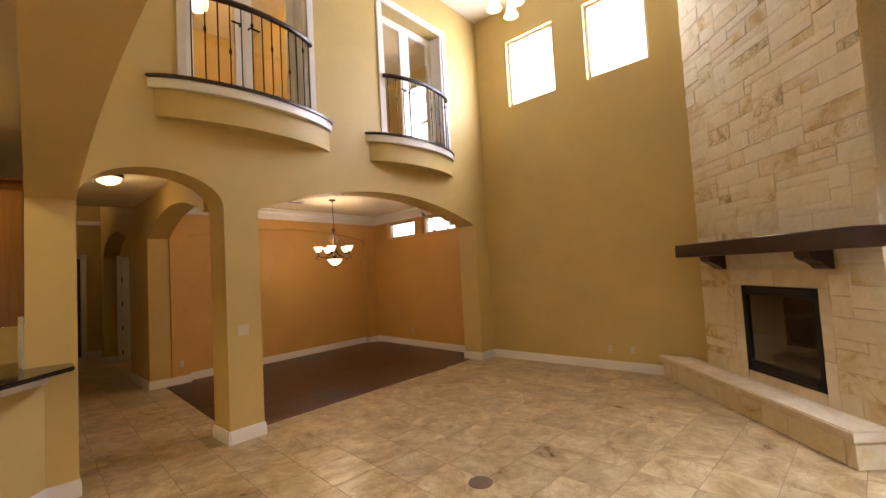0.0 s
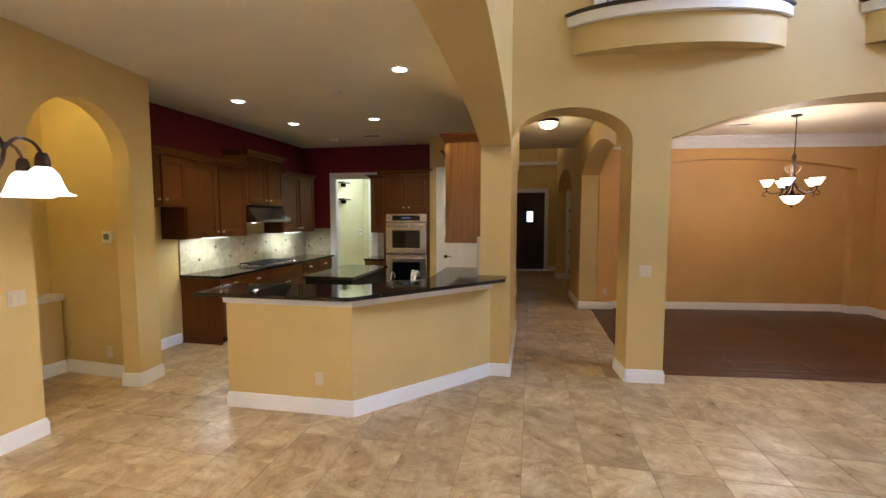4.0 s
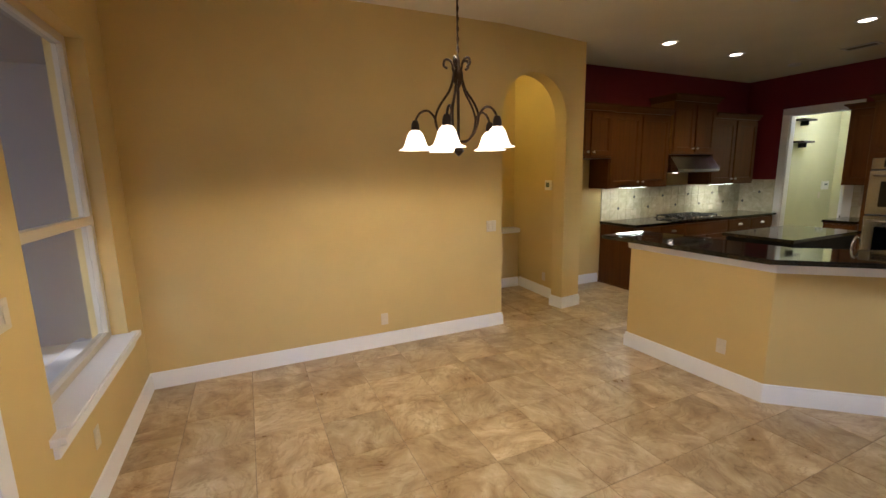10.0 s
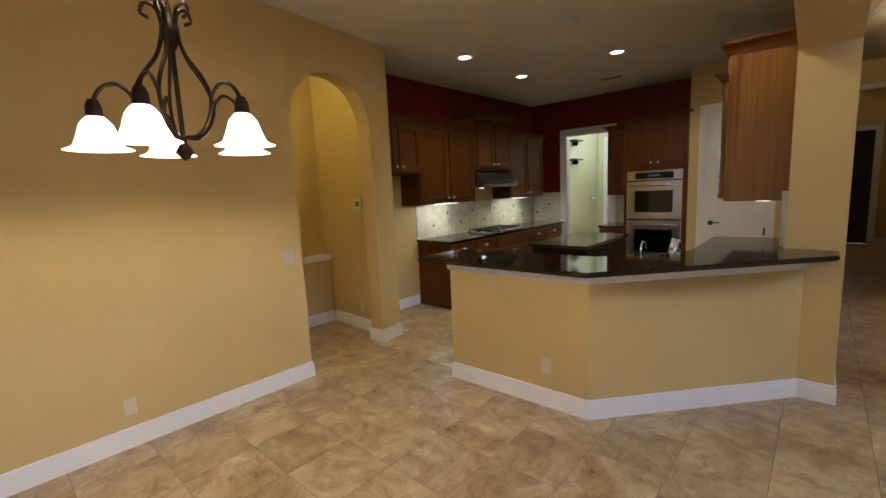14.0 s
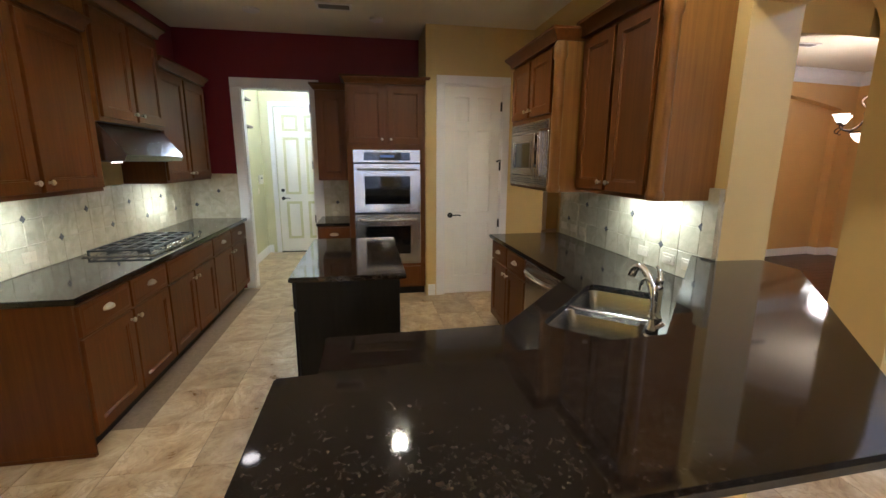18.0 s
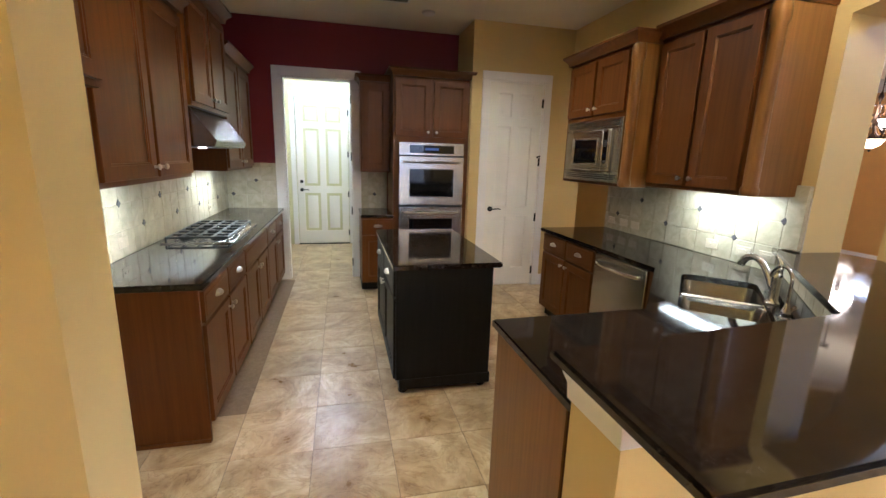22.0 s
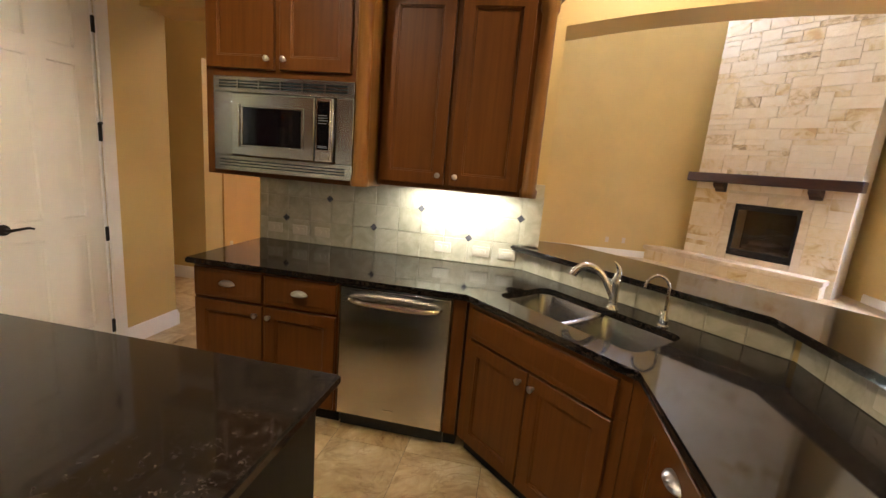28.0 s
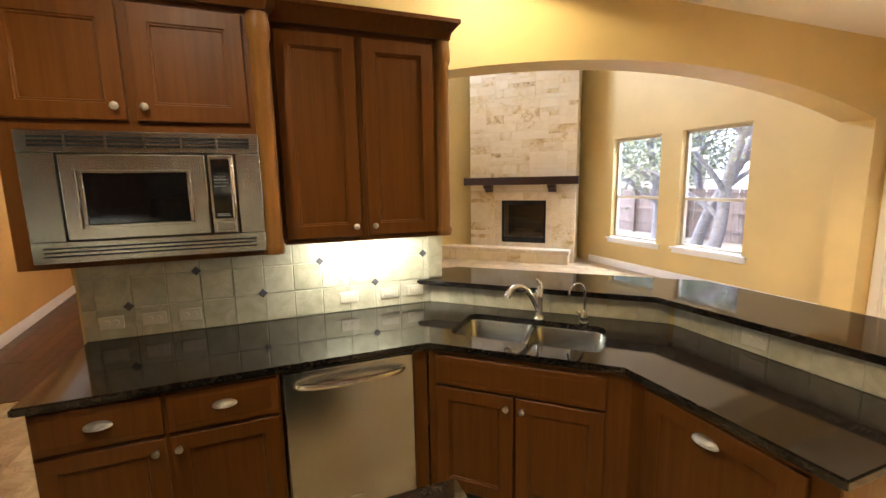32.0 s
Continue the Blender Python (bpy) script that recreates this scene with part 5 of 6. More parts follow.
part("core", prism([(1.641, 0.016), (FW - 0.01, 0.016), (FW - 0.01, 0.60), (1.641, 0.56)], 0.5, 1.225), MORTAR, fp)
part("firebrick_back", prism([(0.775, 0.40), (1.64, 0.40), (1.64, 0.46), (0.775, 0.46)], 0.5, 1.225), mottled("dark firebrick", [(0.3, (0.05, 0.04, 0.032)), (0.7, (0.16, 0.13, 0.10))], 8, 0.9, bump=0.4), fp, "dark firebrick panel")


def stone(w, h, d, rng, rough=0.002):
    """A roughly dressed block, w by h, its face at y = 0."""
    nx, nz = (3 if w > 0.25 else 2), (2 if h < 0.2 else 3)
    vs, fs = [], []
    for j in range(nz + 1):
        for i in range(nx + 1):
            rim = i in (0, nx) or j in (0, nz)
            vs.append((w * i / nx + rng.uniform(-1, 1) * 0.002, (0.005 if rim else -rng.uniform(0.0, rough)), h * j / nz + rng.uniform(-1, 1) * 0.002))
    k = nx + 1
    for j in range(nz):
        for i in range(nx):
            a = j * k + i
            fs.append((a, a + 1, a + k + 1, a + k))
    rim = [i for i in range(k)] + [j * k + nx for j in range(1, nz + 1)] + [nz * k + i for i in range(nx - 1, -1, -1)] + [j * k for j in range(nz - 1, 0, -1)]
    b0 = len(vs)
    for r in rim:
        vs.append((vs[r][0], d, vs[r][2]))
    n = len(rim)
    for t in range(n):
        fs.append((rim[(t + 1) % n], rim[t], b0 + t, b0 + (t + 1) % n))
    me = bpy.data.meshes.new("stone")
    me.from_pydata(vs, [], fs)
    return soft(me, 60)


def lay_stone(u, v, w, h, rng, proud=0.0, mat=None, gap=0.0025, d=0.03, name="stone"):
    me = stone(w - 2 * gap, h - 2 * gap, d, rng)
    me.materials.append(mat or STONE)
    ob = new(name, me)
    ob.parent = fp
    ob.matrix_basis = Matrix.Translation((u + gap, -proud, v + gap))
    return ob


rng = random.Random(11)
UX, UZ = FW / 24, 0.088
cols, rows = 24, int((HG - 0.29) / UZ)
taken = [[False] * cols for _ in range(rows)]
for j in range(rows):
    for i in range(cols):
        z, x = 0.29 + (j + 0.5) * UZ, (i + 0.5) * UX
        if 0.60 < x < 1.80 and z < 1.50:
            taken[j][i] = True
for j in range(rows):
    for i in range(cols):
        if taken[j][i]:
            continue
        w, h = rng.choice([2, 3, 4, 4, 5, 6, 7]), rng.choice([1, 1, 2, 2, 2])
        while w > 1 and (i + w > cols or any(taken[j][i + k] for k in range(w))):
            w -= 1
        while h > 1 and (j + h > rows or any(taken[j + m][i + k] for m in range(h) for k in range(w))):
            h -= 1
        if i + w == cols - 1 and not taken[j][cols - 1]:
            if all(not taken[j + m][cols - 1] for m in range(h)):
                w += 1
        for m in range(h):
            for k in range(w):
                taken[j + m][i + k] = True
        lay_stone(i * UX, 0.29 + j * UZ, w * UX, h * UZ, rng, rng.uniform(0.0, 0.008), ROUGHSTONE if rng.random() < 0.13 else STONE)
# smooth blocks round the firebox
x0, x1 = 0.57, 1.805
for u, v, w, h in ((x0, 0.29, 0.16, 0.50), (x0, 0.79, 0.16, 0.52), (1.685, 0.29, 0.12, 0.40), (1.685, 0.69, 0.12, 0.62), (x0, 1.31, 0.62, 0.165), (x0 + 0.62, 1.31, x1 - x0 - 0.62, 0.165)):
    lay_stone(u, v, w, h, rng, 0.004, HEARTHSTONE, 0.004)
lay_stone(0.73, 0.29, 0.955, 0.112, rng, 0.0, HEARTHSTONE, 0.004)
fb = part("firebox", boxes((0.73, 0.775, -0.005, 0.05, 0.40, 1.305), (1.64, 1.685, -0.005, 0.05, 0.40, 1.305), (0.775, 1.64, -0.005, 0.05, 1.225, 1.305), (0.775, 1.64, -0.005, 0.05, 0.40, 0.50)), IRON, fp, "black metal firebox frame")
for k in range(3):
    part("louvre", boxes((0.80, 1.615, -0.012, -0.0055, 0.42 + k * 0.025, 0.432 + k * 0.025)), BLACK, fb)
    part("louvre", boxes((0.80, 1.615, -0.012, -0.0055, 1.24 + k * 0.018, 1.25 + k * 0.018)), BLACK, fb)
part("fire_glass", boxes((0.776, 1.639, 0.010, 0.015, 0.501, 1.224)), glass_of("smoked firebox glass", (0.55, 0.50, 0.45)), fp, "smoked glass front").visible_shadow = False
LOG = mottled("grey ceramic logs", [(0.3, (0.10, 0.07, 0.05)), (0.7, (0.34, 0.27, 0.20))], 12, 0.9, bump=0.6)
for q in ([(0.86, 0.27, 0.55), (1.2, 0.30, 0.57), (1.55, 0.26, 0.55)], [(0.92, 0.16, 0.54), (1.22, 0.14, 0.55), (1.50, 0.18, 0.54)], [(0.98, 0.26, 0.64), (1.2, 0.20, 0.66), (1.46, 0.24, 0.68)]):
    part("gas_log", tube(q, [0.04, 0.048, 0.036], 9), LOG, fp, "grey ceramic log")
part("door_rail", boxes((0.775, 1.64, 0.002, 0.009, 0.50, 0.52), (0.775, 1.64, 0.002, 0.009, 1.205, 1.225), (0.775, 0.79, 0.002, 0.009, 0.52, 1.205)), BLACK, fb)
# hearth: low blocks under a thick cap
cap = [(-0.66, -0.30), (2.22, -0.30), (2.22, 0.045), (-0.40, 0.045)]
part("hearth_cap", prism(cap, 0.205, 0.295, 0.012), HEARTHSTONE, fp, "thick pale limestone hearth slab")
part("hearth_core", prism([(-0.6, -0.24), (2.16, -0.24), (2.16, 0.05), (-0.40, 0.05)], 0, 0.204), MORTAR, fp)
u = -0.62
while u < 2.15:
    w = min(rng.uniform(0.30, 0.62), 2.19 - u)
    lay_stone(u, 0.0, w, 0.203, rng, 0.265, STONE, 0.005, 0.02, "hearth_stone")
    u += w
part("hearth_end", boxes((2.162, 2.19, -0.262, 0.6, 0.0, 0.203), bev=0.006), STONE, fp)
part("hearth_cap_end", prism([(2.0, 0.046), (2.22, 0.046), (2.22, 0.66), (2.0, 0.66)], 0.205, 0.295, 0.012), HEARTHSTONE, fp)
# mantel shelf
mt = own(thing("mantel_shelf", FP @ Matrix.Translation((0, 0, 1.64)), "dark-stained heavy wooden mantel shelf on two corbels", "mantel"))
part("beam", boxes((-0.06, 2.36, -0.27, -0.022, 0.0, 0.16), bev=0.008), DARKWOOD, mt)
for u in (0.38, 1.74):
    bm = upright((u, -0.021), (u, -0.23), 0.16, [(0.0, -0.16), (0.04, -0.155), (0.075, -0.12), (0.11, -0.095), (0.16, -0.075), (0.19, -0.05), (0.20, -0.001), (0.0, -0.001)])
    part("corbel", bm, DARKWOOD, mt, "carved dark wooden corbel")


def arc_plan(w, b, inset=0.0, n=24):
    """A shallow bow from (inset, 0) to (w - inset, 0), b deep towards -y."""
    return [(inset + (w - 2 * inset) * i / n, -b * (1 - (2 * i / n - 1) ** 2) ** 0.75) for i in range(n + 1)]


RZ = math.degrees(math.atan2(N1[1] - N0[1], N1[0] - N0[0]))


def balcony(s0, s1, d0, d1, group):
    o = along(N0, N1, s0)
    w = s1 - s0
    b = own(thing("balcony", pose(*o, 3.15, 0, 0, RZ), "bowed tan balcony with a white ledge and black iron railing", "balcony", group))
    lay = lambda bow, ins, z0, z1, bev=0.0: prism([(x, y) for x, y in arc_plan(w, bow, ins)] + [(w - ins, 0.0 + 0.001), (ins, 0.001)][:0] , z0, z1, bev)
    part("body", lay(0.23, 0.07, 0.10, 0.37), TAN, b)
    part("ledge", lay(0.29, 0.02, 0.37, 0.465, 0.006), WHITE, b, "white moulded ledge")
    part("cap", lay(0.305, 0.0, 0.466, 0.50, 0.006), DARKWOOD, b, "dark wooden cap")
    r0, r1 = d0 - s0 - 0.03, d1 - s0 + 0.03
    line = [(r0 + (r1 - r0) * i / 28, -0.19 * (1 - (2 * i / 28 - 1) ** 2) ** 0.75 - 0.02) for i in range(29)]
    prof = bmesh.new()
    tube([(x, y, 1.42) for x, y in line], 0.032, 8, prof)
    part("handrail", prof, DARKWOOD, b, "dark wooden handrail")
    part("bottom_rail", tube([(x, y, 0.53) for x, y in line], 0.008, 6), IRON, b)
    n = 13
    for k in range(n):
        t = 28 * (k + 0.5) / n
        i = int(t)
        x = line[i][0] + (line[i + 1][0] - line[i][0]) * (t - i)
        y = line[i][1] + (line[i + 1][1] - line[i][1]) * (t - i)
        prof = [(0.007, 0.50), (0.007, 0.85 + 0.18 * (k % 3)), (0.018, 0.89 + 0.18 * (k % 3)), (0.007, 0.93 + 0.18 * (k % 3)), (0.007, 1.40)] if k % 2 else [(0.007, 0.50), (0.007, 1.40)]
        part("baluster", lathe(prof, 6, at=(x, y, 0)), IRON, b)
    # french doors behind the railing
    dr = own(thing("balcony_door", pose(*along(N0, N1, d0 + 0.04), 3.62, 0, 0, RZ), "white glazed double doors behind a balcony railing", "door", group="balcony doors"))
    W, Hh = d1 - d0 - 0.08, 2.10
    for r in ((-0.13, -0.041, 0.0, Hh), (W + 0.041, W + 0.13, 0.0, Hh), (-0.13, W + 0.13, Hh + 0.001, Hh + 0.11)):
        part("casing", boxes((r[0], r[1], -0.022, -0.001, r[2], r[3]), bev=0.004), WHITE, dr)
    part("jamb", boxes((-0.039, 0.0, 0.002, 0.37, 0, Hh - 0.002), (W, W + 0.039, 0.002, 0.37, 0, Hh - 0.002)), WHITE, dr)
    for a, c in ((0.004, W / 2 - 0.003), (W / 2 + 0.003, W - 0.004)):
        lf = part("door_leaf", boxes((a, a + 0.10, 0.22, 0.26, 0.01, Hh - 0.01), (c - 0.10, c, 0.22, 0.26, 0.01, Hh - 0.01), (a + 0.10, c - 0.10, 0.22, 0.26, 0.01, 0.22), (a + 0.10, c - 0.10, 0.22, 0.26, Hh - 0.13, Hh - 0.01)), DOORWHITE, dr)
        g = part("pane", boxes((a + 0.10, c - 0.10, 0.237, 0.243, 0.22, Hh - 0.13)), GLASS, lf)
        g.visible_shadow = False
    for sgn in (-1, 1):
        part("door_handle", tube([(W / 2 + sgn * 0.05, 0.215, 0.98), (W / 2 + sgn * 0.05, 0.17, 0.98), (W / 2 + sgn * 0.16, 0.165, 0.975)], 0.012), IRON, dr, "dark lever handle")
    return b


balcony(0.50, 2.58, 0.86, 2.24, "balconies")
balcony(3.10, 5.08, 3.50, 4.90, "balconies")
# ceiling light on a rod, high in the great room
cl = thing("ceiling_light", (3.09, -2.36, 4.2), "bronze hanging light with small frosted shades", "ceiling light")
part("rod", tube([(3.09, -2.36, HG), (3.09, -2.36, 4.62)], 0.012), BRONZE, cl)
part("canopy", lathe([(0, 0), (0.07, -0.0), (0.06, -0.05), (0.015, -0.07), (0, -0.07)], 16, at=(3.09, -2.36, HG - 0.001)), BRONZE, cl)
part("hub", lathe([(0, 0), (0.10, 0.02), (0.13, 0.08), (0.12, 0.18), (0.05, 0.24), (0, 0.25)], 20, at=(3.09, -2.36, 4.38)), BRONZE, cl)
for k in range(3):
    a = radians(20 + 120 * k)
    x, y = 3.09 + 0.13 * math.cos(a), -2.36 + 0.13 * math.sin(a)
    part("shade", lathe([(0.02, 0.16), (0.035, 0.13), (0.05, 0.05), (0.075, 0.0), (0.07, 0.003), (0.045, 0.055), (0.03, 0.125)], 16, at=(x, y, 4.17)), SHADEGLOW, cl, "lit frosted glass shade")
# floor outlet cover
single("floor_outlet", lathe([(0, 0), (0.095, 0), (0.093, 0.005), (0.06, 0.007), (0, 0.006)], 28, at=(2.2, -2.45, 0.0)), OUTLETBRONZE, "round bronze floor outlet cover on the tiles", "floor outlet")


# ---- light fittings ----
def bell(bm, at, r=0.088, h=0.118, up=False):
    s = 1 if up else -1
    pr = [(0.022, 0.0), (0.032, 0.012), (0.042, 0.03), (0.052, 0.07), (0.064, 0.105), (r, h), (r - 0.004, h - 0.001), (0.058, 0.10), (0.046, 0.07), (0.036, 0.03), (0.026, 0.016), (0.0, 0.012)]
    return lathe([(a * r / 0.082, s * z * h / 0.135) for a, z in pr], 20, bm, at)


nc = thing("nook_chandelier", (*NOOK, 2.0), "bronze five-light chandelier with lit bell shades", "chandelier")
cx, cy = NOOK
part("chain", tube([(cx + 0.004 * (i % 2), cy, H - 0.02 - i * (H - 2.22) / 34) for i in range(35)], [0.004 + 0.004 * (i % 2) for i in range(35)], 6), BRONZE, nc)
part("canopy", lathe([(0, 0), (0.065, 0), (0.06, -0.02), (0.02, -0.035), (0, -0.036)], 20, at=(cx, cy, H - 0.001)), BRONZE, nc)
part("column", lathe([(0, 0.0), (0.012, 0.01), (0.03, 0.03), (0.012, 0.06), (0.008, 0.10), (0.008, 0.36), (0.03, 0.40), (0.028, 0.44), (0.012, 0.46), (0.012, 0.50), (0, 0.51)], 12, at=(cx, cy, 1.72)), BRONZE, nc)
for k in range(5):
    a = radians(31 + 72 * k)
    P = lambda r, z: (cx + r * math.cos(a), cy + r * math.sin(a), z)
    part("cage_bar", tube([P(0.015, 1.80), P(0.06, 1.805), P(0.105, 1.85), P(0.125, 1.92), P(0.10, 1.99), P(0.05, 2.06), P(0.028, 2.12), P(0.022, 2.17), P(0.035, 2.215), P(0.065, 2.225), P(0.075, 2.195), P(0.055, 2.18)], 0.0065, 6), BRONZE, nc)
    part("arm", tube([P(0.118, 1.88), P(0.13, 1.93), P(0.165, 1.965), P(0.205, 1.955), P(0.23, 1.92), P(0.235, 1.885)], 0.0065, 6), BRONZE, nc)
    part("socket", lathe([(0, 0.05), (0.014, 0.05), (0.022, 0.03), (0.024, 0.0), (0.02, -0.01), (0, -0.01)], 12, at=P(0.235, 1.865)), BRONZE, nc)
    part("shade", bell(None, P(0.235, 1.862)), SHADEGLOW, nc, "lit frosted glass bell shade")
dc = thing("dining_chandelier", (*DINE, 2.1), "bronze five-arm chandelier with upturned lit glass shades", "chandelier")
cx, cy = DINE[0] + 0.04, DINE[1]
part("chain", tube([(cx + 0.004 * (i % 2), cy, H - 0.02 - i * (H - 2.58) / 30) for i in range(31)], [0.004 + 0.004 * (i % 2) for i in range(31)], 6), BRONZE, dc)
part("canopy", lathe([(0, 0), (0.065, 0), (0.06, -0.02), (0.02, -0.035), (0, -0.036)], 20, at=(cx, cy, H - 0.001)), BRONZE, dc)
part("column", lathe([(0, 0.0), (0.03, 0.0), (0.035, 0.03), (0.012, 0.08), (0.03, 0.16), (0.045, 0.22), (0.02, 0.30), (0.012, 0.45), (0.03, 0.52), (0.01, 0.58), (0, 0.60)], 14, at=(cx, cy, 1.98)), BRONZE, dc)
part("bowl", lathe([(0, -0.12), (0.035, -0.115), (0.085, -0.085), (0.122, -0.03), (0.135, 0.0), (0.126, 0.0), (0.078, -0.075), (0, -0.108)], 24, at=(cx, cy, 1.97)), BOWLGLOW, dc, "lit alabaster glass bowl")
part("rim", lathe([(0.134, 0.0), (0.148, 0.0), (0.148, 0.02), (0.134, 0.02), (0.134, 0.0)], 24, at=(cx, cy, 1.968)), BRONZE, dc)
part("finial", lathe([(0, -0.04), (0.012, -0.03), (0.016, -0.015), (0.008, 0.0), (0, 0.0)], 10, at=(cx, cy, 1.845)), BRONZE, dc)
for k in range(5):
    a = radians(15 + 72 * k)
    P = lambda r, z: (cx + r * math.cos(a), cy + r * math.sin(a), z)
    part("arm", tube([P(0.03, 2.14), P(0.08, 2.06), P(0.16, 2.01), P(0.23, 2.01), P(0.275, 2.035), P(0.285, 2.08)], 0.008, 6), BRONZE, dc)
    part("scroll", tube([P(0.275, 2.035), P(0.31, 2.02), P(0.325, 1.99), P(0.305, 1.965), P(0.285, 1.98)], 0.006, 6), BRONZE, dc)
    part("top_scroll", tube([P(0.03, 2.26), P(0.07, 2.30), P(0.095, 2.35), P(0.06, 2.39), P(0.03, 2.40)], 0.006, 6), BRONZE, dc)
    part("cup", lathe([(0, 0), (0.026, 0.0), (0.03, 0.018), (0.02, 0.026), (0, 0.026)], 12, at=P(0.285, 2.075)), BRONZE, dc)
    part("shade", lathe([(0.0, 0.004), (0.028, 0.0), (0.048, 0.025), (0.062, 0.06), (0.086, 0.095), (0.082, 0.096), (0.058, 0.062), (0.040, 0.025), (0.0, 0.012)], 18, at=P(0.285, 2.10)), SHADEGLOW, dc, "lit frosted glass shade")
hl = thing("hall_ceiling_light", (*HALL, 2.95), "bronze flush ceiling light with a lit glass bowl", "ceiling light")
part("pan", lathe([(0, 0), (0.15, 0), (0.155, -0.02), (0.14, -0.04), (0, -0.04)], 24, at=(*HALL, H - 0.001)), BRONZE, hl)
part("bowl", lathe([(0, -0.09), (0.06, -0.082), (0.115, -0.05), (0.135, 0.0), (0, 0.0)], 24, at=(*HALL, H - 0.042)), BOWLGLOW, hl, "lit glass bowl")
part("finial", lathe([(0, -0.03), (0.012, -0.02), (0.008, 0.0), (0, 0.0)], 10, at=(*HALL, H - 0.132)), BRONZE, hl)
for x, y in CANS:
    dl = thing("downlight", (x, y, H), "white recessed ceiling downlight, switched on", "downlight", "kitchen downlights")
    part("trim_ring", lathe([(0.068, 0.0), (0.10, 0.0), (0.098, -0.006), (0.075, -0.010), (0.068, -0.004), (0.068, 0.0)], 24, at=(x, y, H - 0.0005)), WHITEPLASTIC, dl)
    part("lens", lathe([(0, 0), (0.0675, 0), (0.05, -0.006), (0, -0.008)], 20, at=(x, y, H - 0.001)), CANGLOW, dl, "lit lens")
for x, y, r in ((-1.94, -0.01, 0.06), (-3.30, 2.71, 0.08), (-2.08, 2.78, 0.07)):
    single("smoke_detector", lathe([(0, 0), (r, 0), (r * 0.97, -0.02), (r * 0.6, -0.03), (0, -0.03)], 20, at=(x, y, H - 0.001)), WHITEPLASTIC, "round white ceiling detector", "smoke detector")
vt = thing("ceiling_vent", (-2.49, 2.48, H), "white rectangular ceiling air vent with slats", "air vent")
part("frame", boxes((-2.66, -2.32, 2.39, 2.415, H - 0.012, H - 0.001), (-2.66, -2.32, 2.545, 2.57, H - 0.012, H - 0.001), (-2.66, -2.635, 2.415, 2.545, H - 0.012, H - 0.001), (-2.345, -2.32, 2.415, 2.545, H - 0.012, H - 0.001)), WHITEPLASTIC, vt)
part("backing", boxes((-2.635, -2.345, 2.415, 2.545, H - 0.004, H - 0.001)), BLACK, vt)
for k in range(7):
    part("slat", boxes((-2.635, -2.345, 2.422 + k * 0.018, 2.430 + k * 0.018, H - 0.010, H - 0.005)), plain("grey vent slats", (0.22, 0.20, 0.17), 0.6) if k == 0 else bpy.data.materials["grey vent slats"], vt)
dv = thing("ceiling_vent", (3.25, 2.75, H), "white rectangular dining room ceiling air vent", "air vent")
part("frame", boxes((3.10, 3.40, 2.67, 2.69, H - 0.012, H - 0.001), (3.10, 3.40, 2.81, 2.83, H - 0.012, H - 0.001), (3.10, 3.12, 2.69, 2.81, H - 0.012, H - 0.001), (3.38, 3.40, 2.69, 2.81, H - 0.012, H - 0.001)), WHITEPLASTIC, dv)
part("backing", boxes((3.12, 3.38, 2.69, 2.81, H - 0.004, H - 0.001)), BLACK, dv)
for k in range(6):
    part("slat", boxes((3.12, 3.38, 2.697 + k * 0.019, 2.705 + k * 0.019, H - 0.010, H - 0.005)), bpy.data.materials["grey vent slats"], dv)
for p0, p1, z in (((-4.10, 0.36), (-4.10, 0.84), 1.398), ((-4.10, 2.32), (-4.10, 2.80), 1.398), ((-0.47, 0.10), (-0.47, 0.76), 1.398)):
    sl = thing("under_cabinet_light", ((p0[0] + p1[0]) / 2, (p0[1] + p1[1]) / 2, z), "slim white lit strip light under a wall cabinet", "strip light", "under-cabinet lights")
    part("housing", boxes((p0[0] - 0.05, p0[0] + 0.05, p0[1], p1[1], z - 0.002, z + 0.001)), WHITEPLASTIC, sl)
    part("lens", boxes((p0[0] - 0.045, p0[0] + 0.045, p0[1] + 0.01, p1[1] - 0.01, z - 0.005, z - 0.0025)), STRIPGLOW, sl, "lit lens")


# ---- plates, thermostat, alarm panel ----
def plate(at, kind="outlet", gangs=1, mat=None, group="wall outlets"):
    w = 0.07 + 0.046 * (gangs - 1)
    lab = {"outlet": "ivory wall outlet on a plain plate", "switch": "ivory rocker switch on a plain plate", "blank": "plain ivory cover plate"}[kind]
    r = own(thing("wall_" + ("switch" if kind == "switch" else "outlet" if kind == "outlet" else "plate"), at, lab, "switch" if kind == "switch" else "outlet" if kind == "outlet" else "cover plate", group))
    part("cover", boxes((-w / 2, w / 2, -0.006, 0.0, -0.057, 0.057), bev=0.003), mat or PLATE, r)
    for k in range(gangs if kind != "blank" else 0):
        x = (k - (gangs - 1) / 2) * 0.046
        if kind == "switch":
            part("rocker", boxes((x - 0.016, x + 0.016, -0.011, -0.006, -0.033, 0.033), bev=0.002), mat or PLATE, r)
        else:
            for z in (-0.02, 0.02):
                part("socket", turned_out([(0, 0), (0.016, 0), (0.015, 0.003), (0, 0.003)], x, -0.006, z, 12), mat or PLATE, r)
    return r


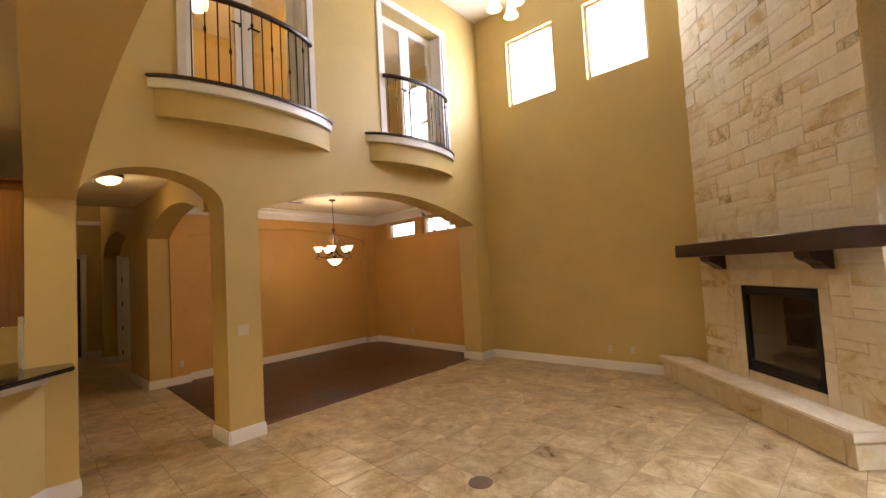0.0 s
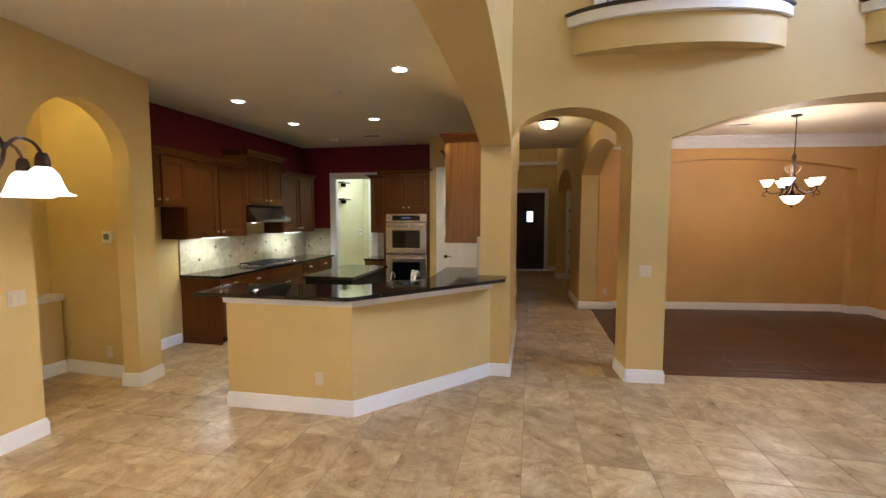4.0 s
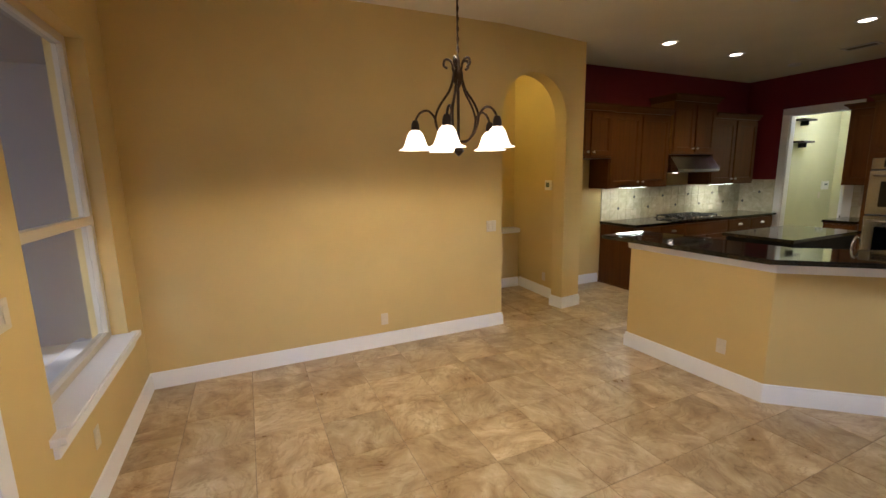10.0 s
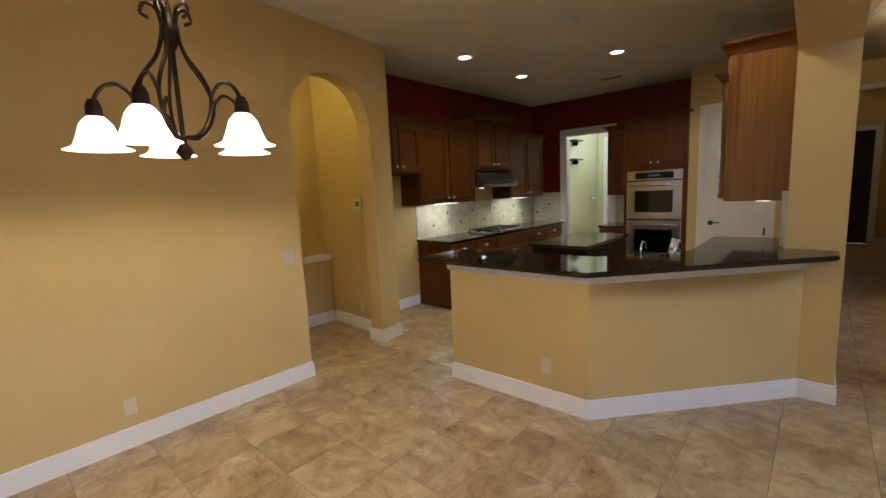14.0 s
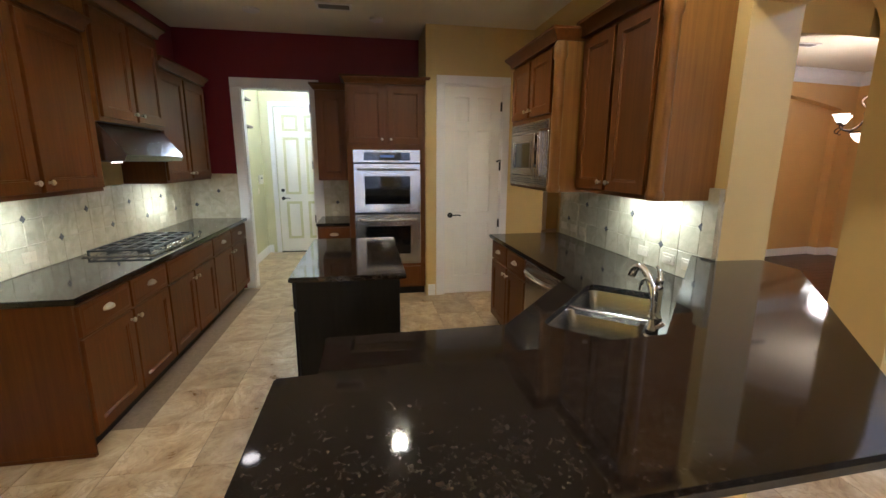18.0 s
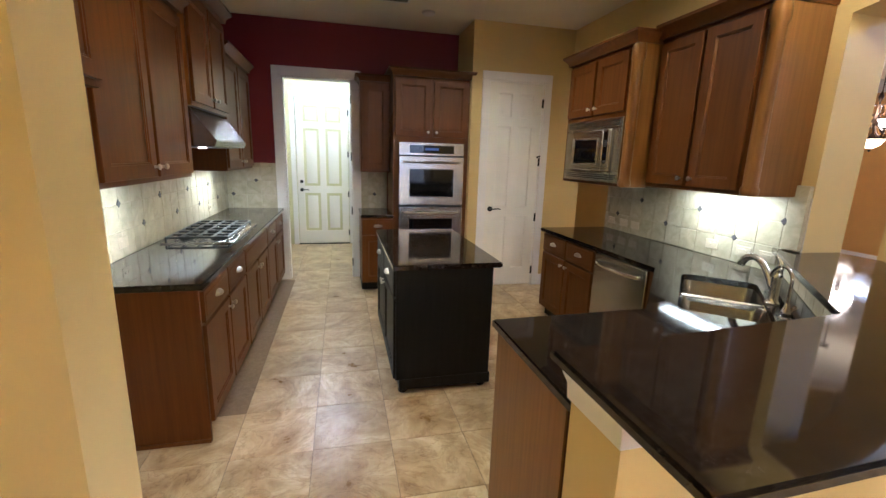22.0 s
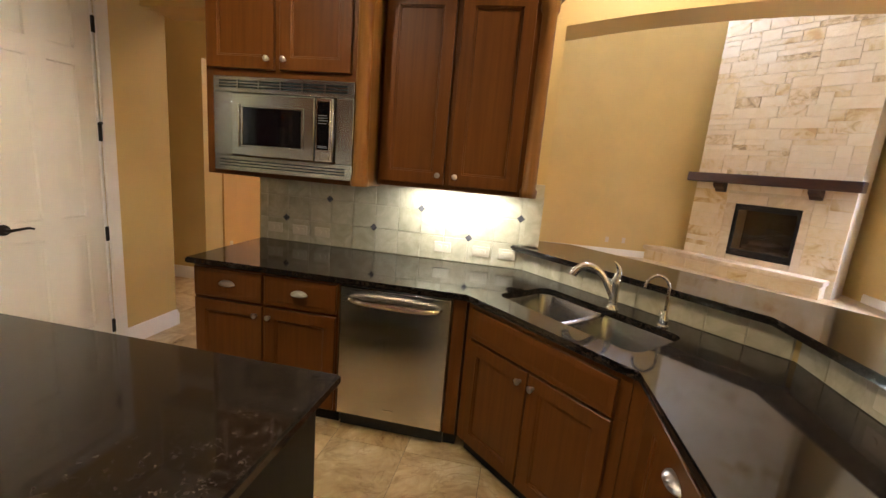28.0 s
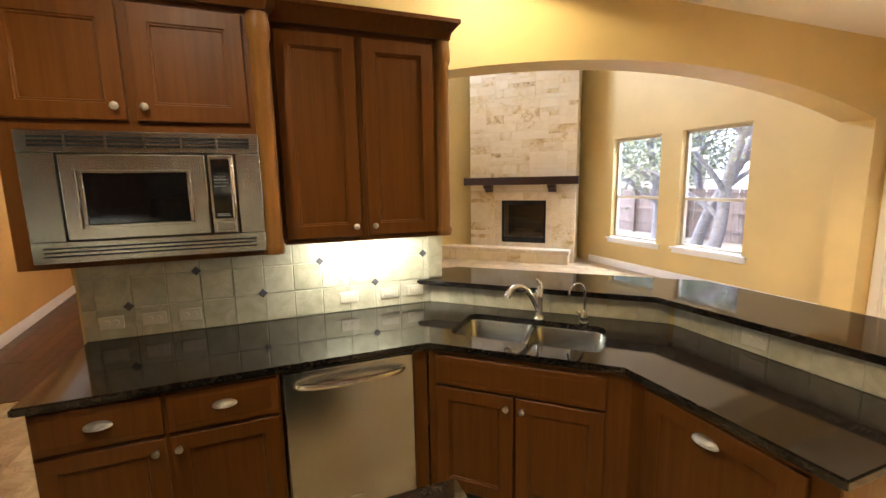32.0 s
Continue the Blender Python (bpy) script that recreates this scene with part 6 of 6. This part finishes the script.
WEST = lambda y, z: pose(-3.44, y, z, 0, 0, 90)
plate(WEST(-3.35, 0.27)), plate(WEST(-2.16, 1.09), "switch", 2, group="")
plate(pose(-1.53, -1.2945, 0.31, 0, 0, math.degrees(math.atan2(0.07, 1.065))))
plate(pose(*along(N0, N1, 1.335), 1.14, 0, 0, RZ), "switch", 2, group="")
EZ = math.degrees(math.atan2(E1[1] - N1[1], E1[0] - N1[0]))
for s, z, k in ((2.50, 0.32, "outlet"), (2.17, 0.31, "outlet"), (1.78, 2.20, "blank"), (3.23, 2.20, "blank")):
    plate(pose(*along(N1, E1, s), z, 0, 0, EZ), k, 1, TAN if k == "blank" else None)
plate(pose(-1.53, -5.26, 1.17, 0, 0, 180), "switch", 3, group=""), plate(pose(-2.20, -5.26, 0.33, 0, 0, 180))
plate(pose(-4.16, -0.9, 0.25))
plate(pose(*along(D0, D1, 0.14), 0.33, 0, 0, math.degrees(math.atan2(D1[1] - D0[1], D1[0] - D0[0]))))
plate(pose(*along(DE, N1, 1.3), 0.33, 0, 0, -90))
for y, g in ((1.764, 1), (1.571, 1), (1.40, 1), (0.525, 1), (0.266, 1), (0.092, 1)):
    q = plate(pose(-0.323, y, 1.0, 0, 90, -90), "outlet" if y > 0.3 else "switch", 1, group="backsplash outlets")
for y in (0.905, 2.72):
    plate(pose(-4.332, y, 1.005, 0, 90, 90), "outlet", 1, group="backsplash outlets")
plate(pose(-1.75, -1.077, 0.972, 0, 90, 180), "outlet", 1, group="backsplash outlets")
th = own(thing("thermostat", pose(-4.09, -0.9, 1.47), "white square thermostat with a grey display", "thermostat"))
part("body", boxes((-0.062, 0.062, -0.025, 0.0, -0.062, 0.062), bev=0.006), WHITEPLASTIC, th)
part("display", boxes((-0.034, 0.034, -0.027, -0.0252, -0.026, 0.034)), plain("grey display", (0.10, 0.13, 0.12), 0.3), th)
al = own(thing("alarm_panel", pose(-3.98, 5.44, 1.30, 0, 0, 90), "white alarm keypad on the utility wall", "alarm panel"))
part("body", boxes((-0.11, 0.11, -0.03, 0.0, -0.075, 0.075), bev=0.006), WHITEPLASTIC, al)
part("display", boxes((-0.05, 0.05, -0.032, -0.0302, 0.005, 0.035)), bpy.data.materials["grey display"], al)
for z in (2.06, 2.43):
    sh = own(thing("wall_shelf", pose(-3.98, 4.25, z, 0, 0, 90), "dark wooden shelf on iron brackets in the utility room", "shelf", "utility shelves"))
    part("board", boxes((0.0, 0.35, -0.16, 0.0, 0.0, 0.03), bev=0.003), DARKWOOD, sh)
    part("bracket", boxes((0.17, 0.19, -0.12, 0.0, -0.08, -0.001)), IRON, sh)
plate(pose(-3.98, 5.30, 1.12, 0, 0, 90), "switch", 1, group="")
# white door standing open in the side room's arch
d = own(thing("study_door", pose(1.235, 7.40, 0, 0, 0, 4), "white panelled door standing open with black hinges", "door"))
part("door_leaf", shifted(six_panel(0.75, 2.35), 0, 0, 0.01), DOORWHITE, d)
part("jamb", boxes((-0.09, -0.013, -0.02, 0.05, 0.0, 2.40), bev=0.004), WHITE, d)
hinges(d, 0.0, 2.05)
lever(d, 0.68, 0.96, -1)


# ---- outdoors ----
GRASS = mottled("dry garden ground", [(0.3, (0.26, 0.24, 0.18)), (0.55, (0.42, 0.40, 0.35)), (0.75, (0.55, 0.53, 0.49))], 1.5, 0.95, bump=0.3)
PATIO = mottled("pale concrete", [(0.3, (0.42, 0.40, 0.37)), (0.7, (0.56, 0.54, 0.50))], 3, 0.9, bump=0.2)
FENCE = wood("weathered fence boards", (0.13, 0.10, 0.095), (0.30, 0.25, 0.24), 0.8, 3, (6, 6, 0.6), 0.3)
# bark and leaves are paled and blued: haze put into their colour
BARK = mottled("hazed oak bark", [(0.3, (0.17, 0.17, 0.20)), (0.7, (0.36, 0.36, 0.41))], 9, 0.95, bump=0.8, dist=0.03)
LEAF = mottled("hazed oak leaves", [(0.25, (0.14, 0.18, 0.11)), (0.5, (0.24, 0.29, 0.20)), (0.75, (0.35, 0.40, 0.31))], 5, 0.6, piece=0.3)
STUCCO = paint("grey stucco", (0.22, 0.22, 0.25), 0.8, 0.05, 0.3, 60)
structure("ground", boxes((-400, 400, -400, -5.47, -0.6, -0.45)), GRASS, "dry sandy garden ground reaching the horizon")
BRIGHT = plain("bright overcast sky", (0.86, 0.93, 1.0), 1.0, 0, 4.0)
structure("backdrop_east", boxes((14.0, 14.05, -14.0, 14.0, -0.44, 22.0)), BRIGHT, "plain bright overcast sky")
structure("backdrop_south", boxes((-30.0, 40.0, -55.0, -54.9, -0.44, 30.0)), plain("pale hazy sky", (0.80, 0.88, 1.0), 1.0, 0, 1.3), "plain bright overcast sky")
structure("patio", boxes((-5.19, 7.2, -8.2, -5.465, -0.448, -0.06)), PATIO, "pale concrete patio slab outside the windows")
# added wall that gives the nook window its flat grey view
structure("nook_view_wall", boxes((-5.4, -5.2, -14.0, -5.5, -0.449, 4.2)), STUCCO, "added plain grey wall filling the nook window's view")
structure("patio_roof", boxes((-5.19, 0.55, -8.6, -5.465, 2.75, 2.9)), STUCCO, "flat grey underside of the patio roof")
fence = thing("garden_fence", (4, -13.0, -0.45), "weathered brown wooden garden fence with horizontal rails", "fence")
fr = random.Random(4)
me = mesh_of("fence_board", boxes((0, 0.138, -0.01, 0.01, 0.0, 1.78), bev=0.003), FENCE)
for k in range(100):
    ob = new("fence_board", me)
    ob.parent = fence
    ob.matrix_basis = Matrix.Translation((-3.0 + k * 0.145, fr.uniform(-0.006, 0.006), 0.03)) @ Matrix.Rotation(fr.uniform(-0.008, 0.008), 4, "Y")
for z in (0.35, 1.0, 1.6):
    part("rail", boxes((1.0, 15.6, -12.985, -12.94, -0.45 + z, -0.45 + z + 0.09)), FENCE, fence)
for k in range(7):
    part("post", boxes((1.1 + k * 2.4, 1.2 + k * 2.4, -12.94, -12.84, -0.45, 1.42)), FENCE, fence)


def limb(bm, pts, r):
    tube(pts, r, 9, bm)


def leaves(bm, at, spread, count, rng):
    for _ in range(count):
        v = Vector((rng.gauss(0, 1), rng.gauss(0, 1), rng.gauss(0, 0.7)))
        p = Vector(at) + v * spread
        s = rng.uniform(0.05, 0.11)
        a, b = Vector((rng.uniform(-1, 1), rng.uniform(-1, 1), rng.uniform(-1, 1))).normalized(), Vector((rng.uniform(-1, 1), rng.uniform(-1, 1), rng.uniform(-1, 1))).normalized()
        b = (b - a * b.dot(a)).normalized()
        bm.faces.new([bm.verts.new(p + a * s), bm.verts.new(p + b * s * 0.5), bm.verts.new(p - a * s), bm.verts.new(p - b * s * 0.5)])


def oak(at, lean, label, seed, height=5.5, leaf=900):
    rng = random.Random(seed)
    t = thing("oak_tree", at, label, "tree", "garden oaks")
    x, y, z = at
    bm = bmesh.new()
    trunk = [Vector((x + lean[0] * k / 6 + 0.08 * math.sin(k * 1.3 + seed), y + lean[1] * k / 6, z - 0.1 + height * 0.7 * k / 6)) for k in range(7)]
    limb(bm, trunk, [0.20, 0.155, 0.14, 0.125, 0.11, 0.095, 0.07])
    tips = []
    for k in range(7):
        a = rng.uniform(0, 6.28)
        s = trunk[rng.choice([2, 3, 4, 5, 6])]
        pts = [s + Vector((math.cos(a) * q * 1.5, math.sin(a) * q * 1.5, q * 1.4 - 0.3 * q * q)) for q in (0, 0.4, 0.9, 1.4)]
        limb(bm, pts, [0.075, 0.06, 0.042, 0.02])
        tips += pts[2:]
    part("trunk", bm, BARK, t)
    lb = bmesh.new()
    for p in tips + [trunk[-1]]:
        leaves(lb, p + Vector((0, 0, 0.3)), 0.75 if leaf > 4000 else 0.55, leaf // (len(tips) + 1), rng)
    part("crown", lb, LEAF, t)
    return t


oak((4.5, -9.0, -0.45), (-0.9, 0.1), "leaning grey oak trunk with a leafy crown behind the window", 3)
oak((5.5, -9.6, -0.45), (-1.9, 0.2), "strongly leaning grey oak with a leafy crown", 5)
oak((8.2, -11.5, -0.45), (0.4, 0.2), "leafy grey oak standing by the fence", 8, 6.0, 4500)
oak((9.5, -15.0, -0.45), (0.3, -0.2), "leafy oak beyond the fence", 9, 7.0, 7000)
oak((6.4, -16.5, -0.45), (-0.3, 0.2), "leafy oak beyond the fence", 12, 7.5, 7000)
oak((12.5, -17.0, -0.45), (0.2, 0.2), "leafy oak beyond the fence", 14, 7.5, 7000)
oak((3.6, -15.6, -0.45), (0.3, 0.2), "leafy oak beyond the fence", 21, 7.0, 7000)
oak((9.5, 2.6, -0.45), (0.2, 0.3), "leafy oak outside the dining room windows", 17, 5.0, 2600)

# ---- pieces: backsplash tiles, floor planks, floor tiles ----
def tile_mesh(name, w, h, t, mat, e=0.003, wob=0.0):
    """A tile w by h lying in x-z with its face towards -y, edges eased."""
    vs = [(0, t, 0), (w, t, 0), (w, t, h), (0, t, h), (0, e, 0), (w, e, 0), (w, e, h), (0, e, h), (e, 0, e), (w - e, 0, e), (w - e, 0, h - e), (e, 0, h - e)]
    fs = [(0, 1, 5, 4), (1, 2, 6, 5), (2, 3, 7, 6), (3, 0, 4, 7), (4, 5, 9, 8), (5, 6, 10, 9), (6, 7, 11, 10), (7, 4, 8, 11), (8, 9, 10, 11)]
    me = bpy.data.meshes.new(name)
    me.from_pydata(vs, [], fs)
    me.materials.append(mat)
    return me


PITCH, GAP = 0.163, 0.003
sq = tile_mesh("splash_tile", PITCH - GAP, PITCH - GAP, 0.010, SPLASH)
dm = tile_mesh("splash_diamond", 0.036, 0.036, 0.010, INSERT)
pr = random.Random(2)


def backsplash(name, m, length, z1, start, diamonds, label, rows=3):
    """Tiles on a wall from x = 0 to length in the axes of m (x along, y into the wall, z up from 0.91)."""
    root = tagged(new(name, mesh_of(name, boxes((0, length, 0.0018, 0.012, 0.0, z1)), SPLASHGROUT)), label, "", "", "structure")
    root.matrix_world = m
    for j in range(rows):
        z = j * PITCH + 0.002
        h = min(PITCH - GAP, z1 - z - 0.002)
        if h < 0.03:
            continue
        x = start
        while x < length - 0.01:
            a, b = max(x, 0.002), min(x + PITCH - GAP, length - 0.002)
            if b - a > 0.02:
                me = sq if b - a > PITCH - GAP - 0.001 and h > PITCH - GAP - 0.001 else tile_mesh("splash_tile", b - a, h, 0.010, SPLASH)
                piece("splash_tile", me, Matrix.Translation((a, pr.uniform(-0.002, 0.0), z)), root)
            x += PITCH
    for k, (x, z) in enumerate(diamonds):
        piece("splash_diamond", dm, Matrix.Translation((x, -0.0045, z - 0.0255)) @ Matrix.Rotation(radians(-45), 4, "Y") , root)
    return root


zz = lambda k: 0.17 if k % 2 else 0.333
ED = [(1.885 - y, zz(k)) for k, y in enumerate((0.03, 0.355, 0.69, 1.02, 1.35, 1.68))]
backsplash("backsplash_east", pose(-0.322, 1.885, 0.91, 0, 0, -90), 1.985, 0.487, (1.885 - 0.03) % PITCH - PITCH, ED, "tumbled beige backsplash tiles with small dark diamonds")
WD = [(y - 0.25, zz(k)) for k, y in enumerate((0.59, 0.91, 1.22, 1.53, 1.84, 2.13, 2.42, 2.74, 3.05))]
WD = [(x, 0.17 if k % 2 == 0 else 0.333) for k, (x, z) in enumerate(WD)]
backsplash("backsplash_west", pose(-4.333, 0.25, 0.91, 0, 0, 90), 3.24, 0.488, 0.66 % PITCH - PITCH, WD, "tumbled beige backsplash tiles with small dark diamonds")
backsplash("backsplash_north", pose(-4.34, 3.488, 0.91), 0.625, 0.54, -0.1, [(0.07, 0.17), (0.33, 0.333)], "tumbled beige backsplash tiles beside the doorway", 4)
backsplash("backsplash_oven", pose(-2.775, 3.488, 0.91), 0.33, 0.47, -0.07, [(0.17, 0.18)], "tumbled beige backsplash tiles beside the ovens")
SL = math.hypot(1.007, 1.076)
backsplash("backsplash_bar", pose(-0.305, 0.0, 0.91, 0, 0, math.degrees(math.atan2(-1.076, -1.007))), SL - 0.01, 0.125, 0.0, [], "beige tile splash below the bar top", 1)
backsplash("backsplash_bar_side", pose(-1.325, -1.076, 0.91, 0, 0, 180), 1.0, 0.125, 0.0, [], "beige tile splash below the bar top", 1)
structure("splash_edge", prism([(-0.345, -0.095), (-0.312, -0.095), (-0.312, 0.0), (-0.345, 0.0)], 1.08, 1.47, 0.003), SPLASH, "rounded beige edge tiles beside the arch")

# dining room planks
planks = tagged(new("floor_planks", mesh_of("plank_bed", prism([along(N0, N1, 1.30, 0.25), along(N0, N1, LN + 0.1, 0.25), (6.1, 4.3), (1.31, 4.0)], -0.0119, -0.001), PLANK)), "dark stained hardwood plank floor of the dining room", "", "", "structure")
wr = random.Random(6)
cache = {}
off = 0.25
while off < 4.0:
    s = 1.312 + 0.09 * off
    while s < LN + 0.05:
        l = min(wr.choice((0.8, 1.0, 1.2, 1.5)), LN + 0.1 - s)
        if l < 0.15:
            break
        key = round(l, 3)
        if key not in cache:
            bm = boxes((0.0015, l - 0.0015, 0.001, 0.126, -0.0055, 0.006))
            bmesh.ops.bevel(bm, geom=[e for e in bm.edges if min(v.co.z for v in e.verts) > 0], offset=0.002, segments=1, affect="EDGES")
            cache[key] = mesh_of("plank", bm, PLANK)
        p = along(N0, N1, s, off)
        if p[1] < 4.35 and p[0] < 6.1:
            piece("plank", cache[key], pose(*p, wr.uniform(-0.0006, 0.0006), 0, 0, RZ), planks)
        s += l
    off += 0.127

# travertine floor tiles
TP = 0.42
ft = bmesh.new()
box(ft, 0.0017, TP - 0.0017, 0.0017, TP - 0.0017, -0.0118, 0.0)
bmesh.ops.bevel(ft, geom=[e for e in ft.edges if min(v.co.z for v in e.verts) > -0.001], offset=0.0015, segments=1, affect="EDGES")
tm = mesh_of("floor_tile", ft, TILE)
floor = bpy.data.objects["floor"]
far_v, far_f = [], []
spots = []
for i in range(-13, 16):
    for j in range(-15, 22):
        x, y = 0.167 + TP * i, 0.50 + TP * j
        if y > 3.3 and not (-4.1 < x < -2.4 and y < 5.8) and not (-0.9 < x < 4.2 and y > 3.3):
            continue
        if x > 1.30 and 0.09 * x + 0.10 < y < 4.0:
            continue
        if y < -5.5 or x > 6.3 or (x < -3.7 and y < -3.0) or (x < -4.9):
            continue
        if x < -3.9 and y > 0.2 and y < 3.3:
            continue
        spots.append((x, y))
near = sorted(spots, key=lambda p: (p[0] + 1.2) ** 2 * 0.7 + (p[1] + 1.6) ** 2)
tr = random.Random(9)
for n, (x, y) in enumerate(near):
    if n < 300:
        piece("floor_tile", tm, Matrix.Translation((x, y, tr.uniform(-0.0006, 0.0))), floor)
    else:
        b0 = len(far_v)
        q = 0.0019
        X = min(x + TP - q, 1.311) if x < 1.30 and y > 0.3 and y < 4.0 and x > 0.5 else x + TP - q
        far_v += [(x + q, y + q, -0.0115), (X, y + q, -0.0115), (X, y + TP - q, -0.0115), (x + q, y + TP - q, -0.0115), (x + q, y + q, -0.0005), (X, y + q, -0.0005), (X, y + TP - q, -0.0005), (x + q, y + TP - q, -0.0005)]
        far_f += [tuple(b0 + k for k in f) for f in ((4, 5, 6, 7), (0, 1, 5, 4), (1, 2, 6, 5), (2, 3, 7, 6), (3, 0, 4, 7))]
me = bpy.data.meshes.new("floor_tiles_far")
me.from_pydata(far_v, [], far_f)
me.materials.append(TILE)
ob = tagged(new("floor_tiles_far", me), "travertine floor tiles of the rooms further off", "floor tiles", "", "stuff")
